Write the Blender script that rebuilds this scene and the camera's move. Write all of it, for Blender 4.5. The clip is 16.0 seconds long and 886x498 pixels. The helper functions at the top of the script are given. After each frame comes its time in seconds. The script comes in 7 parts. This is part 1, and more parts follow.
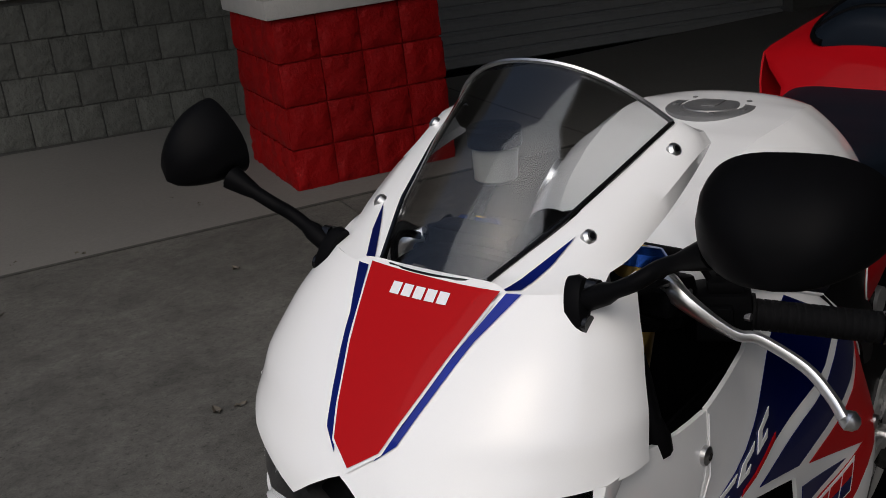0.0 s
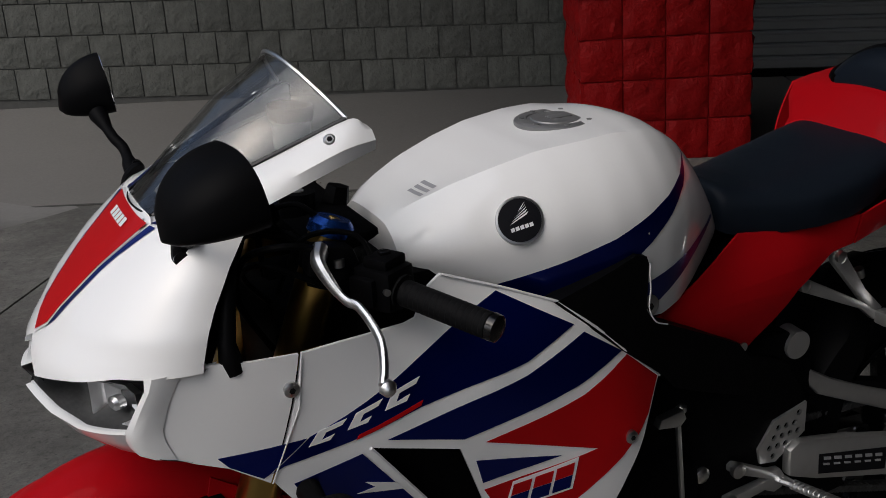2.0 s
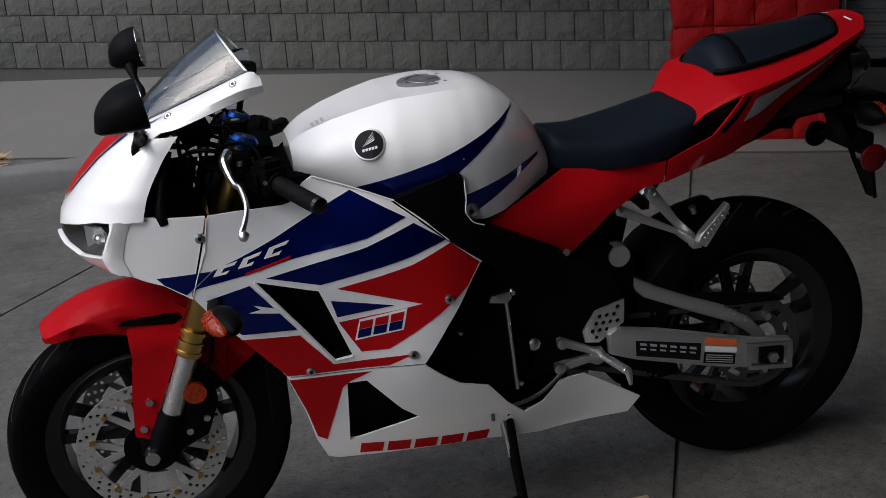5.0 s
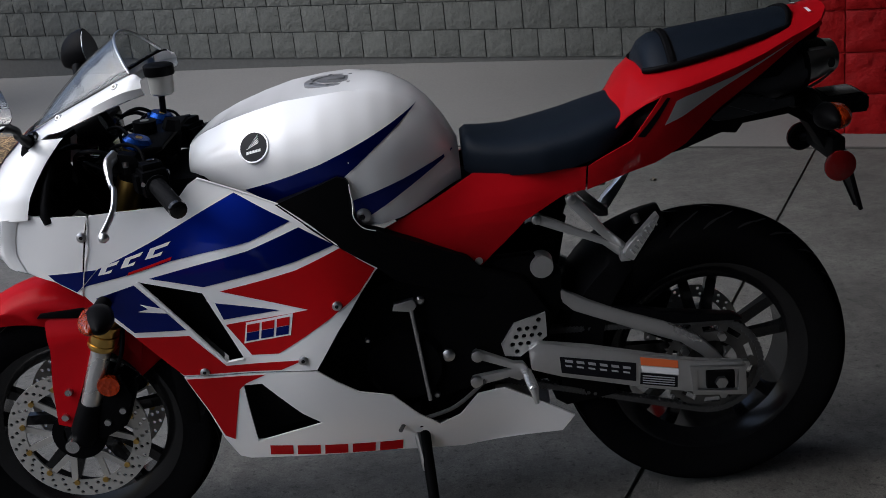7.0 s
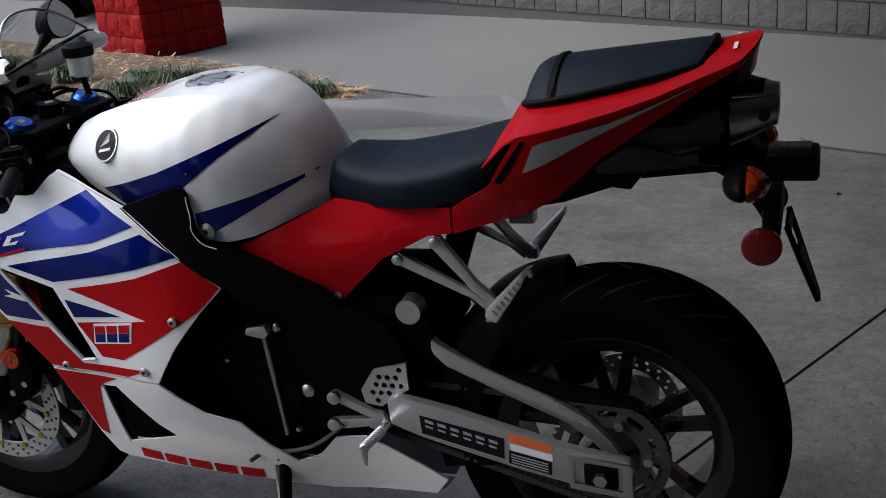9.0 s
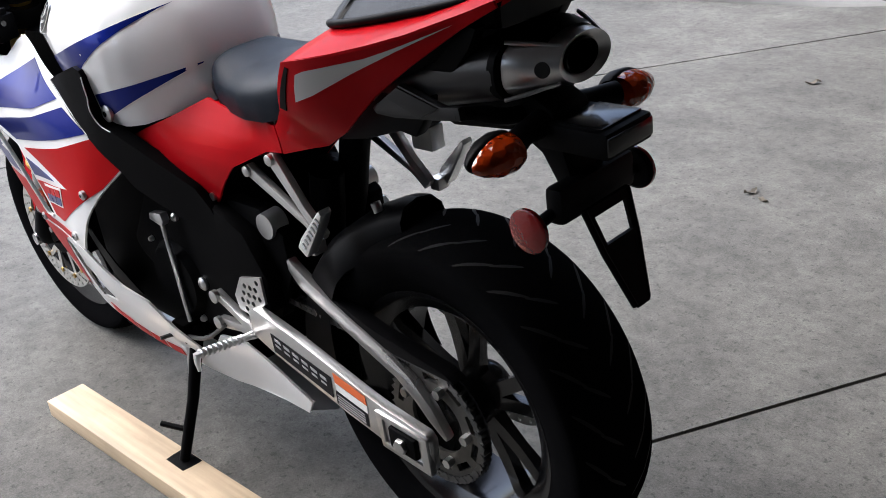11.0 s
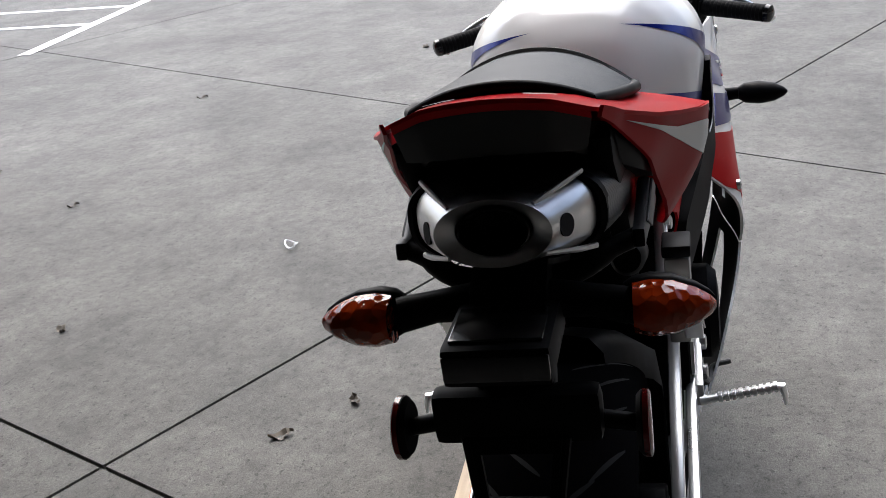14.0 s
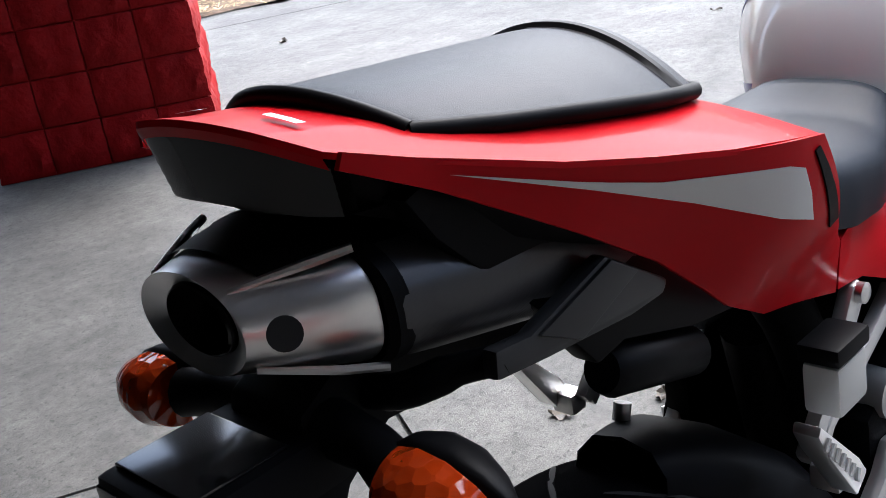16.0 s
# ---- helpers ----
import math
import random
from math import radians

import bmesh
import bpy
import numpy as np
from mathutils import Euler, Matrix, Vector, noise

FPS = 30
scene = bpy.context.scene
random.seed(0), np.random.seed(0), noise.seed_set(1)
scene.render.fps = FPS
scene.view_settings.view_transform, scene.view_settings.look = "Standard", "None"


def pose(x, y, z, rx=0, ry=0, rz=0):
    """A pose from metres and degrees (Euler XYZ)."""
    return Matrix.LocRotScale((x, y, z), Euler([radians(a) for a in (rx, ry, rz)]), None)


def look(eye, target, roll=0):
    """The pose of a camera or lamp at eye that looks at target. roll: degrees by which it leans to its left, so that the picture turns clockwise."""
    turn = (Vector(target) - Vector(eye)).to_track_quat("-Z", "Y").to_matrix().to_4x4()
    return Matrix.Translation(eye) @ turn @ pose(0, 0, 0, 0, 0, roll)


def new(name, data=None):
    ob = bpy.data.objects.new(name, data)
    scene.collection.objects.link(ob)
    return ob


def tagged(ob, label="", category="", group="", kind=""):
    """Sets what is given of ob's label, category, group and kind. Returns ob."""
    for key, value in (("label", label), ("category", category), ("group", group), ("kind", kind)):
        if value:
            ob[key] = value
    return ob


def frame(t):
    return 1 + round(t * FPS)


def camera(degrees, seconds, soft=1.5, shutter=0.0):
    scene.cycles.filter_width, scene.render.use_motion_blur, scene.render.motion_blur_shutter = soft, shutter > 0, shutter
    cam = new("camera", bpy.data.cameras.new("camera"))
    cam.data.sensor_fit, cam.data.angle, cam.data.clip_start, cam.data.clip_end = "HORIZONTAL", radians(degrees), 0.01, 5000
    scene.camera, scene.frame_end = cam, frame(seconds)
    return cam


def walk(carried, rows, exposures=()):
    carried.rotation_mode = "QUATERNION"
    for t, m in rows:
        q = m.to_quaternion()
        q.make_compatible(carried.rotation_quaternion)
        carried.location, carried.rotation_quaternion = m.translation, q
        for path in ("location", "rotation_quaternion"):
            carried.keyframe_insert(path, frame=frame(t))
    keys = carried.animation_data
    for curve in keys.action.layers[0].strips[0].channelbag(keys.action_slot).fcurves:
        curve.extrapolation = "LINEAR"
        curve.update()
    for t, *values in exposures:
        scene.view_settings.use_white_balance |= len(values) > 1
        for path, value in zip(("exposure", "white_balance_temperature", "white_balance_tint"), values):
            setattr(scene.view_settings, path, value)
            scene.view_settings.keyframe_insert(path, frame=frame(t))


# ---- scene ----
cam = camera(44.7, 16.0, soft=0.85)
PATH = [
    (0, (-2.007, -0.703, 1.337), (-0.636, 0.600, 0.685), -7.0),
    (0.5, (-1.898, -0.917, 1.337), (-0.707, 0.556, 0.697), -7.4),
    (1, (-1.819, -1.191, 1.343), (-0.771, 0.381, 0.687), -5.4),
    (1.5, (-1.658, -1.295, 1.337), (-0.751, 0.361, 0.676), -4.4),
    (2, (-1.458, -1.374, 1.328), (-0.752, 0.388, 0.699), -3.8),
    (2.5, (-1.341, -1.539, 1.336), (-0.790, 0.279, 0.712), -3.1),
    (3, (-1.257, -1.742, 1.360), (-0.809, 0.106, 0.739), -3.3),
    (3.5, (-1.204, -1.931, 1.356), (-0.811, -0.066, 0.748), -3.9),
    (4, (-1.167, -2.117, 1.338), (-0.808, -0.239, 0.752), -4.5),
    (4.2, (-1.170, -2.148, 1.396), (-0.804, -0.289, 0.754), -4.0),
    (6.5, (-0.610, -2.275, 1.335), (-0.583, -0.368, 0.733), -5.7),
    (7, (-0.406, -2.197, 1.340), (-0.522, -0.253, 0.702), -6.5),
    (7.5, (-0.189, -2.109, 1.346), (-0.459, -0.184, 0.693), -6.5),
    (8, (0.017, -1.999, 1.364), (-0.399, -0.111, 0.682), -6.2),
    (8.5, (0.245, -1.874, 1.343), (-0.347, -0.032, 0.665), -5.8),
    (9, (0.449, -1.727, 1.344), (-0.313, 0.050, 0.662), -5.2),
    (9.5, (0.694, -1.607, 1.336), (-0.251, 0.087, 0.670), -5.1),
    (9.7, (0.764, -1.533, 1.352), (-0.239, 0.103, 0.631), -5.6),
    (12, (1.364, -0.522, 1.296), (-0.339, 0.196, 0.532), -5.1),
    (12.5, (1.389, -0.308, 1.308), (-0.438, 0.109, 0.610), -5.5),
    (13, (1.445, -0.060, 1.309), (-0.431, 0.002, 0.617), -6.6),
    (13.5, (1.326, 0.108, 1.274), (-0.532, -0.127, 0.572), -6.2),
    (14, (1.148, 0.248, 1.279), (-0.639, -0.273, 0.548), -6.2),
    (14.5, (0.982, 0.404, 1.257), (-0.691, -0.420, 0.536), -7.2),
    (15, (0.806, 0.508, 1.241), (-0.721, -0.557, 0.512), -7.8),
    (15.5, (0.658, 0.533, 1.212), (-0.720, -0.710, 0.466), -8.6),
    (16, (0.544, 0.571, 1.196), (-0.648, -0.842, 0.435), -9.3),
]
walk(cam, [(t, look(eye, target, roll)) for t, eye, target, roll in PATH],
     exposures=[(0.0, -0.27, 6200, 10), (0.5, -0.13, 6150, 10), (1.0, -0.20, 6150, 10), (1.5, -0.21, 6130, 10), (2.0, -0.14, 6100, 10), (3.0, 0.06, 6050, 10), (4.2, 0.27, 6000, 10), (6.4, 0.36, 5650, 10),
                (8.0, 0.66, 5650, 10), (9.7, 1.20, 5680, 10), (11.8, 2.46, 5980, 10), (12.8, 2.25, 6050, 10), (13.5, 1.72, 6050, 10), (14.0, 1.70, 6000, 10), (15.0, 2.24, 5880, 10), (16.0, 2.62, 5700, 10)])

# ---- world and light ----
from mathutils.bvhtree import BVHTree
from mathutils.geometry import tessellate_polygon

world = bpy.data.worlds.new("overcast_sky")
scene.world = world
world.use_nodes = True
wn = world.node_tree.nodes
sky = wn.new("ShaderNodeTexSky")
sky.sky_type = "NISHITA"
sky.sun_disc = False
sky.sun_elevation = radians(50)
sky.sun_rotation = radians(250)
sky.air_density, sky.dust_density, sky.ozone_density = 1.0, 6.0, 1.5
world.node_tree.links.new(sky.outputs["Color"], wn["Background"].inputs["Color"])
wn["Background"].inputs["Strength"].default_value = 0.10

sun_data = bpy.data.lights.new("sun", "SUN")
sun_data.energy = 1.3
sun_data.angle = radians(75)
sun_data.color = (1.0, 0.98, 0.95)
sun = new("sun", sun_data)
sun.matrix_world = look((-12.0, -4.0, 16.0), (0, 0, 0))


# ---- materials ----
def material(name, color, rough=0.5, metal=0.0, coat=0.0, vary=0.0, scale=20.0, bump=0.0, bump_scale=200.0,
             spec=0.5, each=0.0, spots=0.0, spot_scale=3.0, rough_vary=0.0):
    """A principled material with colour variation at two scales, piece by piece variation and fine relief."""
    m = bpy.data.materials.new(name)
    m.use_nodes = True
    nt = m.node_tree
    n, link = nt.nodes, nt.links.new
    b = n["Principled BSDF"]
    b.inputs["Base Color"].default_value = (*color, 1)
    b.inputs["Roughness"].default_value = rough
    b.inputs["Metallic"].default_value = metal
    b.inputs["Coat Weight"].default_value = coat
    b.inputs["Coat Roughness"].default_value = 0.04
    b.inputs["Specular IOR Level"].default_value = spec
    co = n.new("ShaderNodeTexCoord")
    if vary or each or spots:
        fine = n.new("ShaderNodeTexNoise")
        fine.inputs["Scale"].default_value = scale
        fine.inputs["Detail"].default_value = 6
        link(co.outputs["Object"], fine.inputs["Vector"])
        wide = n.new("ShaderNodeTexNoise")
        wide.inputs["Scale"].default_value = spot_scale
        wide.inputs["Detail"].default_value = 5
        link(co.outputs["Object"], wide.inputs["Vector"])
        info = n.new("ShaderNodeObjectInfo")
        total = None
        for out, amount in ((fine.outputs["Fac"], vary), (wide.outputs["Fac"], spots), (info.outputs["Random"], each)):
            shift = n.new("ShaderNodeMath")
            shift.operation = "MULTIPLY_ADD"
            link(out, shift.inputs[0])
            shift.inputs[1].default_value = 2 * amount
            shift.inputs[2].default_value = -amount
            if total is None:
                total = shift.outputs[0]
            else:
                add = n.new("ShaderNodeMath")
                link(total, add.inputs[0])
                link(shift.outputs[0], add.inputs[1])
                total = add.outputs[0]
        one = n.new("ShaderNodeMath")
        link(total, one.inputs[0])
        one.inputs[1].default_value = 1.0
        hsv = n.new("ShaderNodeHueSaturation")
        hsv.inputs["Color"].default_value = (*color, 1)
        link(one.outputs[0], hsv.inputs["Value"])
        link(hsv.outputs["Color"], b.inputs["Base Color"])
        if rough_vary:
            rr = n.new("ShaderNodeMapRange")
            link(wide.outputs["Fac"], rr.inputs["Value"])
            rr.inputs["To Min"].default_value = rough - rough_vary
            rr.inputs["To Max"].default_value = rough + rough_vary
            link(rr.outputs["Result"], b.inputs["Roughness"])
    if bump:
        grain = n.new("ShaderNodeTexNoise")
        grain.inputs["Scale"].default_value = bump_scale
        grain.inputs["Detail"].default_value = 5
        link(co.outputs["Object"], grain.inputs["Vector"])
        bp = n.new("ShaderNodeBump")
        bp.inputs["Strength"].default_value = bump
        bp.inputs["Distance"].default_value = 0.01
        link(grain.outputs["Fac"], bp.inputs["Height"])
        link(bp.outputs["Normal"], b.inputs["Normal"])
    return m


def clear(name, color, rough=0.02, weight=1.0, ior=1.45):
    m = material(name, color, rough)
    b = m.node_tree.nodes["Principled BSDF"]
    b.inputs["Transmission Weight"].default_value = weight
    b.inputs["IOR"].default_value = ior
    return m


WHITE = material("pearl_white_paint", (0.84, 0.84, 0.83), 0.4, coat=1.0, spec=0.2, vary=0.015, scale=900, spots=0.02, spot_scale=6)
RED = material("red_paint", (0.335, 0.0036, 0.0068), 0.36, coat=0.095, spec=0.012, vary=0.05, scale=900, spots=0.03, spot_scale=6)
BLUE = material("blue_paint", (0.0035, 0.013, 0.18), 0.36, metal=0.85, coat=0.4, spec=0.05, vary=0.05, scale=900, spots=0.03, spot_scale=6)
DECAL_RED = material("red_decal", (0.38, 0.0045, 0.006), 0.42, coat=0.14, spec=0.05, vary=0.03, scale=600)
DECAL_WHITE = material("white_decal", (0.80, 0.80, 0.80), 0.3, coat=0.5, vary=0.02, scale=600)
SILVER = material("silver_decal", (0.40, 0.40, 0.40), 0.35, metal=0.3, coat=0.4, vary=0.03, scale=600)
DECAL_BLACK = material("black_decal", (0.006, 0.006, 0.008), 0.5, spec=0.1, coat=0.1, vary=0.03, scale=600)
PLASTIC = material("black_plastic", (0.0032, 0.0032, 0.0036), 0.45, spec=0.035, vary=0.2, scale=60, rough_vary=0.08)
SATIN = material("satin_black_plastic", (0.010, 0.0105, 0.0115), 0.42, spec=0.22, vary=0.15, scale=50, rough_vary=0.08)
GLOSS = material("gloss_black_plastic", (0.005, 0.005, 0.0055), 0.16, spec=0.45, vary=0.1, scale=40, spots=0.1)
CAST = material("black_cast_metal", (0.003, 0.003, 0.0033), 0.5, spec=0.02, vary=0.25, scale=50, bump=0.1, bump_scale=500)
RUBBER = material("tyre_rubber", (0.0042, 0.0042, 0.0045), 0.7, spec=0.0, vary=0.25, scale=30, bump=0.1, bump_scale=700, rough_vary=0.1)
# near-black that stands for the dark inside tread cuts, ports and mouth
GROOVE = material("recess_dark", (0.0025, 0.0025, 0.0025), 0.9, vary=0.2)
GRIP = material("grip_rubber", (0.006, 0.006, 0.0064), 0.62, spec=0.07, vary=0.2, scale=60, bump=0.15, bump_scale=800)
VINYL = material("seat_vinyl", (0.0075, 0.0108, 0.0165), 0.40, spec=0.06, vary=0.12, scale=40, bump=0.12, bump_scale=1400, spots=0.1, spot_scale=8, rough_vary=0.06)
ALLOY = material("cast_aluminium", (0.51, 0.51, 0.505), 0.30, metal=0.8, vary=0.06, scale=80, bump=0.04, bump_scale=900, rough_vary=0.08)
STEEL = material("brushed_steel", (0.58, 0.58, 0.58), 0.30, metal=1.0, vary=0.06, scale=120, rough_vary=0.08)
CHROME = material("polished_alloy", (0.90, 0.90, 0.90), 0.32, metal=1.0, vary=0.04, scale=60)
DISC = material("brake_steel", (0.50, 0.49, 0.46), 0.36, metal=0.7, vary=0.1, scale=150)
GOLD = material("gold_anodised", (0.55, 0.36, 0.10), 0.28, metal=1.0, vary=0.05, scale=80)
ANOBLUE = material("blue_anodised", (0.02, 0.09, 0.42), 0.25, metal=0.8, vary=0.05, scale=80)
SPROCKET = material("dirty_sprocket_steel", (0.085, 0.082, 0.076), 0.5, metal=0.6, vary=0.3, scale=60, spots=0.2, spot_scale=20)
CHAIN = material("oiled_chain_steel", (0.10, 0.10, 0.10), 0.4, metal=0.8, vary=0.3, scale=200)
AMBER = clear("amber_lens", (0.36, 0.032, 0.002), 0.08, 0.4)
REDLENS = clear("red_reflector_lens", (0.13, 0.005, 0.005), 0.15, 0.2)
for lens_mat, cell, depth in ((AMBER, 95.0, 0.55), (REDLENS, 200.0, 0.08)):
    lt = lens_mat.node_tree
    cells, relief, place = lt.nodes.new("ShaderNodeTexVoronoi"), lt.nodes.new("ShaderNodeBump"), lt.nodes.new("ShaderNodeTexCoord")
    cells.inputs["Scale"].default_value = cell
    relief.inputs["Strength"].default_value, relief.inputs["Distance"].default_value = depth, 0.004
    lt.links.new(place.outputs["Object"], cells.inputs["Vector"])
    lt.links.new(cells.outputs["Distance"], relief.inputs["Height"])
    lt.links.new(relief.outputs["Normal"], lt.nodes["Principled BSDF"].inputs["Normal"])
SMOKE = clear("smoked_clear_lens", (0.034, 0.036, 0.036), 0.25, 0.1)
SMOKE.node_tree.nodes["Principled BSDF"].inputs["Specular IOR Level"].default_value = 0.12
LAMPGLASS = clear("headlamp_glass", (0.95, 0.96, 0.97), 0.02, 1.0, 1.3)
SCREEN = material("clear_acrylic", (0.93, 0.94, 0.94), 0.02)
sn = SCREEN.node_tree
see, gleam, edge_on, steep, amount, both = (sn.nodes.new("ShaderNode" + k) for k in ("BsdfTransparent", "BsdfGlossy", "LayerWeight", "Math", "MapRange", "MixShader"))
see.inputs["Color"].default_value = (0.92, 0.93, 0.93, 1)
gleam.inputs["Roughness"].default_value = 0.03
edge_on.inputs["Blend"].default_value = 0.5
steep.operation = "POWER"
steep.inputs[1].default_value = 4.0
amount.inputs["To Min"].default_value, amount.inputs["To Max"].default_value = 0.055, 0.9
sn.links.new(edge_on.outputs["Facing"], steep.inputs[0])
sn.links.new(steep.outputs["Value"], amount.inputs["Value"])
sn.links.new(amount.outputs["Result"], both.inputs["Fac"])
sn.links.new(see.outputs["BSDF"], both.inputs[1])
sn.links.new(gleam.outputs["BSDF"], both.inputs[2])
sn.links.new(both.outputs["Shader"], sn.nodes["Material Output"].inputs["Surface"])
MIRROR = material("mirror_glass", (0.85, 0.86, 0.86), 0.02, metal=1.0)
RESERVOIR = clear("milky_plastic", (0.38, 0.38, 0.35), 0.35, 0.25)
ENGRAVED = material("cap_metal", (0.22, 0.22, 0.22), 0.42, metal=0.5, vary=0.08, scale=90)
ORANGE_LABEL = material("orange_label", (0.65, 0.13, 0.03), 0.5, vary=0.05)
GREY_TEXT = material("grey_print", (0.32, 0.32, 0.33), 0.5, vary=0.05)
CARBON = material("carbon_look_cover", (0.016, 0.016, 0.0175), 0.4, vary=0.2, scale=90, spec=0.34, coat=0.05)
wv = CARBON.node_tree
waves = []
for turn in (0.78, -0.78):
    tc, mp, wt = wv.nodes.new("ShaderNodeTexCoord"), wv.nodes.new("ShaderNodeMapping"), wv.nodes.new("ShaderNodeTexWave")
    mp.inputs["Rotation"].default_value = (turn, turn, turn)
    wt.inputs["Scale"].default_value = 130
    wv.links.new(tc.outputs["Object"], mp.inputs["Vector"])
    wv.links.new(mp.outputs["Vector"], wt.inputs["Vector"])
    waves.append(wt.outputs["Fac"])
weave = wv.nodes.new("ShaderNodeMath")
weave.operation = "MULTIPLY"
wv.links.new(waves[0], weave.inputs[0])
wv.links.new(waves[1], weave.inputs[1])
gloss_range = wv.nodes.new("ShaderNodeMapRange")
gloss_range.inputs["To Min"].default_value, gloss_range.inputs["To Max"].default_value = 0.36, 0.52
wv.links.new(weave.outputs[0], gloss_range.inputs["Value"])
wv.links.new(gloss_range.outputs["Result"], wv.nodes["Principled BSDF"].inputs["Roughness"])
PINE = material("pine_timber", (0.42, 0.325, 0.215), 0.65, vary=0.1, scale=6, bump=0.1, bump_scale=60, spots=0.12, spot_scale=14)
pt = PINE.node_tree
grain_co, grain_map, grain_tex, grain_ramp, grain_mix = (pt.nodes.new("ShaderNode" + k) for k in ("TexCoord", "Mapping", "TexNoise", "MapRange", "HueSaturation"))
grain_map.inputs["Scale"].default_value = (2.2, 34.0, 34.0)
grain_tex.inputs["Scale"].default_value, grain_tex.inputs["Detail"].default_value = 1.6, 6
grain_ramp.inputs["From Min"].default_value, grain_ramp.inputs["From Max"].default_value = 0.3, 0.7
grain_ramp.inputs["To Min"].default_value, grain_ramp.inputs["To Max"].default_value = 0.72, 1.12
pb = pt.nodes["Principled BSDF"]
pt.links.new(grain_co.outputs["Object"], grain_map.inputs["Vector"])
pt.links.new(grain_map.outputs["Vector"], grain_tex.inputs["Vector"])
pt.links.new(grain_tex.outputs["Fac"], grain_ramp.inputs["Value"])
pt.links.new(pb.inputs["Base Color"].links[0].from_socket, grain_mix.inputs["Color"])
pt.links.new(grain_ramp.outputs["Result"], grain_mix.inputs["Value"])
pt.links.new(grain_mix.outputs["Color"], pb.inputs["Base Color"])
BLOCK = material("grey_split_block", (0.108, 0.111, 0.100), 0.9, spec=0.2, vary=0.30, scale=30, bump=1.0, bump_scale=38, each=0.10, spots=0.25, spot_scale=7)
MORTAR = material("grey_mortar", (0.080, 0.080, 0.074), 0.9, vary=0.2, scale=30, bump=0.3, bump_scale=80)
REDBLOCK = material("red_painted_block", (0.23, 0.0035, 0.004), 0.6, spec=0.12, vary=0.22, scale=22, bump=0.9, bump_scale=32, each=0.10, spots=0.2, spot_scale=9)
REDMORTAR = material("red_painted_mortar", (0.205, 0.0031, 0.0036), 0.6, spec=0.12, vary=0.15, scale=30, bump=0.3)
CAPSTONE = material("pale_cap_stone", (0.42, 0.41, 0.39), 0.7, vary=0.12, scale=20, bump=0.2, bump_scale=90)
SHUTTER = material("grey_shutter_steel", (0.30, 0.31, 0.31), 0.5, metal=0.2, vary=0.08, scale=12)
PAINTLINE = material("white_road_paint", (0.75, 0.75, 0.74), 0.7, vary=0.15, scale=40, spots=0.15, spot_scale=6)
SOFFIT = material("unseen_canopy_soffit", (0.115, 0.113, 0.11), 0.8, vary=0.05, scale=4)
KERB = material("kerb_concrete", (0.16, 0.157, 0.148), 0.85, vary=0.14, scale=30, bump=0.25, bump_scale=120, spots=0.15, spot_scale=3)
MULCH = material("straw_mulch", (0.115, 0.075, 0.042), 0.9, vary=0.7, scale=45, bump=0.9, bump_scale=70, spots=0.35, spot_scale=9)
GRASS = material("dark_grass_blades", (0.055, 0.085, 0.03), 0.6, vary=0.4, scale=8, spots=0.2)
LEAF = material("dry_leaf", (0.10, 0.085, 0.065), 0.8, vary=0.3, scale=40, each=0.3)
WINDOWGLASS = material("dark_window_glass", (0.02, 0.022, 0.025), 0.05, vary=0.05)


def concrete(name):
    """Broom-finished slab: speckle, blotches, long stains and pits."""
    m = material(name, (0.097, 0.094, 0.085), 0.85)
    nt = m.node_tree
    n, link = nt.nodes, nt.links.new
    b = n["Principled BSDF"]
    co = n.new("ShaderNodeTexCoord")

    def noise_at(scale, detail, lo, hi, low, high, rough=0.6):
        t = n.new("ShaderNodeTexNoise")
        t.inputs["Scale"].default_value, t.inputs["Detail"].default_value = scale, detail
        t.inputs["Roughness"].default_value = rough
        link(co.outputs["Object"], t.inputs["Vector"])
        r = n.new("ShaderNodeMapRange")
        link(t.outputs["Fac"], r.inputs["Value"])
        for key, v in zip(("From Min", "From Max", "To Min", "To Max"), (lo, hi, low, high)):
            r.inputs[key].default_value = v
        return r.outputs["Result"], t.outputs["Fac"]

    blotch, _ = noise_at(0.8, 8, 0.3, 0.72, 0.66, 1.30)
    cloud, _ = noise_at(3.6, 7, 0.36, 0.66, 0.77, 1.25, 0.66)
    patch, _ = noise_at(22.0, 10, 0.38, 0.64, 0.68, 1.32, 0.86)
    speck, fine = noise_at(190.0, 4, 0.36, 0.66, 0.66, 1.30, 0.9)
    dots, _ = noise_at(60.0, 4, 0.57, 0.64, 1.0, 0.52, 0.7)
    prod = None
    for out in (blotch, cloud, patch, speck, dots):
        if prod is None:
            prod = out
            continue
        mul = n.new("ShaderNodeMath")
        mul.operation = "MULTIPLY"
        link(prod, mul.inputs[0])
        link(out, mul.inputs[1])
        prod = mul.outputs[0]
    hsv = n.new("ShaderNodeHueSaturation")
    hsv.inputs["Color"].default_value = (0.097, 0.094, 0.085, 1)
    link(prod, hsv.inputs["Value"])
    link(hsv.outputs["Color"], b.inputs["Base Color"])
    bp = n.new("ShaderNodeBump")
    bp.inputs["Strength"].default_value, bp.inputs["Distance"].default_value = 0.6, 0.004
    link(fine, bp.inputs["Height"])
    link(bp.outputs["Normal"], b.inputs["Normal"])
    return m


CONCRETE = concrete("slab_concrete")
PALE = material("walkway_concrete", (0.146, 0.141, 0.130), 0.8, vary=0.16, scale=60, bump=0.1, bump_scale=200, spots=0.14, spot_scale=1.1)
JOINT = material("joint_filler", (0.05, 0.048, 0.043), 0.95, vary=0.4, scale=40, bump=0.4)


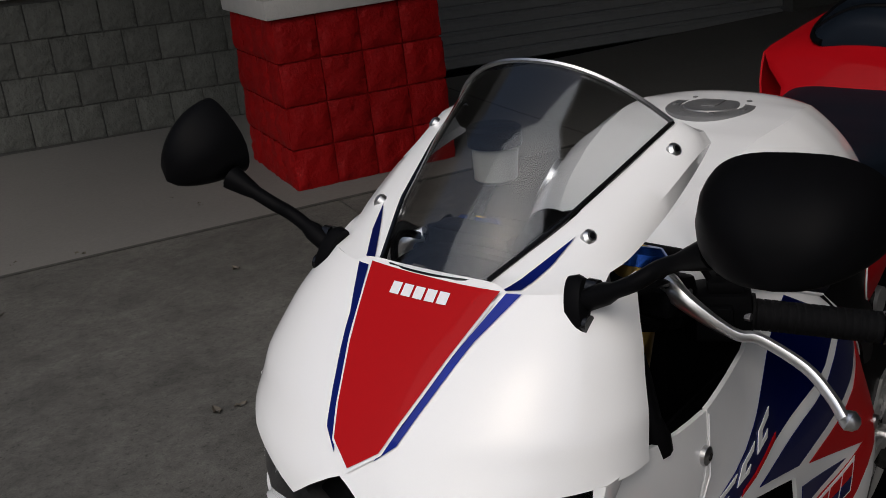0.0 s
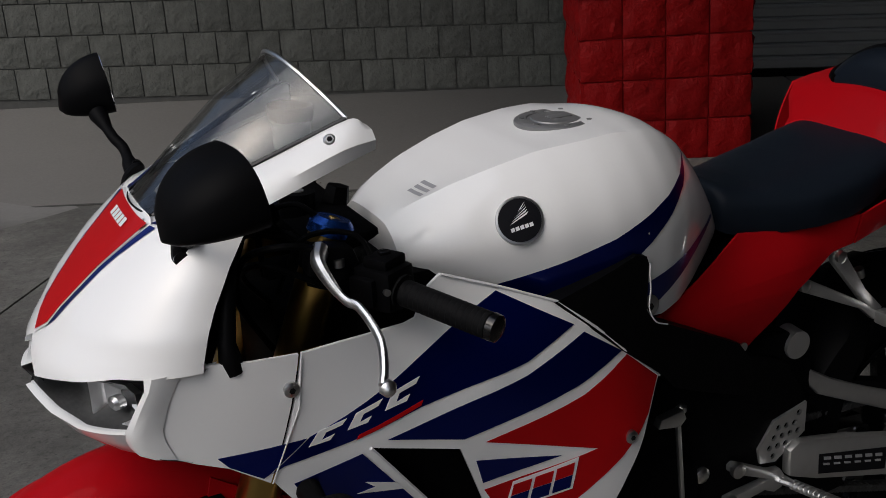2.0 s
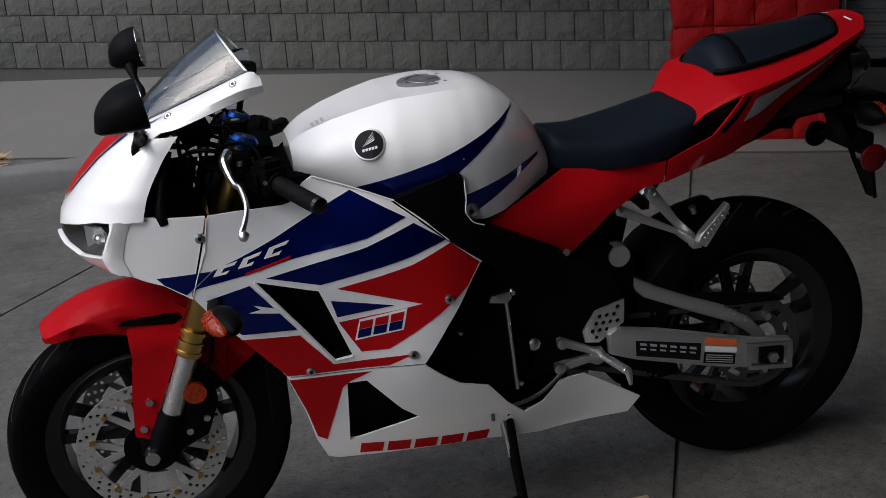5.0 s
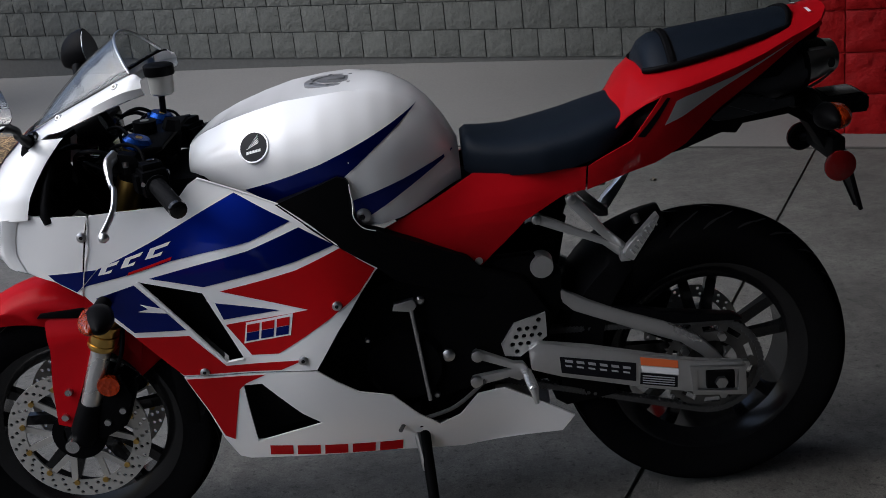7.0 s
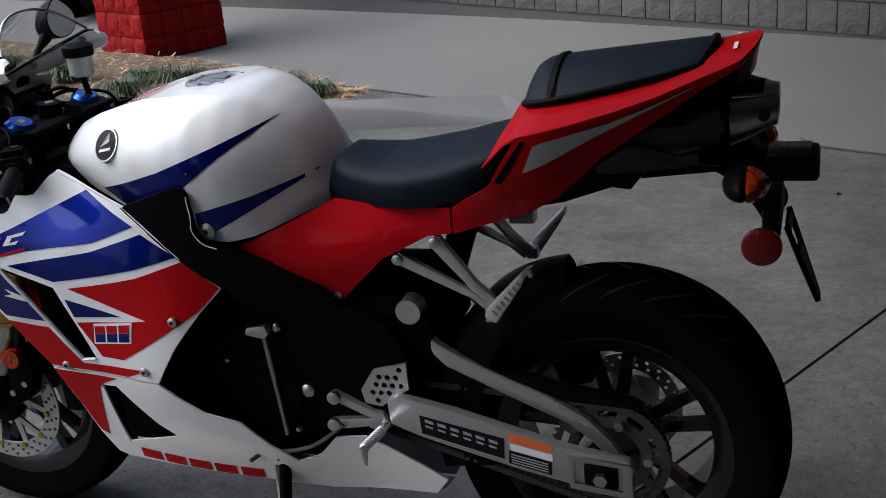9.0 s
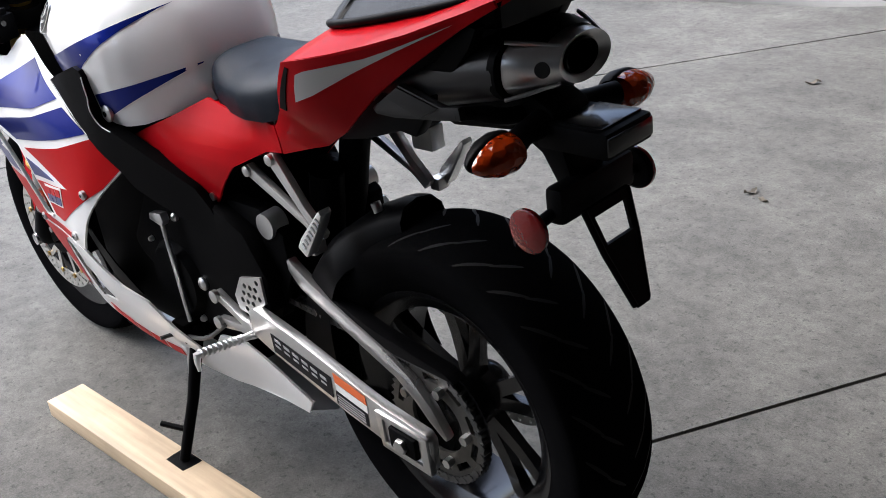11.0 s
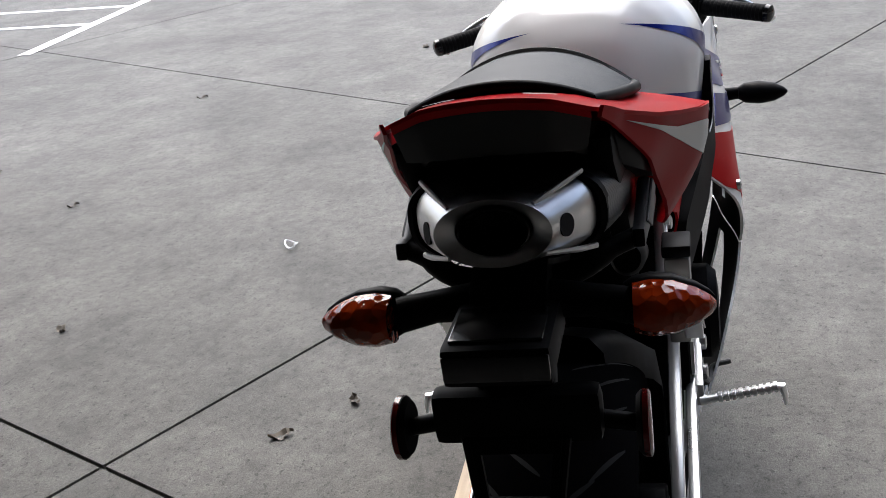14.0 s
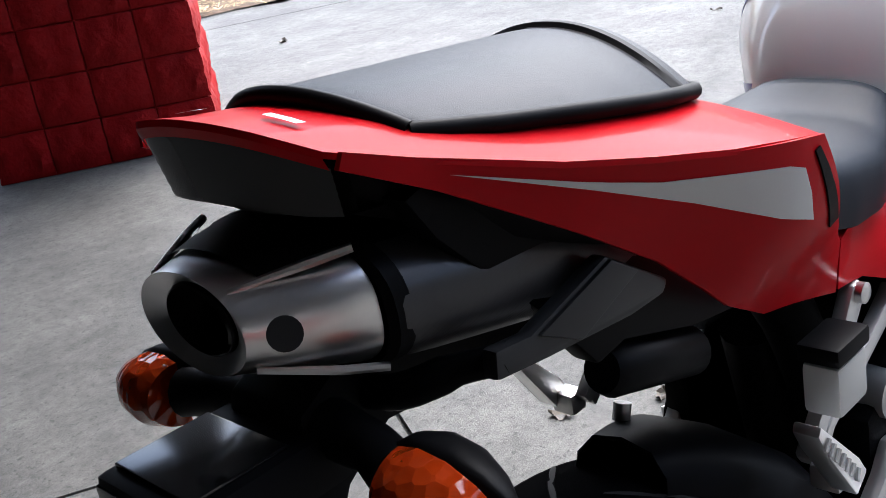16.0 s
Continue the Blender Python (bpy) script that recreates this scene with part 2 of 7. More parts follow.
# ---- building tools ----
def mesh_of(name, bm, mat_, sharp=38):
    bmesh.ops.recalc_face_normals(bm, faces=bm.faces[:])
    me = bpy.data.meshes.new(name)
    bm.to_mesh(me)
    bm.free()
    me.polygons.foreach_set("use_smooth", [True] * len(me.polygons))
    me.set_sharp_from_angle(angle=radians(sharp))
    me.materials.append(mat_)
    return me


def part(name, bm, mat_, parent, label="", sharp=38, inside=0):
    """A mesh under a thing or part; inside: the side (-1 left, 1 right) whose inner faces are bare black plastic."""
    ob = new(name, mesh_of(name, bm, mat_, sharp))
    if inside:
        ob.data.materials.append(PLASTIC)
        for f in ob.data.polygons:
            f.material_index = 1 if f.normal.y * inside < -0.35 else 0
    ob.parent = parent
    if label:
        ob["label"] = label
    return ob


def thing(name, bm, mat_, label, category, group="", kind="", sharp=38):
    return tagged(new(name, mesh_of(name, bm, mat_, sharp)), label, category, group, kind)


def empty(name, label, category, m=None, group="", kind=""):
    ob = tagged(new(name), label, category, group, kind)
    if m is not None:
        ob.matrix_world = m
    return ob


def V(*a):
    return Vector(a)


def box(bm, x0, x1, y0, y1, z0, z1, bevel=0.0):
    vs = [bm.verts.new((x, y, z)) for x in (x0, x1) for y in (y0, y1) for z in (z0, z1)]
    fs = [bm.faces.new([vs[i] for i in f]) for f in ((0, 1, 3, 2), (4, 6, 7, 5), (0, 4, 5, 1), (2, 3, 7, 6), (0, 2, 6, 4), (1, 5, 7, 3))]
    if bevel:
        es = list({e for f in fs for e in f.edges})
        bmesh.ops.bevel(bm, geom=es, offset=bevel, segments=2, profile=0.6, affect="EDGES")
    return bm


def a_box(*a, **k):
    return box(bmesh.new(), *a, **k)


def loft(rings, caps=True, bm=None, closed=True):
    """Skin over rings of equally many points."""
    bm = bm or bmesh.new()
    vs = [[bm.verts.new(p) for p in r] for r in rings]
    k = len(vs[0])
    for a, b in zip(vs, vs[1:]):
        for i in range(k if closed else k - 1):
            j = (i + 1) % k
            bm.faces.new((a[i], a[j], b[j], b[i]))
    if caps and closed:
        bm.faces.new(vs[0][::-1])
        bm.faces.new(vs[-1])
    return bm


def ring_about(c, axis, r, n, squash=1.0, up=None):
    axis = Vector(axis).normalized()
    side = axis.cross(Vector(up) if up else (V(0, 0, 1) if abs(axis.z) < 0.9 else V(0, 1, 0))).normalized()
    top = side.cross(axis)
    return [Vector(c) + side * (r * math.cos(a)) + top * (r * squash * math.sin(a)) for a in (2 * math.pi * i / n for i in range(n))]


def tube(pts, r, n=10, bm=None, caps=True, squash=1.0):
    """A round bar along points; r is one radius or one a point."""
    pts = [Vector(p) for p in pts]
    rs = r if isinstance(r, (list, tuple)) else [r] * len(pts)
    rings, side = [], None
    for i, p in enumerate(pts):
        d = (pts[min(i + 1, len(pts) - 1)] - pts[max(i - 1, 0)]).normalized()
        if side is None:
            side = d.cross(V(0, 0, 1) if abs(d.z) < 0.9 else V(0, 1, 0)).normalized()
        side = (side - d * side.dot(d)).normalized()
        top = side.cross(d)
        rings.append([p + side * (rs[i] * math.cos(a)) + top * (rs[i] * squash * math.sin(a)) for a in (2 * math.pi * k / n for k in range(n))])
    return loft(rings, caps, bm)


def curve_pts(pts, steps=6):
    """Catmull-Rom through points."""
    pts = [Vector(p) for p in pts]
    ext = [2 * pts[0] - pts[1]] + pts + [2 * pts[-1] - pts[-2]]
    out = []
    for i in range(1, len(ext) - 2):
        a, b, c, d = ext[i - 1:i + 3]
        for s in range(steps):
            t = s / steps
            out.append(0.5 * (2 * b + (c - a) * t + (2 * a - 5 * b + 4 * c - d) * t * t + (3 * b - a - 3 * c + d) * t ** 3))
    return out + [pts[-1]]


def lathe(profile, c, n=48, bm=None, close=False):
    """Turns a profile of (radius, y) round the y axis through c."""
    bm = bm or bmesh.new()
    rows = [[bm.verts.new((c[0] + r * math.cos(a), c[1] + y, c[2] + r * math.sin(a))) for a in (2 * math.pi * i / n for i in range(n))] for r, y in profile]
    pairs = list(zip(rows, rows[1:])) + ([(rows[-1], rows[0])] if close else [])
    for a, b in pairs:
        for i in range(n):
            j = (i + 1) % n
            bm.faces.new((a[i], a[j], b[j], b[i]))
    return bm


def flat(outline, holes=(), bm=None):
    """A filled outline in the x-z plane, with holes."""
    bm = bm or bmesh.new()
    loops = [[V(p[0], p[1], 0) for p in o] for o in (outline, *holes)]
    vs = [bm.verts.new((p.x, 0, p.y)) for o in loops for p in o]
    for tri in tessellate_polygon(loops):
        try:
            bm.faces.new([vs[i] for i in tri])
        except ValueError:
            pass
    return bm


def grid_cut(bm, cell, axes="xz"):
    for ax in axes:
        k = "xyz".index(ax)
        lo, hi = min(v.co[k] for v in bm.verts), max(v.co[k] for v in bm.verts)
        no = V(*[1.0 if i == k else 0.0 for i in range(3)])
        for s in range(1, int((hi - lo) / cell) + 1):
            bmesh.ops.bisect_plane(bm, geom=bm.verts[:] + bm.edges[:] + bm.faces[:], plane_co=no * (lo + s * cell), plane_no=no)
    return bm


def thicken(bm, shift):
    """Closes a sheet into a shell by a copy of it moved by shift."""
    made = bmesh.ops.extrude_face_region(bm, geom=bm.faces[:], use_keep_orig=True)["geom"]
    for v in made:
        if isinstance(v, bmesh.types.BMVert):
            v.co += Vector(shift)
    return bm


def panel(outline, holes, width, side, thick=0.004, cell=0.03, lift=0.0):
    """A body panel on one flank: outline in x, z; width gives its distance from the middle plane."""
    bm = grid_cut(flat(outline, holes), cell)
    for v in bm.verts:
        v.co.y = side * (width(v.co.x, v.co.z) + lift)
    return thicken(bm, (0, -side * thick, 0))


def plate(outline, y0, y1, holes=(), bevel=0.0):
    """An outline in x, z with square edges between two distances across."""
    bm = flat(outline, holes)
    if not holes:
        bmesh.ops.dissolve_limit(bm, angle_limit=0.01, verts=bm.verts[:], edges=bm.edges[:])
    for v in bm.verts:
        v.co.y = y0
    thicken(bm, (0, y1 - y0, 0))
    bmesh.ops.recalc_face_normals(bm, faces=bm.faces[:])
    if bevel:
        es = [e for e in bm.edges if len(e.link_faces) == 2 and e.calc_face_angle(0) > 0.7]
        bmesh.ops.bevel(bm, geom=es, offset=bevel, segments=2, profile=0.6, affect="EDGES")
    return bm


def thin_plate(control):
    """A smooth height over the x-z plane through control points (x, z, height)."""
    p = np.array(control, float)
    xy, k = p[:, :2], len(p)
    r = np.hypot(*(xy[:, None] - xy[None]).transpose(2, 0, 1))
    a = np.zeros((k + 3, k + 3))
    a[:k, :k] = np.where(r > 0, r * r * np.log(r + 1e-12), 0) + np.eye(k) * 0.002
    a[:k, k], a[:k, k + 1:] = 1, xy
    a[k, :k], a[k + 1:, :k] = 1, xy.T
    c = np.linalg.solve(a, np.r_[p[:, 2], 0, 0, 0])

    def height(x, z):
        d = np.hypot(xy[:, 0] - x, xy[:, 1] - z)
        return float((c[:k] * np.where(d > 0, d * d * np.log(d + 1e-12), 0)).sum() + c[k] + c[k + 1] * x + c[k + 2] * z)
    return height


def stick_on(outline, ob, axis, sign, lift=0.0012, cell=0.02, holes=()):
    """A decal laid onto a part's surface. axis y: outline in x, z seen from the side; axis x: outline in y, z seen from the
    front; axis z: outline in x, y seen from above."""
    me = ob.data
    tree = BVHTree.FromPolygons([v.co.copy() for v in me.vertices], [tuple(p.vertices) for p in me.polygons])
    bm = grid_cut(flat(outline, holes), cell)
    gone = []
    for v in bm.verts:
        a, b = v.co.x, v.co.z
        if axis == "y":
            start, way = V(a, sign * 2.0, b), V(0, -sign, 0)
        elif axis == "x":
            start, way = V(sign * 4.0, a, b), V(-sign, 0, 0)
        else:
            start, way = V(a, b, sign * 4.0), V(0, 0, -sign)
        hit, normal, _, _ = tree.ray_cast(start, way)
        if hit is None:
            gone.append(v)
        else:
            if normal.dot(way) > 0:
                normal = -normal
            v.co = hit + normal * lift
    bmesh.ops.delete(bm, geom=gone, context="VERTS")
    return bm


def blend(table, x):
    """Smooth interpolation in rows of (x, values...)."""
    xs = [r[0] for r in table]
    return [float(np.interp(x, xs, [r[i] for r in table])) for i in range(1, len(table[0]))]


# ---- the place: building grid, ground, wall, pillars ----
U, W = V(0.908, -0.419, 0), V(0.419, 0.908, 0)      # along the facade, and towards it
GRID = Matrix(((U.x, W.x, 0, 0), (U.y, W.y, 0, 0), (0, 0, 1, 0), (0, 0, 0, 1)))


def at(u, w, z=0.0):
    return U * u + W * w + V(0, 0, z)


def on_grid(bm):
    bm.transform(GRID)
    return bm


def ground():
    bm = bmesh.new()
    s = 90.0
    bm.faces.new([bm.verts.new(p) for p in ((-s, -s, 0), (s, -s, 0), (s, s, 0), (-s, s, 0))])
    joints = [((-1.673, -3.391), (.791, 2.141)), ((-0.665, -1.145), (-5.31, 1.05)), ((-5.45, -4.0), (-1.87, 2.094)),
              ((-5.8, -4.82), (-4.0, -5.65)), ((2.57, -2.64), (4.36, 1.35)), (at(-7.0, -3), at(-7.0, 3))]
    for (ax, ay, *_), (bx, by, *_) in joints:
        d = V(bx - ax, by - ay, 0).normalized()
        no = V(-d.y, d.x, 0)
        for e in (-0.0055, 0.0055):
            bmesh.ops.bisect_plane(bm, geom=bm.verts[:] + bm.edges[:] + bm.faces[:], plane_co=V(ax, ay, 0) + no * e, plane_no=no)
    strips = []
    for f in bm.faces:
        c = f.calc_center_median()
        for (ax, ay, *_), (bx, by, *_) in joints:
            d = V(bx - ax, by - ay, 0).normalized()
            if abs((c.x - ax) * -d.y + (c.y - ay) * d.x) < 0.0053:
                strips.append(f)
                break
    made = bmesh.ops.extrude_face_region(bm, geom=strips, use_keep_orig=True)["geom"]
    bmesh.ops.delete(bm, geom=strips, context="FACES_ONLY")
    low = [g for g in made if isinstance(g, bmesh.types.BMVert)]
    for v in low:
        v.co.z -= 0.010
    low = set(low)
    deep = [f for f in bm.faces if all(v in low for v in f.verts)]
    for f in deep:
        f.material_index = 1
    me = bpy.data.meshes.new("ground")
    bmesh.ops.recalc_face_normals(bm, faces=bm.faces[:])
    bm.to_mesh(me)
    bm.free()
    me.materials.append(CONCRETE)
    me.materials.append(JOINT)
    return tagged(new("ground", me), "grey speckled concrete slabs with dark sawn joints", "ground", kind="structure")


ground()
COURSE = 0.203


def block_mesh(name, length, mat_, rough, seed, slope=0.0):
    """A split-faced block: its face towards -y broken and uneven, one unit long in x."""
    rng = random.Random(seed)
    bm = bmesh.new()
    nx, nz, h = 6, 6, COURSE - 0.008
    g = [[None] * (nz + 1) for _ in range(nx + 1)]
    for i in range(nx + 1):
        for k in range(nz + 1):
            edge = i in (0, nx) or k in (0, nz)
            y = rng.uniform(-0.5, 0.5) * rough * 0.5 if edge else -rng.uniform(-0.1, 1.0) * rough
            x = (i / nx - 0.5) * length + (0 if i in (0, nx) else rng.uniform(-0.008, 0.008))
            z = k / nz * h + (0 if k in (0, nz) else rng.uniform(-0.008, 0.008))
            g[i][k] = bm.verts.new((x, y, z + slope * x))
    for i in range(nx):
        for k in range(nz):
            bm.faces.new((g[i][k], g[i + 1][k], g[i + 1][k + 1], g[i][k + 1]))
    rim = [g[i][0] for i in range(nx + 1)] + [g[nx][k] for k in range(1, nz + 1)] + [g[i][nz] for i in range(nx - 1, -1, -1)] + [g[0][k] for k in range(nz - 1, 0, -1)]
    back = [bm.verts.new((v.co.x, 0.03, v.co.z)) for v in rim]
    for i in range(len(rim)):
        j = (i + 1) % len(rim)
        bm.faces.new((rim[j], rim[i], back[i], back[j]))
    return mesh_of(name, bm, mat_, 55)


def facing(u, w, z, turn):
    """A pose on the facade grid: turn 0 looks back from the wall (towards -w)."""
    return Matrix.Translation(at(u, w, z)) @ Matrix.Rotation(math.atan2(U.y, U.x) + radians(turn), 4, "Z")


WALL_W = 5.154
WALL_U, WALL_N = V(0.9246, -0.3810, 0), V(0.3810, 0.9246, 0)      # along the shop wall, and into it
RISE, FALL = 0.078, -0.0370                                       # the walkway and the wall's courses climb along the shop


def wall_grid(bm):
    for v in bm.verts:
        u, w, z = v.co
        v.co = WALL_U * u + WALL_N * w + V(0, 0, z + RISE + FALL * u)
    return bm


def on_wall(u, w, z):
    return Matrix.Translation(WALL_U * u + WALL_N * w + V(0, 0, z + RISE + FALL * u)) @ Matrix.Rotation(math.atan2(WALL_U.y, WALL_U.x), 4, "Z")


def pavement():
    """The walkway: slabs that climb gently towards the shop wall."""
    ob = empty("pavement", "smoother pale concrete walkway along the shop wall", "pavement", kind="structure")
    for u0, u1 in ((-26.0, -9.6), (-9.585, 1.2), (1.215, 15.0)):
        rows = []
        for i in range(25):
            u = u0 + (u1 - u0) * i / 24
            row = []
            for k in range(9):
                w = 3.10 + 3.50 * k / 8
                p = at(u, w)
                along = p.dot(WALL_U)
                near = min(1.0, max(0.0, (w - 3.10) / max(0.5, WALL_W - 3.10 - 0.042 * u)))
                row.append(p + V(0, 0, 0.006 + max(0.0, RISE + FALL * along) * min(1.0, near * 1.02) ** 2.6))
            rows.append([row[0] + V(0, 0, -0.06)] + row)
        part("slab", loft(rows, False, closed=False), PALE, ob)


def wall():
    bm = bmesh.new()
    box(bm, -26.0, -2.5, WALL_W + 0.010, WALL_W + 0.25, -1.0, 3.4)
    box(bm, -2.5, -0.62, WALL_W + 0.010, WALL_W + 0.25, -1.0, 0.84)
    box(bm, -0.62, 0.95, WALL_W + 0.010, WALL_W + 0.25, -1.0, 3.4)
    box(bm, -2.5, -0.62, WALL_W + 0.010, WALL_W + 0.25, 2.3, 3.4)
    box(bm, 0.95, 4.6, WALL_W + 0.010, WALL_W + 0.25, 2.9, 3.4)
    box(bm, 4.6, 15.0, WALL_W + 0.010, WALL_W + 0.25, -1.0, 3.4)
    ob = thing("wall_north", wall_grid(bm), MORTAR, "grey split-face concrete block wall of a shop", "wall", kind="structure")
    half = COURSE
    kinds = [block_mesh("block", half - 0.008, BLOCK, 0.012, s, FALL) for s in range(10)]
    rng = random.Random(3)
    rest = bmesh.new()
    for row in range(7):
        z = row * COURSE + 0.006
        shift = 0.5 * half if row % 2 else 0.0
        for i in range(-110, 24):
            u = i * half + shift - 0.02
            if u > 0.86 or (row > 3 and -2.55 < u < -0.55) or u < -20:
                continue
            m = on_wall(u, WALL_W, z)
            if -7.6 < u < 0.9 and row < 6:
                b = new("block", rng.choice(kinds))
                b.parent = ob
                b.matrix_world = m
            else:
                tmp = bmesh.new()
                tmp.from_mesh(rng.choice(kinds))
                tmp.transform(m)
                me = bpy.data.meshes.new("tmp")
                tmp.to_mesh(me)
                tmp.free()
                rest.from_mesh(me)
                bpy.data.meshes.remove(me)
    far = part("far_blocks", rest, BLOCK, ob, "grey split-face blocks further along the wall", 55)
    tagged(far, kind="stuff")
    win = empty("window_1", "dark shop window with a pale sill", "window", kind="structure")
    part("window_sill", wall_grid(a_box(-2.55, -0.58, WALL_W - 0.05, WALL_W + 0.2, 0.845, 0.915, bevel=0.008)), CAPSTONE, win)
    part("pane", wall_grid(a_box(-2.45, -0.67, WALL_W + 0.12, WALL_W + 0.135, 0.965, 2.25)), WINDOWGLASS, win)
    fr = bmesh.new()
    for u0, u1, z0, z1 in ((-2.5, -0.62, 0.915, 0.965), (-2.5, -0.62, 2.25, 2.3), (-2.5, -2.45, 0.965, 2.25), (-0.67, -0.62, 0.965, 2.25), (-1.58, -1.54, 0.965, 2.25)):
        box(fr, u0, u1, WALL_W + 0.09, WALL_W + 0.16, z0, z1)
    part("window_frame", wall_grid(fr), ALLOY, win)
    # shutter door of ribbed steel
    door = empty("door_1", "closed grey ribbed steel roller shutter", "door", kind="structure")
    for k in range(34):
        z = 0.05 + k * 0.084
        prof = [(0.0, z), (0.018, z + 0.012), (0.018, z + 0.058), (0.0, z + 0.07), (0.0, z + 0.082)]
        rings = [[V(u, WALL_W + 0.12 - d, zz) for d, zz in prof] + [V(u, WALL_W + 0.135, zz) for d, zz in reversed(prof)] for u in (0.97, 4.58)]
        part("slat", wall_grid(loft(rings)), SHUTTER, door)
    part("bottom_bar", wall_grid(a_box(0.97, 4.58, WALL_W + 0.09, WALL_W + 0.14, 0.0, 0.05)), PLASTIC, door)


ROOF = 2.95


def pillar(u, w, label, courses=4, base=0.0, side=0.8, turn=0.0):
    """A square pier of red split blocks stacked four a side, with a pale cap and a plain post above, turned about its far corner."""
    c = at(u, w + side)
    spin = Matrix.Translation(c) @ Matrix.Rotation(radians(turn), 4, "Z") @ Matrix.Translation(-c)

    def turned(*a, **k):
        bm = on_grid(a_box(*a, **k))
        bm.transform(spin)
        return bm
    ob = thing("pillar", turned(u + 0.010, u + side - 0.010, w + 0.010, w + side - 0.010, base, base + courses * COURSE), REDMORTAR, label, "pillar", "red pillars", "structure")
    pitch = side / 4
    for row in range(courses):
        z = base + row * COURSE + 0.004
        for face, (cu, cw, quarter) in enumerate(((0, 0, 0), (side, 0, 90), (side, side, 180), (0, side, 270))):
            for k in range(4):
                mid = pitch * (k + 0.5)
                du, dw = ((mid, 0), (0, mid), (-mid, 0), (0, -mid))[face]
                b = new("block", random.choice(RED_FULL))
                b.parent = ob
                b.matrix_world = spin @ facing(u + cu + du, w + cw + dw, z, quarter) @ Matrix.Diagonal((pitch / 0.2, 1, 1, 1))
    part("cap", turned(u - 0.03, u + side + 0.03, w - 0.03, w + side + 0.03, base + courses * COURSE, base + courses * COURSE + 0.09, bevel=0.012), CAPSTONE, ob, "pale stone cap")
    part("post", turned(u + 0.12, u + side - 0.12, w + 0.12, w + side - 0.12, base + courses * COURSE + 0.09, ROOF), CAPSTONE, ob)
    return ob


pavement()
thing("trim", on_grid(a_box(-9.5, 12.0, 3.076, 3.096, 0.0005, 0.006)), JOINT, "dark open joint along the front of the walkway", "joint", kind="structure")
wall()
RED_FULL = [block_mesh("block", 0.194, REDBLOCK, 0.022, 40 + s) for s in range(9)]
pillar(-0.30, 3.35, "red painted split-block pillar in front of the wall", side=0.82)
pillar(-0.108, -4.74, "red painted split-block pillar beside the drive", side=0.92, turn=-6.5)
pillar(-8.08, 3.04, "red painted split-block pillar beyond the planting bed")

# unseen canopy slabs and end wall, added to keep light off drive and walkway
roof = empty("ceiling", "unseen flat canopy roof added to shade the drive and the walkway", "ceiling", kind="structure")
part("slab", on_grid(a_box(-0.8, 15.0, -5.2, 6.2, ROOF, 3.6)), SOFFIT, roof)
part("walkway_roof", on_grid(a_box(-3.0, -0.804, 1.8, 6.2, ROOF, 3.6)), SOFFIT, roof)
part("walkway_roof", on_grid(a_box(-4.2, -3.004, 3.2, 6.2, 3.3, 3.6)), SOFFIT, roof)
part("back_wall", on_grid(a_box(15.004, 15.2, -5.2, 6.2, 0, 3.6)), MORTAR, roof)
# unseen wall, added only to hold back light from beyond the drive
thing("wall_south", on_grid(a_box(1.6, 15.0, -5.45, -5.2, 0, 3.6)), MORTAR, "unseen grey wall added to block light from beyond the drive", "wall", kind="structure")


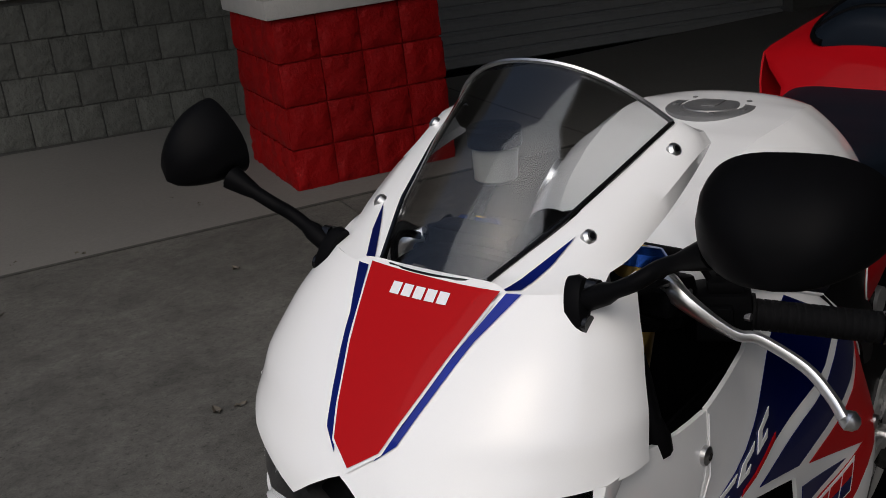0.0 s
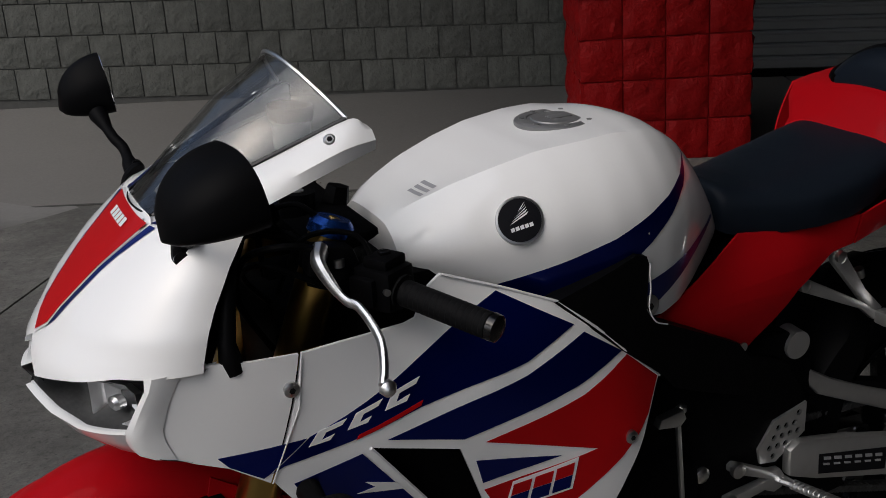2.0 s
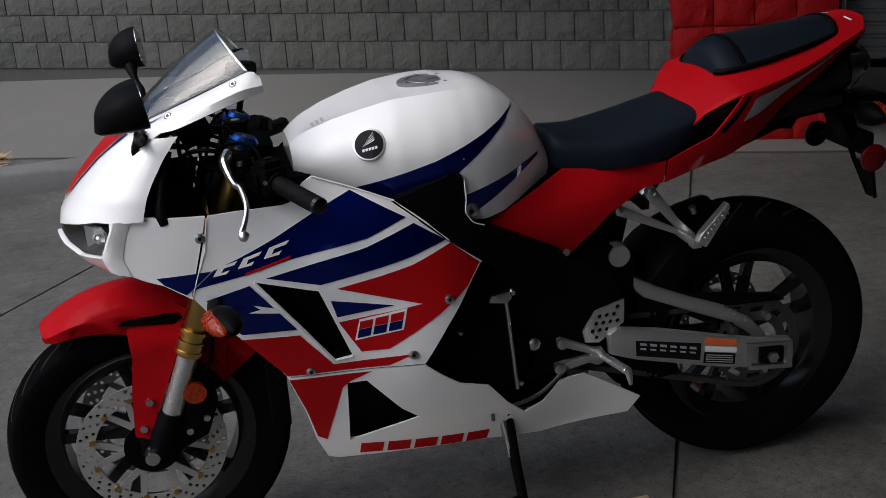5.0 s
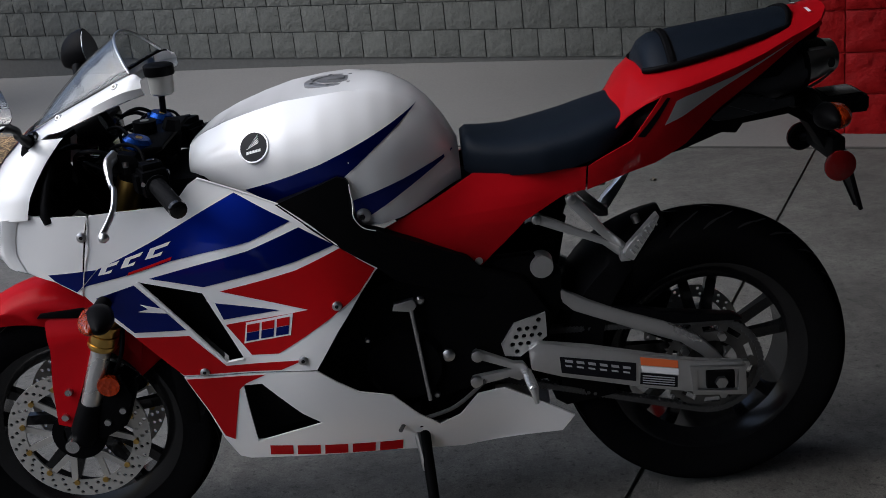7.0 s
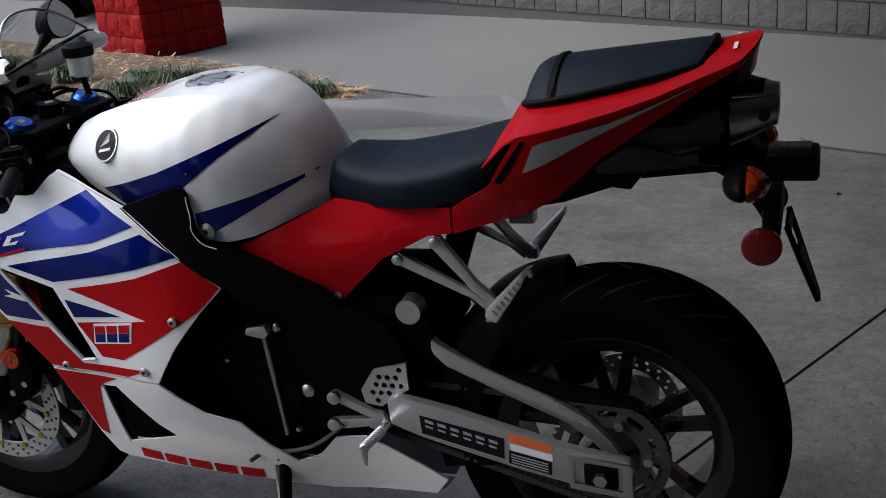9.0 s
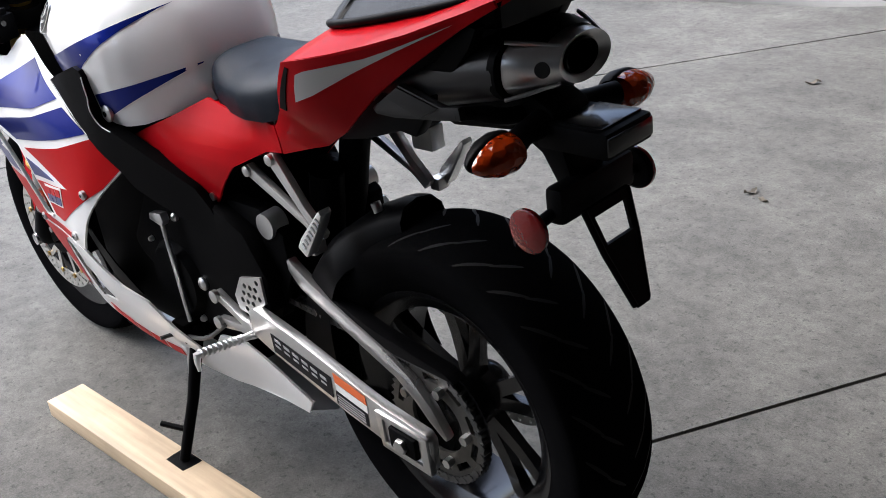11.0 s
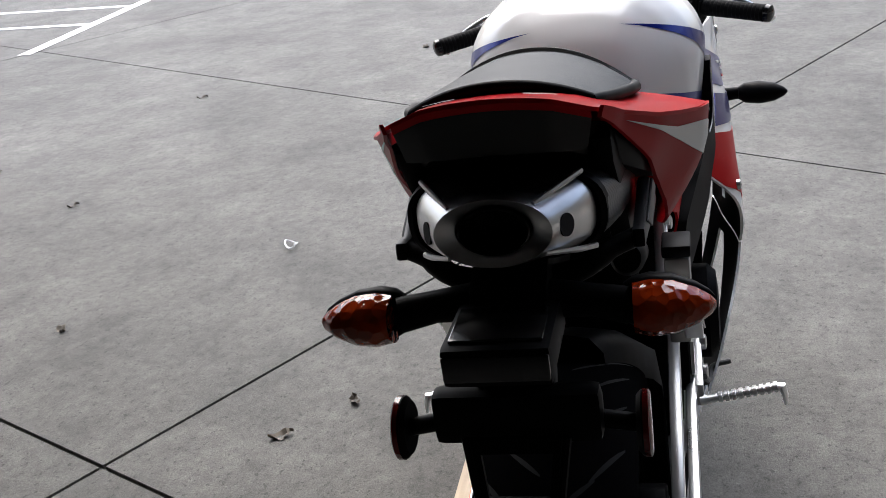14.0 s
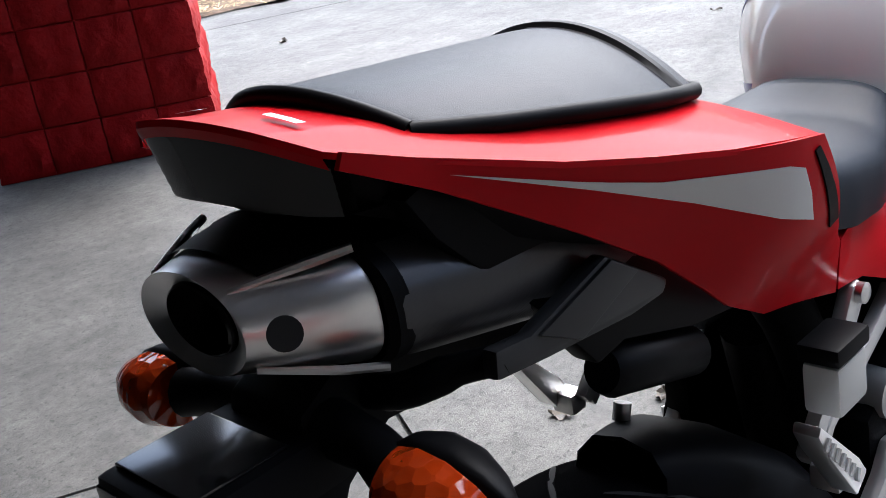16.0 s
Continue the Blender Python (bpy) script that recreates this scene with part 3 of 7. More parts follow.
# ---- planting beds ----
def kerb_bed():
    front = [(-1.20, 3.92, 0), (-1.45, 3.79, 0), (-1.75, 3.70, 0), (-2.2, 3.61, 0), (-2.7, 3.55, 0), (-3.5, 3.40, 0), (-4.4, 3.20, 0), (-5.28, 2.93, 0), (-6.2, 2.50, 0), (-7.2, 1.90, 0), (-8.6, 1.0, 0), (-10.0, -0.2, 0)]
    line = curve_pts(front, 6)
    rings = []
    for i, p in enumerate(line):
        d = (line[min(i + 1, len(line) - 1)] - line[max(i - 1, 0)]).normalized()
        inn = V(d.y, -d.x, 0)
        (full,) = blend([(-2.5, 1.0), (-2.1, 0.85), (-1.75, 0.40), (-1.45, 0.08), (-1.25, 0.03)], max(-2.5, min(-1.25, p.x)))
        broad = 0.18 + 0.55 * (1 - full)
        rings.append([p + inn * a + V(0, 0, z * full) for a, z in ((0, 0.0), (0.015, 0.11), (0.035, 0.135), (0.16, 0.14), (broad, 0.13), (broad + 0.01, -0.02))])
    thing("kerb", loft(rings), KERB, "grey rounded concrete kerb ramping down beside the planting bed", "kerb", kind="structure", sharp=60)
    rings = [r for r, p in zip(rings, line) if p.x < -2.45]
    inner = [r[4] for r in rings]
    back = [(-14.0, 9.4), (-6.97, 6.44), (-4.54, 5.42), (-3.61, 4.95), (-3.0, 4.5), (-2.55, 4.15)]
    bm = bmesh.new()
    n = len(inner)
    lines = []
    for i, p in enumerate(inner):
        t = i / (n - 1)
        x = -2.55 - 11.45 * t
        q = V(x, blend(back, x)[0], 0.09)
        lines.append([V(p.x, p.y, 0.10).lerp(q, s / 10) for s in range(11)])
    for row in lines:
        for k, p in enumerate(row):
            p.z = 0.085 + 0.03 * math.sin(math.pi * k / 10) + 0.025 * noise.noise(p * 3.0)
    vs = [[bm.verts.new(p) for p in r] for r in lines]
    for a, b in zip(vs, vs[1:]):
        for k in range(10):
            bm.faces.new((a[k], a[k + 1], b[k + 1], b[k]))
    thing("mulch_bed", bm, MULCH, "brown straw mulch in the planting bed", "mulch", kind="stuff")
    straw_bm = bmesh.new()
    rng = random.Random(11)
    for _ in range(5200):
        i, t = int(rng.random() ** 1.5 * (n - 8)), rng.uniform(0.02, 0.98)
        r = lines[i]
        p = r[int(t * 10)].lerp(r[min(int(t * 10) + 1, 10)], t * 10 % 1) + V(rng.uniform(-.05, .05), rng.uniform(-.05, .05), 0.012)
        a, tilt, length = rng.uniform(0, 6.28), rng.uniform(-0.25, 0.3), rng.uniform(0.03, 0.10)
        d = V(math.cos(a) * math.cos(tilt), math.sin(a) * math.cos(tilt), math.sin(tilt)) * length
        s = V(-math.sin(a), math.cos(a), 0) * rng.uniform(0.002, 0.009)
        straw_bm.faces.new([straw_bm.verts.new(q) for q in (p - s, p + s, p + d + s * 0.5, p + d - s * 0.5)])
    thing("straw", straw_bm, STRAW, "loose pine straw over the mulch", "straw", kind="stuff")
    spots = [(-2.72, 3.90), (-2.98, 4.00), (-3.8, 4.14), (-4.3, 4.39), (-4.1, 3.89), (-5.0, 4.44), (-5.5, 4.84), (-6.1, 5.00), (-5.0, 3.79), (-6.7, 5.30), (-7.4, 5.30), (-8.0, 4.90), (-6.3, 3.50), (-7.0, 3.10), (-8.0, 2.50)]
    for k, (x, y) in enumerate(spots):
        g = grass_clump(random.Random(50 + k), 0.115 + 0.03 * (k % 3))
        ob = thing("grass_clump", g, GRASS, "low dark green clump of arching grass in the bed", "grass", "grass clumps in the bed")
        ob.location = (x, y, 0.10)


def grass_clump(rng, r):
    bm = bmesh.new()
    for _ in range(260):
        a, out = rng.uniform(0, 6.28), rng.uniform(0.3, 1.0) * r * 1.5
        base = V(math.cos(a), math.sin(a), 0) * rng.uniform(0, r * 0.45)
        d = V(math.cos(a), math.sin(a), 0)
        h = rng.uniform(0.5, 1.0) * r
        s = V(-d.y, d.x, 0) * 0.004
        pts = [base, base + d * out * 0.35 + V(0, 0, h * 0.85), base + d * out * 0.75 + V(0, 0, h), base + d * out + V(0, 0, h * rng.uniform(0.35, 0.8))]
        vs = [(bm.verts.new(p - s * w), bm.verts.new(p + s * w)) for p, w in zip(pts, (1, 1, 0.7, 0.2))]
        for (a0, a1), (b0, b1) in zip(vs, vs[1:]):
            bm.faces.new((a0, a1, b1, b0))
    return bm


STRAW = material("pine_straw", (0.40, 0.27, 0.135), 0.85, vary=0.2, scale=22, spots=0.2, spot_scale=6, each=0.55)
straw_nodes = STRAW.node_tree
island = straw_nodes.nodes.new("ShaderNodeNewGeometry")
for lk in list(straw_nodes.links):
    if lk.from_node.type == "OBJECT_INFO":
        straw_nodes.links.new(island.outputs["Random Per Island"], lk.to_socket)
kerb_bed()


def corner_bed():
    """A mulch bed flush with the slabs, with a shrub at its back."""
    bm = bmesh.new()
    u0, w0 = (V(-4.2, -6.2, 0).dot(U), V(-4.2, -6.2, 0).dot(W))
    rows = [[at(u0 + 3.2 * i / 24, w0 - 3.0 * k / 20) for k in range(21)] for i in range(25)]
    rng = random.Random(7)
    for i, r in enumerate(rows):
        for k, p in enumerate(r):
            p.z = 0.012 + 0.03 * min(1, k / 4) + 0.02 * noise.noise(p * 5)
            if i == 0:
                p += U * rng.uniform(-0.05, 0.03)
            if k == 0:
                p += W * rng.uniform(-0.05, 0.04)
    vs = [[bm.verts.new(p) for p in r] for r in rows]
    for a, b in zip(vs, vs[1:]):
        for k in range(20):
            bm.faces.new((a[k], a[k + 1], b[k + 1], b[k]))
    thing("mulch_bed", bm, MULCH, "straw mulch bed with a ragged edge on the slabs", "mulch", kind="stuff")
    sb = bmesh.new()
    for _ in range(4200):
        p = at(u0 + rng.uniform(-0.05, 3.1), w0 + rng.uniform(-2.2, 0.06), 0.045)
        a, length, tilt = rng.uniform(0, 6.28), rng.uniform(0.03, 0.1), rng.uniform(-0.3, 0.3)
        d = V(math.cos(a), math.sin(a), tilt) * length
        s = V(-math.sin(a), math.cos(a), 0) * rng.uniform(0.003, 0.011)
        sb.faces.new([sb.verts.new(q) for q in (p - s, p + s, p + d + s * 0.5, p + d - s * 0.5)])
    thing("straw", sb, STRAW, "loose pine straw on the corner bed", "straw", kind="stuff")
    shrub = empty("shrub", "small dark evergreen shrub in the mulch bed", "shrub", Matrix.Translation(at(u0 + 0.75, w0 - 1.0)))
    stems = bmesh.new()
    lv = bmesh.new()
    for k in range(26):
        a, h = rng.uniform(0, 6.28), rng.uniform(0.2, 0.5)
        tip = V(math.cos(a) * rng.uniform(0.1, 0.42), math.sin(a) * rng.uniform(0.1, 0.42), h)
        tube([V(0, 0, 0), tip * 0.5 + V(0, 0, 0.05), tip], [0.010, 0.007, 0.003], 5, stems)
        for _ in range(75):
            p = tip * rng.uniform(0.45, 1.1) + V(rng.gauss(0, 0.06), rng.gauss(0, 0.06), rng.gauss(0, 0.05))
            n1 = V(rng.gauss(0, 1), rng.gauss(0, 1), rng.gauss(0, 1)).normalized()
            n2 = n1.orthogonal().normalized()
            n3 = n1.cross(n2)
            q = rng.uniform(0.018, 0.032)
            lv.faces.new([lv.verts.new(p + n2 * q), lv.verts.new(p + n3 * q * 0.45), lv.verts.new(p - n2 * q), lv.verts.new(p - n3 * q * 0.45)])
    part("stem", stems, LEAF, shrub)
    part("foliage", lv, GRASS, shrub)


corner_bed()


# ---- painted parking lines ----
def paint_line(a, b, width):
    a, b = V(*a, 0.004), V(*b, 0.004)
    d = (b - a).normalized()
    n = V(-d.y, d.x, 0) * width / 2
    bm = bmesh.new()
    steps = 30
    rng = random.Random(int(a.x * 100))
    prev = None
    for i in range(steps + 1):
        p = a.lerp(b, i / steps)
        pair = (bm.verts.new(p + n * rng.uniform(0.92, 1.05)), bm.verts.new(p - n * rng.uniform(0.92, 1.05)))
        if prev:
            bm.faces.new((prev[0], prev[1], pair[1], pair[0]))
        prev = pair
    thing("parking_line", bm, PAINTLINE, "worn white painted parking line on the concrete", "road marking", "parking lines", "structure")


paint_line((-5.78, -4.82), (-11.0, -5.52), 0.11)
paint_line((-7.03, -5.05), (-7.18, -9.0), 0.11)
paint_line((-7.95, -5.16), (-8.12, -9.0), 0.11)
paint_line((-9.00, -5.30), (-9.20, -9.0), 0.11)


def parked_vehicle():
    """Seen only by its lower edge beyond the far pillar: wheels and dark sill."""
    car = empty("parked_vehicle", "dark parked vehicle behind the far red pillar", "vehicle")
    part("sill", a_box(-3.3, 2.0, -0.10, 1.7, 0.36, 0.72, bevel=0.05), GLOSS, car, "dark lower body")
    for x in (-1.25, 1.25):
        for y in (0.0, 1.6):
            c = V(x, y, 0.335)
            tyre = part("wheel", lathe([(0.20, -0.10), (0.30, -0.11), (0.330, -0.08), (0.335, 0.0), (0.330, 0.08), (0.30, 0.11), (0.20, 0.10)], c, 40, close=True), RUBBER, car, "black tyre on a bright rim")
            rim = lathe([(0.05, -0.085), (0.14, -0.07), (0.185, -0.095), (0.205, -0.10), (0.205, 0.08), (0.05, 0.06)], c, 40, close=True)
            part("rim", rim, ALLOY, tyre)
    car.matrix_world = Matrix.Translation((-8.52, 9.88, 0)) @ Matrix.Rotation(radians(-80.5), 4, "Z")


parked_vehicle()


# ---- the motorcycle: forward is -x, its left is -y, the rear axle stands over x = 0 ----
BIKE = Matrix.Translation((0.0, 0.071, 0.0)) @ Matrix.Rotation(radians(2.7), 4, "Z") @ Matrix.Rotation(radians(2.4), 4, "X")
bike = empty("motorcycle", "white, red and blue sport motorcycle leaning on its side stand", "motorcycle", BIKE)
FRONT, REAR = V(-1.383, 0, 0.302), V(0.012, 0, 0.315)
LEFT, RIGHT = -1, 1


def disc_ring(c, y, r0, r1, thick, rows, per, hole_r, n=72):
    """A drilled brake disc in the x-z plane."""
    circle = lambda r, k, s=1: [(c.x + r * math.cos(s * 2 * math.pi * i / k), c.z + r * math.sin(s * 2 * math.pi * i / k)) for i in range(k)]
    holes = [circle(r0, 48)]
    for j in range(rows):
        rr = r0 + (r1 - r0) * (j + 0.7) / (rows + 0.4)
        for i in range(per):
            a = 2 * math.pi * (i + 0.33 * j) / per
            holes.append([(c.x + rr * math.cos(a) + hole_r * math.cos(b), c.z + rr * math.sin(a) + hole_r * math.sin(b)) for b in (math.pi * q / 3 for q in range(6))])
    bm = flat(circle(r1, n), holes)
    for v in bm.verts:
        v.co.y = y - thick / 2
    return thicken(bm, (0, thick, 0))


def spoke_bar(bm, c, a0, r0, a1, r1, y, w0, w1, t):
    """One tapered spoke from radius r0 at angle a0 to r1 at a1."""
    p, q = V(c.x + r0 * math.cos(a0), y, c.z + r0 * math.sin(a0)), V(c.x + r1 * math.cos(a1), y, c.z + r1 * math.sin(a1))
    d = (q - p).normalized()
    s = V(-d.z, 0, d.x)
    rings = []
    for k in range(5):
        u = k / 4
        w, m = w0 + (w1 - w0) * u, p.lerp(q, u)
        h = t * (1.0 - 0.35 * math.sin(math.pi * u))
        rings.append([m + s * w + V(0, h, 0), m - s * w + V(0, h, 0), m - s * w * 1.1 - V(0, h, 0), m + s * w * 1.1 - V(0, h, 0)])
    loft(rings, True, bm)


def wheel(name, c, R, width, rim_r, label):
    half = width / 2
    ob = part(name, lathe([(rim_r + 0.004, -half * 0.80), (rim_r + 0.006, -half * 0.74), (rim_r - 0.018, -half * 0.6), (rim_r - 0.022, half * 0.6), (rim_r + 0.006, half * 0.74),
                           (rim_r + 0.004, half * 0.80), (rim_r - 0.008, half * 0.76), (rim_r - 0.034, half * 0.55), (rim_r - 0.034, -half * 0.55), (rim_r - 0.008, -half * 0.76)], c, 72, close=True), GLOSS, bike, label)
    prof = [(rim_r - 0.002, -half * 0.72)]
    drop = 0.33 * half
    for k in range(-12, 13):
        s = k / 12
        if k == -12 or k == 12:
            continue
        y = half * math.sin(s * math.pi / 2)
        prof.append((R - drop * (1 - math.cos(s * math.pi / 2)) ** 0.9 * 1.05, y))
    side = [(rim_r + 0.012, -half * 0.86), (rim_r + 0.035, -half * 0.97), (R - drop * 0.98 - 0.012, -half * 0.995)]
    prof = [prof[0]] + side + prof[1:] + [(r, -y) for r, y in reversed(side)] + [(rim_r - 0.002, half * 0.72)]
    tyre = part("tyre", lathe(prof, c, 96), RUBBER, ob, "black road tyre with angled tread cuts")
    # tread cuts: slim dark strips along the crown, coloured for the shade in grooves
    gr = bmesh.new()

    def crown(y, lift=0.0006):
        s = math.asin(max(-1, min(1, y / half)))
        return R - drop * (1 - math.cos(s)) ** 0.9 * 1.05 + lift
    for i in range(26):
        for sg, ph in ((1, 0.0), (-1, 0.5)):
            a0 = 2 * math.pi * (i + ph) / 26
            for y0, y1, da, w in ((0.12, 0.52, 0.11, 0.013), (0.45, 0.86, 0.16, 0.016)):
                off = 0 if y0 < 0.3 else 0.10
                rows = []
                for k in range(6):
                    u = k / 5
                    y = sg * half * (y0 + (y1 - y0) * u)
                    a = a0 + off + da * u
                    ww = w * math.sin(math.pi * (0.12 + 0.76 * u))
                    rows.append([gr.verts.new((c.x + crown(y) * math.cos(a + e), c.y + y, c.z + crown(y) * math.sin(a + e))) for e in (-ww, ww)])
                for p, q in zip(rows, rows[1:]):
                    gr.faces.new((p[0], p[1], q[1], q[0]))
    part("tread_cut", gr, GROOVE, tyre)
    hub = lathe([(0.0, -0.045), (0.042, -0.045), (0.05, -0.03), (0.05, 0.03), (0.042, 0.045), (0.0, 0.045)], c, 24)
    part("hub", hub, GLOSS, ob)
    for i in range(5):
        a = 2 * math.pi * i / 5 + 0.35
        for sg in (-1, 1):
            sp = bmesh.new()
            spoke_bar(sp, c, a + sg * 0.16, 0.042, a + sg * 0.20, rim_r - 0.028, 0, 0.012, 0.010, 0.014)
            part("spoke", sp, GLOSS, ob)
    return ob


def front_end():
    w = wheel("front_wheel", FRONT, 0.300, 0.120, 0.216, "black cast front wheel with paired spokes")
    for s in (LEFT, RIGHT):
        d = part("brake_disc", disc_ring(FRONT, s * 0.078, 0.118, 0.156, 0.005, 3, 30, 0.0045), DISC, w, "drilled steel brake disc")
        hub = lathe([(0.035, s * 0.070), (0.060, s * 0.070), (0.060, s * 0.082), (0.035, s * 0.082)], V(FRONT.x, 0, FRONT.z), 36, close=True)
        part("disc_carrier", hub, CAST, d)
        for i in range(6):
            a = 2 * math.pi * i / 6
            for sg in (1, -1):
                arm = bmesh.new()
                spoke_bar(arm, V(FRONT.x, 0, FRONT.z), a, 0.052, a + sg * 0.22, 0.124, s * (0.076 + 0.0005 * sg), 0.007, 0.006, 0.004)
                part("carrier_arm", arm, DISC, d)
        for i in range(12):
            a = 2 * math.pi * (i + 0.5) / 12
            cc = V(FRONT.x + 0.124 * math.cos(a), s * 0.078, FRONT.z + 0.124 * math.sin(a))
            part("disc_button", tube([cc + V(0, -0.006, 0), cc + V(0, 0.006, 0)], 0.0065, 8), GOLD, d)
        # fork leg: gold upper tube, bright slider, black foot
        low, top = V(-1.352, s * 0.107, 0.335), V(-1.118, s * 0.107, 0.945)
        ax = (top - low).normalized()
        along = lambda t: low + ax * t
        f = part("fork_leg", tube([along(0.035), along(0.30)], 0.0215, 20), ALLOY, bike, "bright steel fork slider")
        part("fork_tube", tube([along(0.205), along(0.21), along(0.24), along(0.242), along(0.28), along(0.282), along(0.66)], [0.029, 0.031, 0.031, 0.0275, 0.0275, 0.029, 0.027], 24), GOLD, f, "gold anodised fork tube")
        for t in (0.212, 0.258):
            part("fork_ring", tube([along(t), along(t + 0.007)], 0.0325, 24), GOLD, f)
        part("fork_cap", tube([along(0.655), along(0.668), along(0.676)], [0.030, 0.030, 0.022], 20), ANOBLUE, f, "blue anodised fork cap")
        foot = tube([along(-0.040), along(-0.01), along(0.035), along(0.062)], [0.022, 0.032, 0.028, 0.025], 16)
        box(foot, -1.405, -1.345, s * 0.087 - 0.018, s * 0.087 + 0.030 * (1 if s > 0 else 0.2), 0.285, 0.335, bevel=0.006)
        part("fork_foot", foot, PLASTIC, f, "black cast fork foot")
        part("axle_nut", tube([V(FRONT.x, s * 0.098, FRONT.z), V(FRONT.x, s * 0.136, FRONT.z)], [0.017, 0.015], 16), STEEL, w)
        # caliper behind the leg
        cal = plate([(-1.325, 0.30), (-1.262, 0.33), (-1.235, 0.40), (-1.252, 0.455), (-1.285, 0.45), (-1.305, 0.39), (-1.335, 0.345)], s * 0.062, s * 0.118, bevel=0.006)
        k = part("brake_caliper", cal, CAST, bike, "black four-piston brake caliper")
        for p in ((-1.262, 0.37), (-1.268, 0.425), (-1.300, 0.345)):
            part("bolt", tube([V(p[0], s * 0.112, p[1]), V(p[0], s * 0.124, p[1])], 0.0075, 8), STEEL, k)
        part("fork_reflector", tube([V(-1.278, s * 0.115, 0.438), V(-1.278, s * 0.129, 0.438)], 0.024, 24), AMBER, k, "round amber side reflector")
        hose = curve_pts([V(-1.27, s * 0.10, 0.45), V(-1.235, s * 0.12, 0.52), V(-1.22, s * 0.09, 0.62), V(-1.18, s * 0.06, 0.80)], 6)
        part("brake_hose", tube(hose, 0.005, 8), PLASTIC, k)
    # fender: a shell round the tyre with side skirts
    rings = []
    for k in range(25):
        u = k / 24
        a = radians(122 - 84 * u)
        r = 0.332 + 0.020 * math.sin(math.pi * u) + 0.016 * (1 - u) ** 2
        hw = 0.080 * (0.35 + 0.65 * min(1, 2.1 * math.sin(math.pi * (0.10 + 0.52 * u)) ** 0.8)) * (0.82 if k == 0 else 1)
        droop = 0.118 * min(1.0, 0.13 + 1.45 * u)
        cx, cz = FRONT.x + r * math.cos(a), FRONT.z + r * math.sin(a)
        out = V(math.cos(a), 0, math.sin(a))
        c = V(cx, 0, cz)
        sec = [c + V(0, -hw, 0) - out * droop, c + V(0, -hw, 0) - out * droop * 0.45, c + V(0, -hw * 0.86, 0) - out * 0.012, c + V(0, -hw * 0.5, 0) + out * 0.002, c + out * 0.008]
        sec = sec + [V(p.x, -p.y, p.z) for p in reversed(sec[:-1])]
        inner = [p - out * 0.004 for p in reversed(sec)]
        rings.append(sec + inner)
    fen = part("front_fender", loft(rings), RED, bike, "glossy red front fender", 50)
    for s in (LEFT, RIGHT):
        lobe = [(-1.395, 0.590), (-1.335, 0.628), (-1.275, 0.612), (-1.288, 0.560), (-1.318, 0.490), (-1.345, 0.425), (-1.385, 0.335), (-1.412, 0.345), (-1.405, 0.444), (-1.392, 0.530)]
        wdt = lambda x, z: 0.099 + 0.04 * max(0, 0.52 - z) - 0.035 * max(0, (z - 0.56) / 0.07)
        part("fork_cover", panel(lobe, (), wdt, s, 0.004, 0.02), RED, fen)
        # raised black plate that stands for the dark inside the fender's slot
        part("fender_recess", plate([(-1.410, 0.603), (-1.300, 0.590), (-1.282, 0.600), (-1.290, 0.613), (-1.400, 0.612)], s * 0.076, s * 0.086, bevel=0.002), PLASTIC, fen)
        part("fender_tail", panel([(-1.300, 0.640), (-1.245, 0.600), (-1.195, 0.575), (-1.200, 0.520), (-1.212, 0.468), (-1.236, 0.515), (-1.270, 0.565), (-1.310, 0.600)], (), lambda x, z: 0.082, s, 0.004, 0.02), RED, fen)
        for p in ((-1.372, 0.425), (-1.392, 0.362)):
            part("bolt", tube([V(p[0], s * 0.100, p[1]), V(p[0], s * 0.113, p[1])], 0.008, 10), STEEL, fen)


front_end()


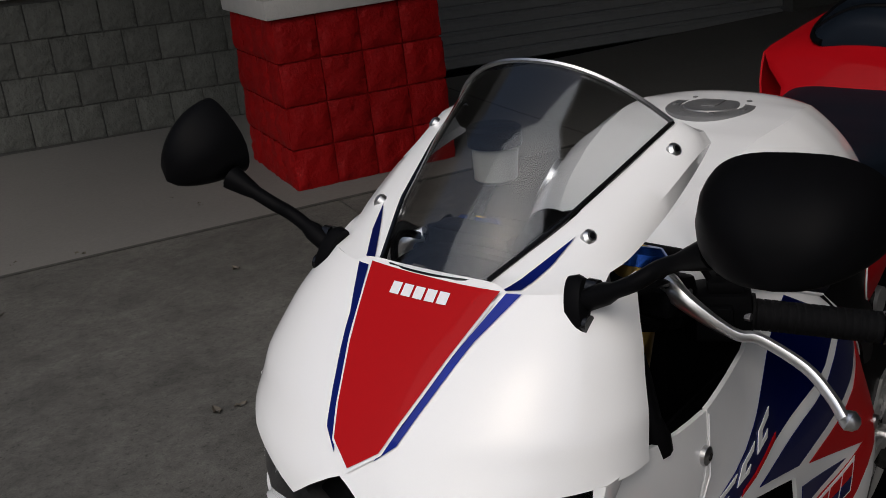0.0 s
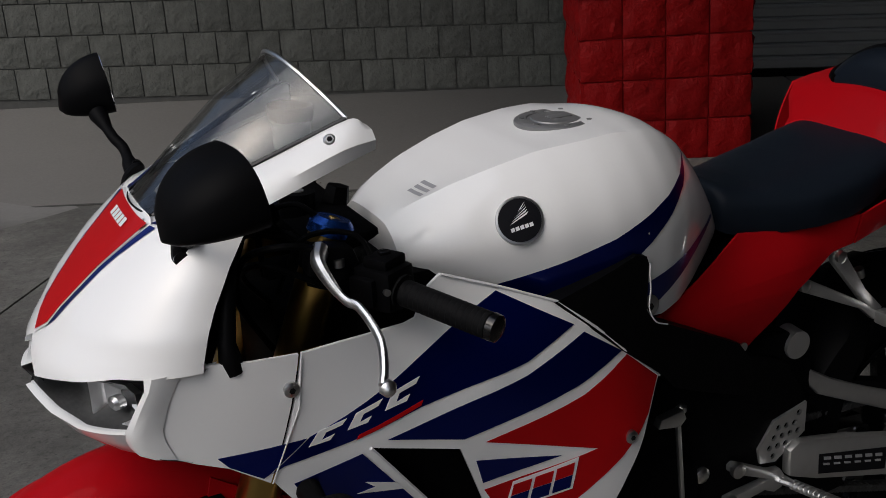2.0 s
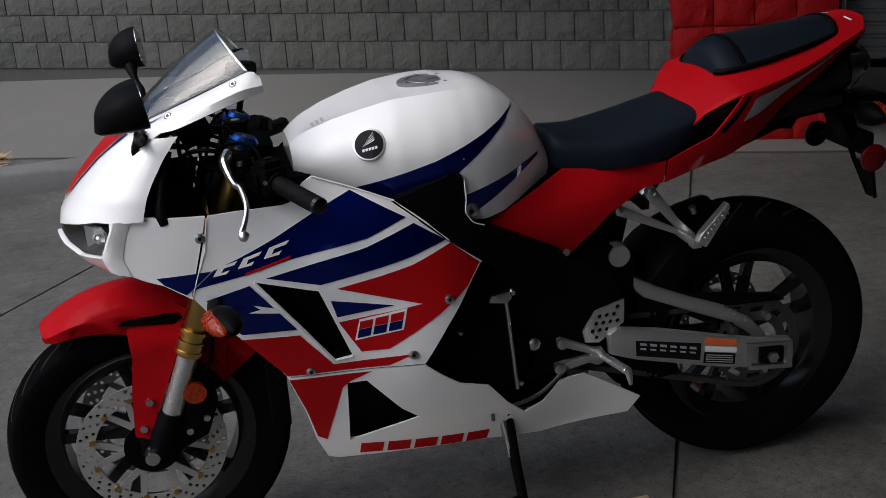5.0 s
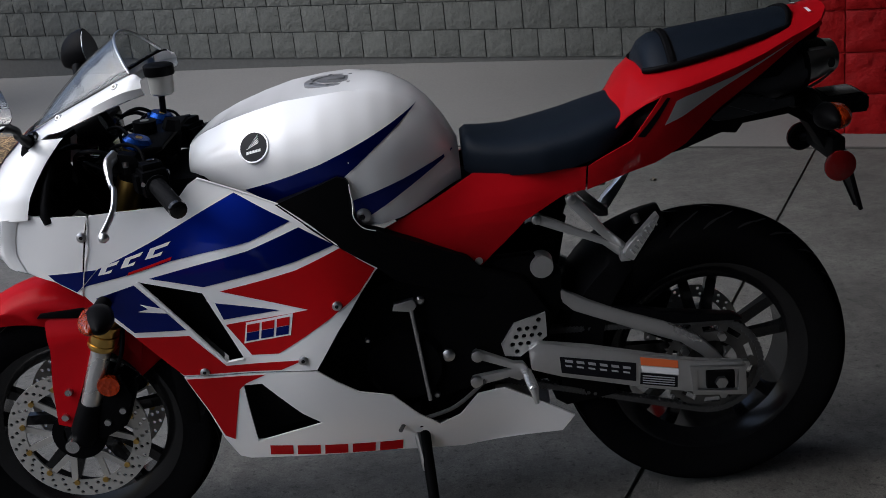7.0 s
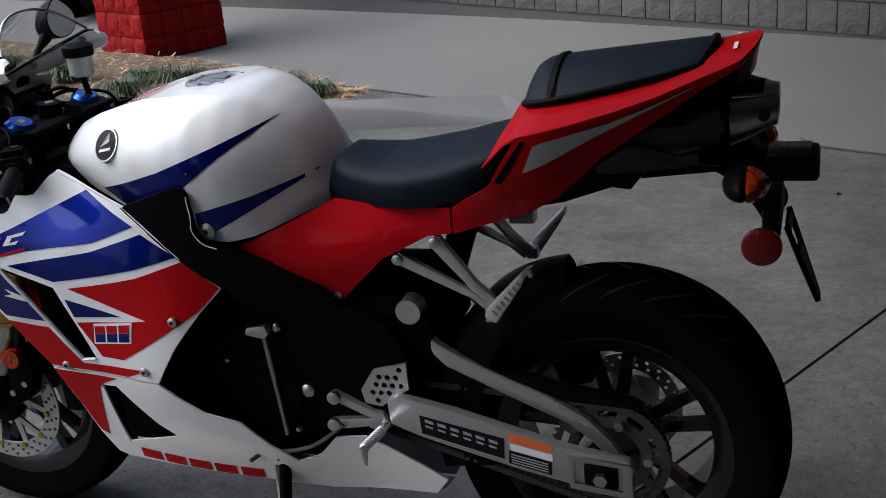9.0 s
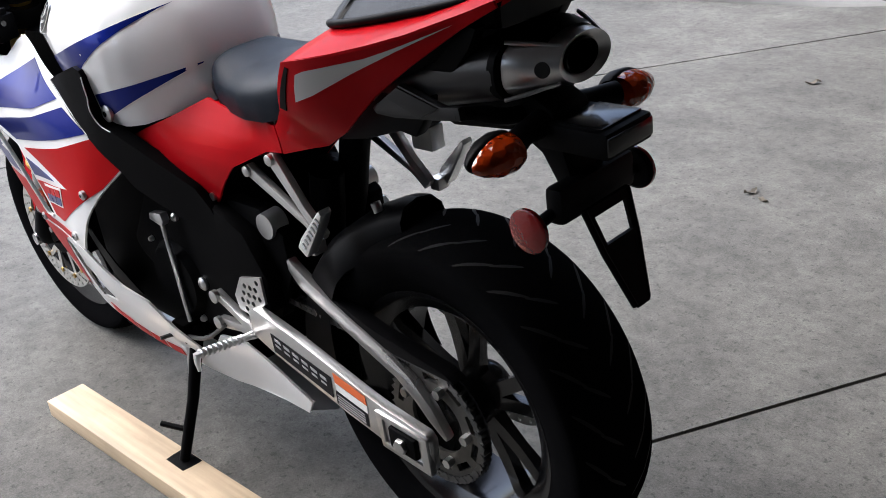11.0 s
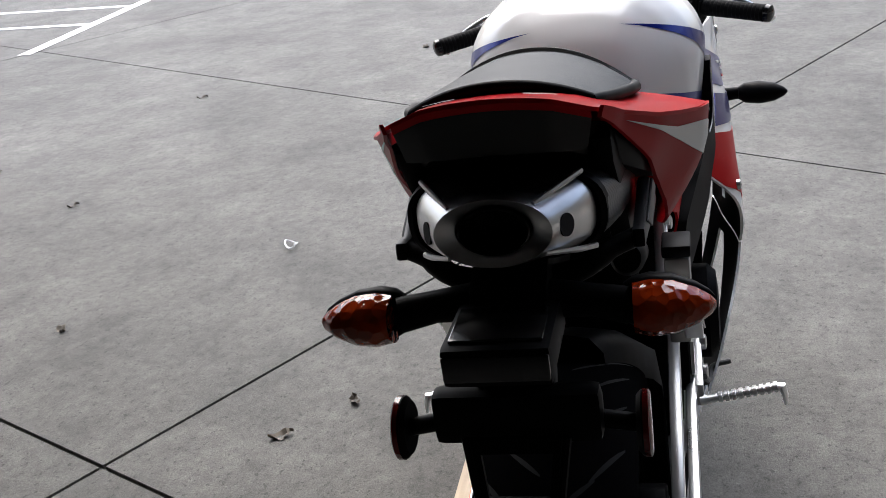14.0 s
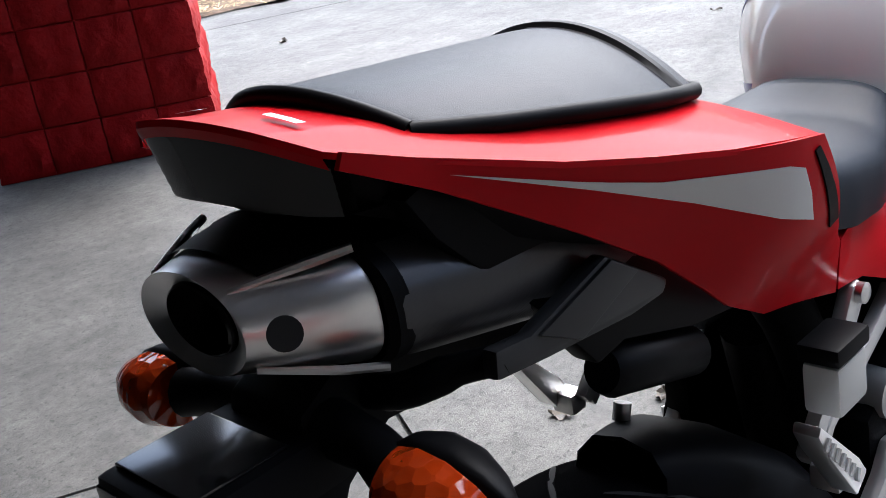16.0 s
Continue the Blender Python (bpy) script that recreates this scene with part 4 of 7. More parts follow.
def rear_end():
    w = wheel("rear_wheel", REAR, 0.315, 0.186, 0.216, "black cast rear wheel with paired spokes")
    part("brake_disc", disc_ring(REAR, 0.085, 0.082, 0.110, 0.005, 2, 24, 0.004), DISC, w, "drilled steel rear disc")
    # sprocket with slots and teeth
    n = 42
    outer = [(REAR.x + r * math.cos(a), REAR.z + r * math.sin(a)) for i in range(n) for r, a in ((0.103, 2 * math.pi * (i - 0.22) / n), (0.110, 2 * math.pi * i / n), (0.103, 2 * math.pi * (i + 0.22) / n))]
    holes = [[(REAR.x + 0.058 * math.cos(2 * math.pi * i / 32), REAR.z + 0.058 * math.sin(2 * math.pi * i / 32)) for i in range(32)]]
    for i in range(10):
        a = 2 * math.pi * (i + 0.5) / 10
        holes.append([(REAR.x + r * math.cos(a + e), REAR.z + r * math.sin(a + e)) for r, e in ((0.080, -0.2), (0.093, -0.2), (0.093, 0.2), (0.080, 0.2))])
    part("sprocket", plate(outer, -0.100, -0.093, holes), SPROCKET, w, "slotted oily steel sprocket")
    for i in range(5):
        a = 2 * math.pi * i / 5
        cc = V(REAR.x + 0.072 * math.cos(a), -0.1, REAR.z + 0.072 * math.sin(a))
        part("sprocket_nut", tube([cc, cc + V(0, -0.014, 0)], 0.009, 6), STEEL, w)
    # chain: plates along both runs and round the sprocket
    fr, r0, r1 = V(-0.545, 0, 0.410), 0.040, 0.106
    path = []
    dv = REAR - fr
    base = math.atan2(dv.z, dv.x)
    q = math.acos((r0 - r1) / dv.length)
    for sg in (1, -1):
        p0 = fr + V(math.cos(base + sg * q), 0, math.sin(base + sg * q)) * r0
        p1 = REAR + V(math.cos(base + sg * q), 0, math.sin(base + sg * q)) * r1
        run = [p0.lerp(p1, k / 38) for k in range(39)]
        path += run if sg == 1 else run[::-1]
        if sg == 1:
            path += [REAR + V(math.cos(base + q - t * 2 * q), 0, math.sin(base + q - t * 2 * q)) * r1 for t in (k / 16 for k in range(1, 16))]
    ch = bmesh.new()
    for p, nx in zip(path, path[1:]):
        dd = (nx - p)
        if dd.length < 1e-4:
            continue
        e = dd.normalized()
        s = V(-e.z, 0, e.x)
        m = (p + nx) / 2
        for y in (-0.106, -0.090):
            L2 = dd.length * 0.55
            prof = [m - e * L2 + s * 0.004, m - e * L2 * 0.55 + s * 0.0075, m + s * 0.005, m + e * L2 * 0.55 + s * 0.0075, m + e * L2 + s * 0.004,
                    m + e * L2 - s * 0.004, m + e * L2 * 0.55 - s * 0.0075, m - s * 0.005, m - e * L2 * 0.55 - s * 0.0075, m - e * L2 - s * 0.004]
            loft([[v + V(0, y - 0.0015, 0) for v in prof], [v + V(0, y + 0.0015, 0) for v in prof]], True, ch)
        tube([p + V(0, -0.109, 0), p + V(0, -0.087, 0)], 0.0042, 6, ch)
    part("drive_chain", ch, CHAIN, bike, "dark oiled drive chain")
    # swingarm
    beam = [(-0.385, 0.428), (-0.365, 0.440), (-0.314, 0.430), (-0.256, 0.418), (-0.075, 0.370), (-0.034, 0.361), (0.062, 0.348), (0.070, 0.335), (0.066, 0.275), (-0.049, 0.289), (-0.133, 0.307), (-0.32, 0.357), (-0.382, 0.380)]
    brace = [(-.434, .543), (-.392, .546), (-.316, .554), (-.294, .529), (-.246, .501), (-.159, .463), (-.090, .436), (-.021, .397), (.022, .354), (.051, .307), (.046, .296), (.011, .324), (-.014, .351), (-.057, .384), (-.127, .413), (-.223, .456), (-.280, .482), (-.312, .514), (-.384, .530), (-.433, .513)]
    for s in (LEFT, RIGHT):
        y0, up = (0.146, 0.004) if s == LEFT else (0.131, 0.0)
        b = part("swingarm", plate([(x, z + up) for x, z in beam], s * (y0 + (0.003 if s == LEFT else 0.008)), s * (y0 + 0.024), bevel=0.006), ALLOY, bike, "bare cast aluminium swingarm")
        part("swingarm_brace", plate(brace, s * (0.098 if s == LEFT else 0.118), s * (0.117 if s == LEFT else 0.136), bevel=0.006), ALLOY, b)
        part("axle_block", plate([(-0.052, 0.357), (0.066, 0.346), (0.068, 0.276), (-0.045, 0.288)], s * (y0 + 0.016), s * (y0 + 0.029), holes=[[(-0.036, 0.345), (-0.036, 0.300), (0.050, 0.290), (0.050, 0.338)]], bevel=0.002), STEEL, b)
        part("chain_adjuster", plate([(-0.018, 0.342), (0.042, 0.337), (0.042, 0.297), (-0.018, 0.302)], s * (y0 + 0.016), s * (y0 + 0.034), bevel=0.004), CAST, b)
        part("axle_end", tube([V(0.012, s * (y0 + 0.026), 0.317), V(0.012, s * (y0 + 0.042), 0.317)], [0.015, 0.013], 6), STEEL, b)
        if s == LEFT:
            def lay(poly, mat_, lift, lb=""):
                bm = flat(poly)
                for v in bm.verts:
                    v.co.y = -y0 - 0.024 - lift
                    v.co.z += up
                return part("label_plate", thicken(bm, (0, 0.0008, 0)), mat_, b, lb)
            lay([(-0.322, 0.405), (-0.320, 0.368), (-0.165, 0.330), (-0.163, 0.372)], DECAL_BLACK, 0.0012, "black chain instruction label")
            lay([(-0.155, 0.384), (-0.153, 0.366), (-0.075, 0.350), (-0.076, 0.367)], ORANGE_LABEL, 0.0012, "orange and white warning label")
            lay([(-0.153, 0.364), (-0.152, 0.350), (-0.075, 0.334), (-0.075, 0.348)], DECAL_WHITE, 0.0012)
            lay([(-0.155, 0.349), (-0.157, 0.322), (-0.078, 0.305), (-0.077, 0.332)], DECAL_BLACK, 0.0012)
            for k in range(6):
                x0 = -0.312 + 0.024 * k
                lay([(x0, 0.398 - 0.24 * (x0 + 0.312)), (x0 + 0.001, 0.392 - 0.24 * (x0 + 0.312)), (x0 + 0.017, 0.388 - 0.24 * (x0 + 0.312)), (x0 + 0.016, 0.394 - 0.24 * (x0 + 0.312))], GREY_TEXT, 0.0022)
                lay([(x0, 0.386 - 0.24 * (x0 + 0.312)), (x0 + 0.001, 0.382 - 0.24 * (x0 + 0.312)), (x0 + 0.015, 0.3785 - 0.24 * (x0 + 0.312)), (x0 + 0.014, 0.3825 - 0.24 * (x0 + 0.312))], GREY_TEXT, 0.0022)
            for k in range(4):
                z0 = 0.343 - 0.0055 * k
                lay([(-0.151, z0), (-0.151, z0 - 0.0022), (-0.084, z0 - 0.0162), (-0.084, z0 - 0.014)], GREY_TEXT, 0.0022)
    # hugger over the front of the rear tyre, and chain guard
    rings = []
    for k in range(19):
        a = radians(190 - 86 * k / 18)
        r = 0.342 + 0.008 * math.sin(math.pi * k / 18)
        hw = 0.112 if k < 12 else 0.112 - 0.010 * (k - 12)
        out = V(math.cos(a), 0, math.sin(a))
        c = V(REAR.x, 0, REAR.z) + out * r
        sec = [c + V(0, -hw, 0) - out * (0.06 + 0.07 * max(0.0, 1 - k / 13)), c + V(0, -hw * 0.93, 0) - out * 0.018, c + V(0, -hw * 0.6, 0) + out * 0.002, c + out * 0.008]
        sec += [V(p.x, -p.y, p.z) for p in reversed(sec[:-1])]
        rings.append(sec + [p - out * 0.004 for p in reversed(sec)])
    hug = part("rear_hugger", loft(rings), PLASTIC, bike, "matt black rear hugger", 50)
    part("bolt", tube([V(-0.124, -0.040, 0.634), V(-0.130, -0.040, 0.650)], 0.009, 10), STEEL, hug)
    part("chain_guard", plate([(-0.33, 0.52), (-0.10, 0.455), (0.06, 0.43), (0.08, 0.418), (-0.06, 0.425), (-0.32, 0.49)], -0.112, -0.082, bevel=0.003), PLASTIC, bike, "black plastic chain guard")
    # rear caliper and its hose on the far side
    part("rear_caliper", plate([(-0.13, 0.40), (-0.07, 0.43), (-0.03, 0.42), (-0.05, 0.365), (-0.11, 0.35)], 0.070, 0.112, bevel=0.006), CAST, bike)


rear_end()


# ---- bodywork ----
FLANK = thin_plate([(x, z, w - 0.0087 * (0.3 - x)) for x, z, w in ((-1.22, .814, .245), (-1.358, .851, .224), (-1.383, .784, .205), (-.844, .823, .212), (-1.286, .837, .239), (-.672, .661, .2),
                    (-.755, .616, .258), (-.814, .613, .259), (-.839, .505, .261), (-.814, .479, .26), (-.977, .445, .226), (-.964, .516, .243),
                    (-1.045, .491, .231), (-.94, .568, .245), (-1.125, .711, .252), (-.621, .311, .2), (-1.006, .873, .185), (-1.05, .2, .15),
                    (-.7, .17, .15), (-.3, .25, .14), (-1.15, .66, .235), (-.45, .2, .13), (-.95, .80, .224), (-.95, .752, .251), (-.95, .70, .253), (-.86, .73, .247))])
SIDE = [(-1.203, .853), (-1.152, .851), (-1.062, .844), (-1.045, .846), (-1.036, .856), (-1.017, .876), (-.997, .886), (-.845, .823), (-.744, .729), (-.672, .663), (-.709, .625), (-.762, .56),
        (-.814, .482), (-.888, .484), (-1.004, .483), (-1.091, .484), (-1.12, .531), (-1.171, .587), (-1.207, .629), (-1.232, .663), (-1.25, .69)]
VENT = [(-1.133, .712), (-1.013, .674), (-.958, .52), (-.994, .514)]
BELLY = [(-1.091, .48), (-1.004, .479), (-.888, .48), (-.814, .478), (-.78, .445), (-.739, .411), (-.674, .388), (-.629, .328), (-.585, .285), (-.54, .30), (-.50, .345),
         (-.441, .347), (-.294, .248), (-.323, .209), (-.539, .206), (-.695, .232), (-.827, .238), (-1.0, .242), (-1.022, .25), (-1.044, .304), (-1.061, .384)]
VENT_LOW = [(-.973, .45), (-.934, .453), (-.863, .365), (-.827, .336), (-.974, .29)]
CHEEK = [(-1.207, .853), (-1.236, .856), (-1.262, .858), (-1.290, .861), (-1.318, .866), (-1.345, .868), (-1.360, .852), (-1.385, .784), (-1.372, .752), (-1.335, .735), (-1.30, .722), (-1.254, .69)]


def fairing():
    for s in (LEFT, RIGHT):
        side = part("side_fairing", panel(SIDE, [VENT], FLANK, s, 0.005, 0.03), WHITE, bike, "white side fairing with blue and red graphics", inside=s)
        belly = part("belly_fairing", panel(BELLY, [VENT_LOW], FLANK, s, 0.005, 0.03), WHITE, bike, "white belly fairing with a red corner", inside=s)
        cheek = part("cheek_fairing", panel(CHEEK, [], FLANK, s, 0.005, 0.025), WHITE, bike, "white upper fairing behind the headlamp", inside=s)

        def decal(name, o, mat_, parent, lift=0.0012, lb=""):
            return part(name, panel(o, (), FLANK, s, 0.0008, 0.03, lift), mat_, parent, lb)
        # blue bands
        decal("blue_band", [(-1.252, .704), (-1.205, .747), (-1.088, .789), (-.928, .853), (-.826, .789), (-.908, .764), (-1.063, .746), (-1.237, .712)], BLUE, side)
        decal("blue_band", [(-1.300, .724), (-1.312, .739), (-1.209, .7455), (-1.256, .703), (-1.262, .699)], BLUE, cheek)
        decal("blue_band", [(-1.110, .717), (-.911, .748), (-.811, .775), (-.748, .729), (-.828, .713), (-1.008, .687)], BLUE, side)
        decal("blue_band", [(-1.227, .682), (-1.143, .706), (-1.062, .597), (-1.169, .597), (-1.204, .639)], BLUE, side)
        decal("white_spear", [(-1.150, .645), (-1.127, .650), (-1.140, .661), (-1.100, .650), (-1.090, .638)], DECAL_WHITE, side, 0.0022)
        # red fields
        decal("red_field", [(-.978, .674), (-.825, .697), (-.738, .720), (-.676, .664), (-.711, .628), (-.885, .527), (-.940, .527), (-.980, .600), (-.811, .616)], DECAL_RED, side)
        decal("blue_spear", [(-.992, .650), (-.869, .622), (-.982, .612)], BLUE, side)
        decal("red_field", [(-1.169, .585), (-1.058, .583), (-.997, .504), (-.837, .509), (-.887, .4875), (-1.09, .4865)], DECAL_RED, side)
        decal("red_field", [(-1.088, .475), (-.923, .476), (-.966, .456), (-.983, .440), (-1.022, .30), (-1.041, .312), (-1.060, .39)], DECAL_RED, belly)
        # lettering shown as plain slanted bars
        for x0, z0, wd in ((-1.208, .7335, .036), (-1.160, .7445, .036), (-1.110, .7560, .040)):
            decal("logo_bar", [(x0, z0), (x0 + .013, z0 + .019), (x0 + wd + .013, z0 + .027), (x0 + wd + .006, z0 + .020), (x0 + .022, z0 + .0155), (x0 + .016, z0 + .006), (x0 + wd - .004, z0 + .0105), (x0 + wd - .010, z0 + .0035)], DECAL_WHITE, side, 0.0022)
        decal("logo_bar", [(-1.150, .7285), (-1.146, .7345), (-1.058, .7545), (-1.062, .7485)], DECAL_RED, side, 0.0022)
        for k in range(3):
            x0 = -.946 + .031 * k
            decal("logo_bar", [(x0, .560 + .004 * k), (x0 + .004, .578 + .004 * k), (x0 + .030, .581 + .004 * k), (x0 + .026, .563 + .004 * k)], BLUE, side, 0.0030)
            decal("logo_bar", [(x0 + .0045, .579 + .004 * k), (x0 + .008, .596 + .004 * k), (x0 + .034, .599 + .004 * k), (x0 + .0305, .582 + .004 * k)], DECAL_RED, side, 0.0030)
        decal("logo_edge", [(-.951, .555), (-.939, .601), (-.843, .613), (-.854, .568)], DECAL_WHITE, side, 0.0021)
        for k in range(5):
            x0 = -.955 + .0585 * k
            z0 = .250 - .004 * k
            decal("logo_bar", [(x0, z0), (x0 + .004, z0 + .027), (x0 + .053, z0 + .024), (x0 + .049, z0 - .003)], DECAL_RED, belly, 0.0014)
        # raised edge trims
        trim = lambda pts, r: part("edge_trim", tube([V(x, s * (FLANK(x, z) + 0.002), z) for x, z in pts], r, 6), DECAL_WHITE, side)
        trim([(-.997, .886), (-.92, .856), (-.845, .823), (-.79, .775), (-.744, .729), (-.70, .688), (-.672, .663)], 0.002)
        trim([(-1.133, .712), (-1.06, .61), (-.994, .514), (-.958, .52)], 0.0028)
        trim([(-1.205, .850), (-1.215, .79), (-1.235, .74), (-1.252, .69)], 0.0010)
        part("vent_liner", panel([(-1.15, .72), (-1.0, .685), (-.945, .51), (-1.0, .505)], (), lambda x, z: FLANK(x, z) - 0.045, s, 0.003, 0.04), PLASTIC, side, "black vent liner")
        part("vent_liner", panel([(-.985, .46), (-.925, .462), (-.815, .33), (-.985, .28)], (), lambda x, z: FLANK(x, z) - 0.05, s, 0.003, 0.04), PLASTIC, belly, "black vent liner")
        for x, z, o in ((-.756, .615, side), (-.838, .508, side), (-1.044, .493, side), (-1.222, .815, cheek)):
            y = FLANK(x, z)
            sc = part("screw", tube([V(x, s * (y - 0.003), z), V(x, s * (y + 0.004), z), V(x, s * (y + 0.006), z)], [0.0095, 0.0095, 0.006], 16), STEEL, o, "steel fairing screw")
            part("screw_socket", tube([V(x, s * (y + 0.0055), z), V(x, s * (y + 0.0066), z)], 0.004, 6), GLOSS, sc)
        # belly keel closes the underside
        keel = [[V(x, s * max(0.02, FLANK(x, z) - 0.004), z), V(x, s * 0.06, z - 0.035), V(x, s * 0.004, z - 0.045)] for x, z in ((-1.02, .245), (-.9, .24), (-.7, .232), (-.54, .208), (-.33, .21))]
        part("belly_keel", loft(keel, caps=False, closed=False), WHITE, belly)
        # turn signal on the flank
        sg = part("front_signal", tube([V(-1.212, s * 0.225, 0.672), V(-1.214, s * 0.275, 0.674)], [0.016, 0.013], 12), PLASTIC, bike, "black front turn signal")
        prof = ((0.272, 0.016, 0), (0.285, 0.026, 0), (0.315, 0.030, 0), (0.345, 0.024, 0), (0.365, 0.012, 0), (0.372, 0.003, 0))
        part("signal_body", loft([ring_about(V(-1.205 + 0.2 * (y - 0.27), s * y, 0.676), (0, 1, 0), r, 16, 0.82) for y, r, _ in prof]), PLASTIC, sg)
        lens = loft([ring_about(V(-1.212 + 0.2 * (y - 0.27) - 0.010, s * y, 0.674), (0, 1, 0), r * 0.84, 16, 0.80) for y, r, _ in prof[1:]])
        part("signal_lens", lens, AMBER, sg, "amber signal lens")


fairing()

# ---- nose cowl ----
XR = [(.78, -1.355), (.84, -1.312), (.862, -1.318), (.9, -1.306), (.926, -1.292), (.961, -1.268), (.99, -1.243), (1.02, -1.21)]
XF = [(.76, -1.472), (.80, -1.500), (.85, -1.483), (.90, -1.446), (.95, -1.397), (1.0, -1.336), (1.02, -1.305)]
HW = [(.76, .182), (.80, .202), (.85, .227), (.90, .220), (.95, .200), (1.0, .170), (1.02, .160)]
EXPO = [(.78, 2.0), (.88, 2.0), (.95, 2.3), (1.02, 2.8)]


def nose(th, z, grow=0.0):
    """A point of the nose: th from -90 (left edge) through 0 (front) to 90 degrees."""
    (xr,), (xf,), (hw,), (e,) = blend(XR, z), blend(XF, z), blend(HW, z), blend(EXPO, z)
    c, s = abs(math.cos(th)), abs(math.sin(th))
    return V(xr - (xr - xf + grow) * c ** (2 / e), math.copysign((hw + grow) * s ** (2 / e), th), z)


def nose_cowl():
    n, m = 60, 16
    sheet = []
    for j in range(m + 1):
        v = j / m
        row = []
        for i in range(n + 1):
            th = radians(-90 + 180 * i / n)
            k = abs(th) / (math.pi / 2)
            low = 0.812 + 0.048 * min(1, (k / 0.62)) ** 0.8
            if k < 0.16:
                low += 0.048 * (1 - k / 0.16) ** 0.9
            high = 0.9975 + 0.0065 * max(0.0, 1 - (k / 0.30) ** 6)
            row.append(nose(th, low + (high - low) * v))
        sheet.append(row)
    bm = loft(sheet, caps=False, closed=False)
    bmesh.ops.recalc_face_normals(bm, faces=bm.faces[:])
    # brow: the lower edge turns inwards
    edge = sheet[0]
    loft([edge, [V(p.x + 0.02, p.y * 0.93, p.z + 0.002) for p in edge]], False, bm, closed=False)
    cowl = part("nose_cowl", bm, WHITE, bike, "white nose cowl with a red shield", 45)
    # screen stays: strips beside the screen up to its rear corners
    for s in (LEFT, RIGHT):
        a = curve_pts([V(p[0], s * p[1], p[2]) for p in ((-1.322, .066, 1.000), (-1.25, .100, 1.032), (-1.17, .122, 1.064), (-1.094, .138, 1.094), (-1.072, .145, 1.086))], 5)
        b = curve_pts([V(p[0], s * p[1], p[2]) for p in ((-1.266, .162, 1.005), (-1.235, .167, 1.010), (-1.18, .171, 1.028), (-1.12, .168, 1.046), (-1.068, .160, 1.058))], 5)
        tuck = [nose(radians(x) * s, 0.9965, -0.0006) for x in (15, 18, 33, 52, 70, 75)]
        strip = loft([tuck] + [[p + V(0.002, -s * 0.003, -0.003), p, p.lerp(q, 0.33) + V(-0.006 * (1 - g), s * 0.010, 0.006 * g), p.lerp(q, 0.66) + V(-0.004 * (1 - g), s * 0.012, 0.004 * g), q, q + V(0, -s * 0.012, -0.003)] for p, q, g in zip(a, b, (min(1, .2 * e) for e in range(99)))], False, closed=False)
        stay = part("screen_stay", strip, WHITE, cowl, inside=s)
        part("blue_edge", stick_on([(-1.330, s * .078 - .008), (-1.322, s * .095 - .008), (-1.288, s * .111 - .004), (-1.254, s * .120), (-1.286, s * .102 - .004)], stay, "z", 1, 0.0015, 0.01), BLUE, stay)
        for x, y, z in ((-1.247, .128, 1.025), (-1.121, .150, 1.074)):
            no = V(-0.25, s * 0.75, 0.6).normalized()
            c = V(x, s * y, z)
            sc = part("screw", tube([c - no * 0.002, c + no * 0.006, c + no * 0.009], [0.008, 0.008, 0.005], 14), STEEL, cowl, "steel screen screw")
            part("screw_socket", tube([c + no * 0.0085, c + no * 0.0096], 0.0035, 6), GLOSS, sc)
    # shield: red field with white and blue borders
    part("blue_edge", stick_on([(-0.050, 0.8910), (-0.032, 0.8770), (-0.068, 0.9500), (-0.093, 0.9972), (-0.107, 0.9972), (-0.084, 0.9650)], cowl, "x", -1, 0.0012), BLUE, cowl)
    part("blue_edge", stick_on([(0.032, 0.8890), (0.014, 0.8740), (0.048, 0.9500), (0.072, 0.9972), (0.087, 0.9972), (0.064, 0.9650)], cowl, "x", -1, 0.0012), BLUE, cowl)
    part("white_edge", stick_on([(-0.008, 0.8635), (0.020, 0.8820), (0.038, 0.9250), (0.067, 0.9910), (0.072, 1.0015), (-0.0905, 0.9995), (-0.087, 0.9910), (-0.058, 0.9250), (-0.038, 0.8820)], cowl, "x", -1, 0.0020), DECAL_WHITE, cowl)
    part("red_shield", stick_on([(-0.008, 0.8670), (0.0175, 0.8835), (0.0352, 0.9255), (0.0638, 0.9910), (0.068, 1.0000), (-0.0875, 0.9975), (-0.0845, 0.9910), (-0.0552, 0.9255), (-0.0355, 0.8835)], cowl, "x", -1, 0.0030), DECAL_RED, cowl)
    for k in range(5):
        y0 = .026 - .0142 * k
        part("logo_bar", stick_on([(y0, .9835), (y0 + .0008, .9915), (y0 - .0104, .9915), (y0 - .0112, .9835)], cowl, "x", -1, 0.0042), DECAL_WHITE, cowl)
    # intake between the lamps
    duct = bmesh.new()
    rows = []
    for j in range(6):
        z = .868 - .07 * j / 5
        hw = .004 + .040 * min(1, j / 3)
        rows.append([V(blend(XF, z)[0] + 0.022 + 0.01 * abs(i) / 3, hw * i / 3, z) for i in range(-3, 4)])
    part("intake", loft(rows, False, duct, closed=False), PLASTIC, cowl, "black centre intake")
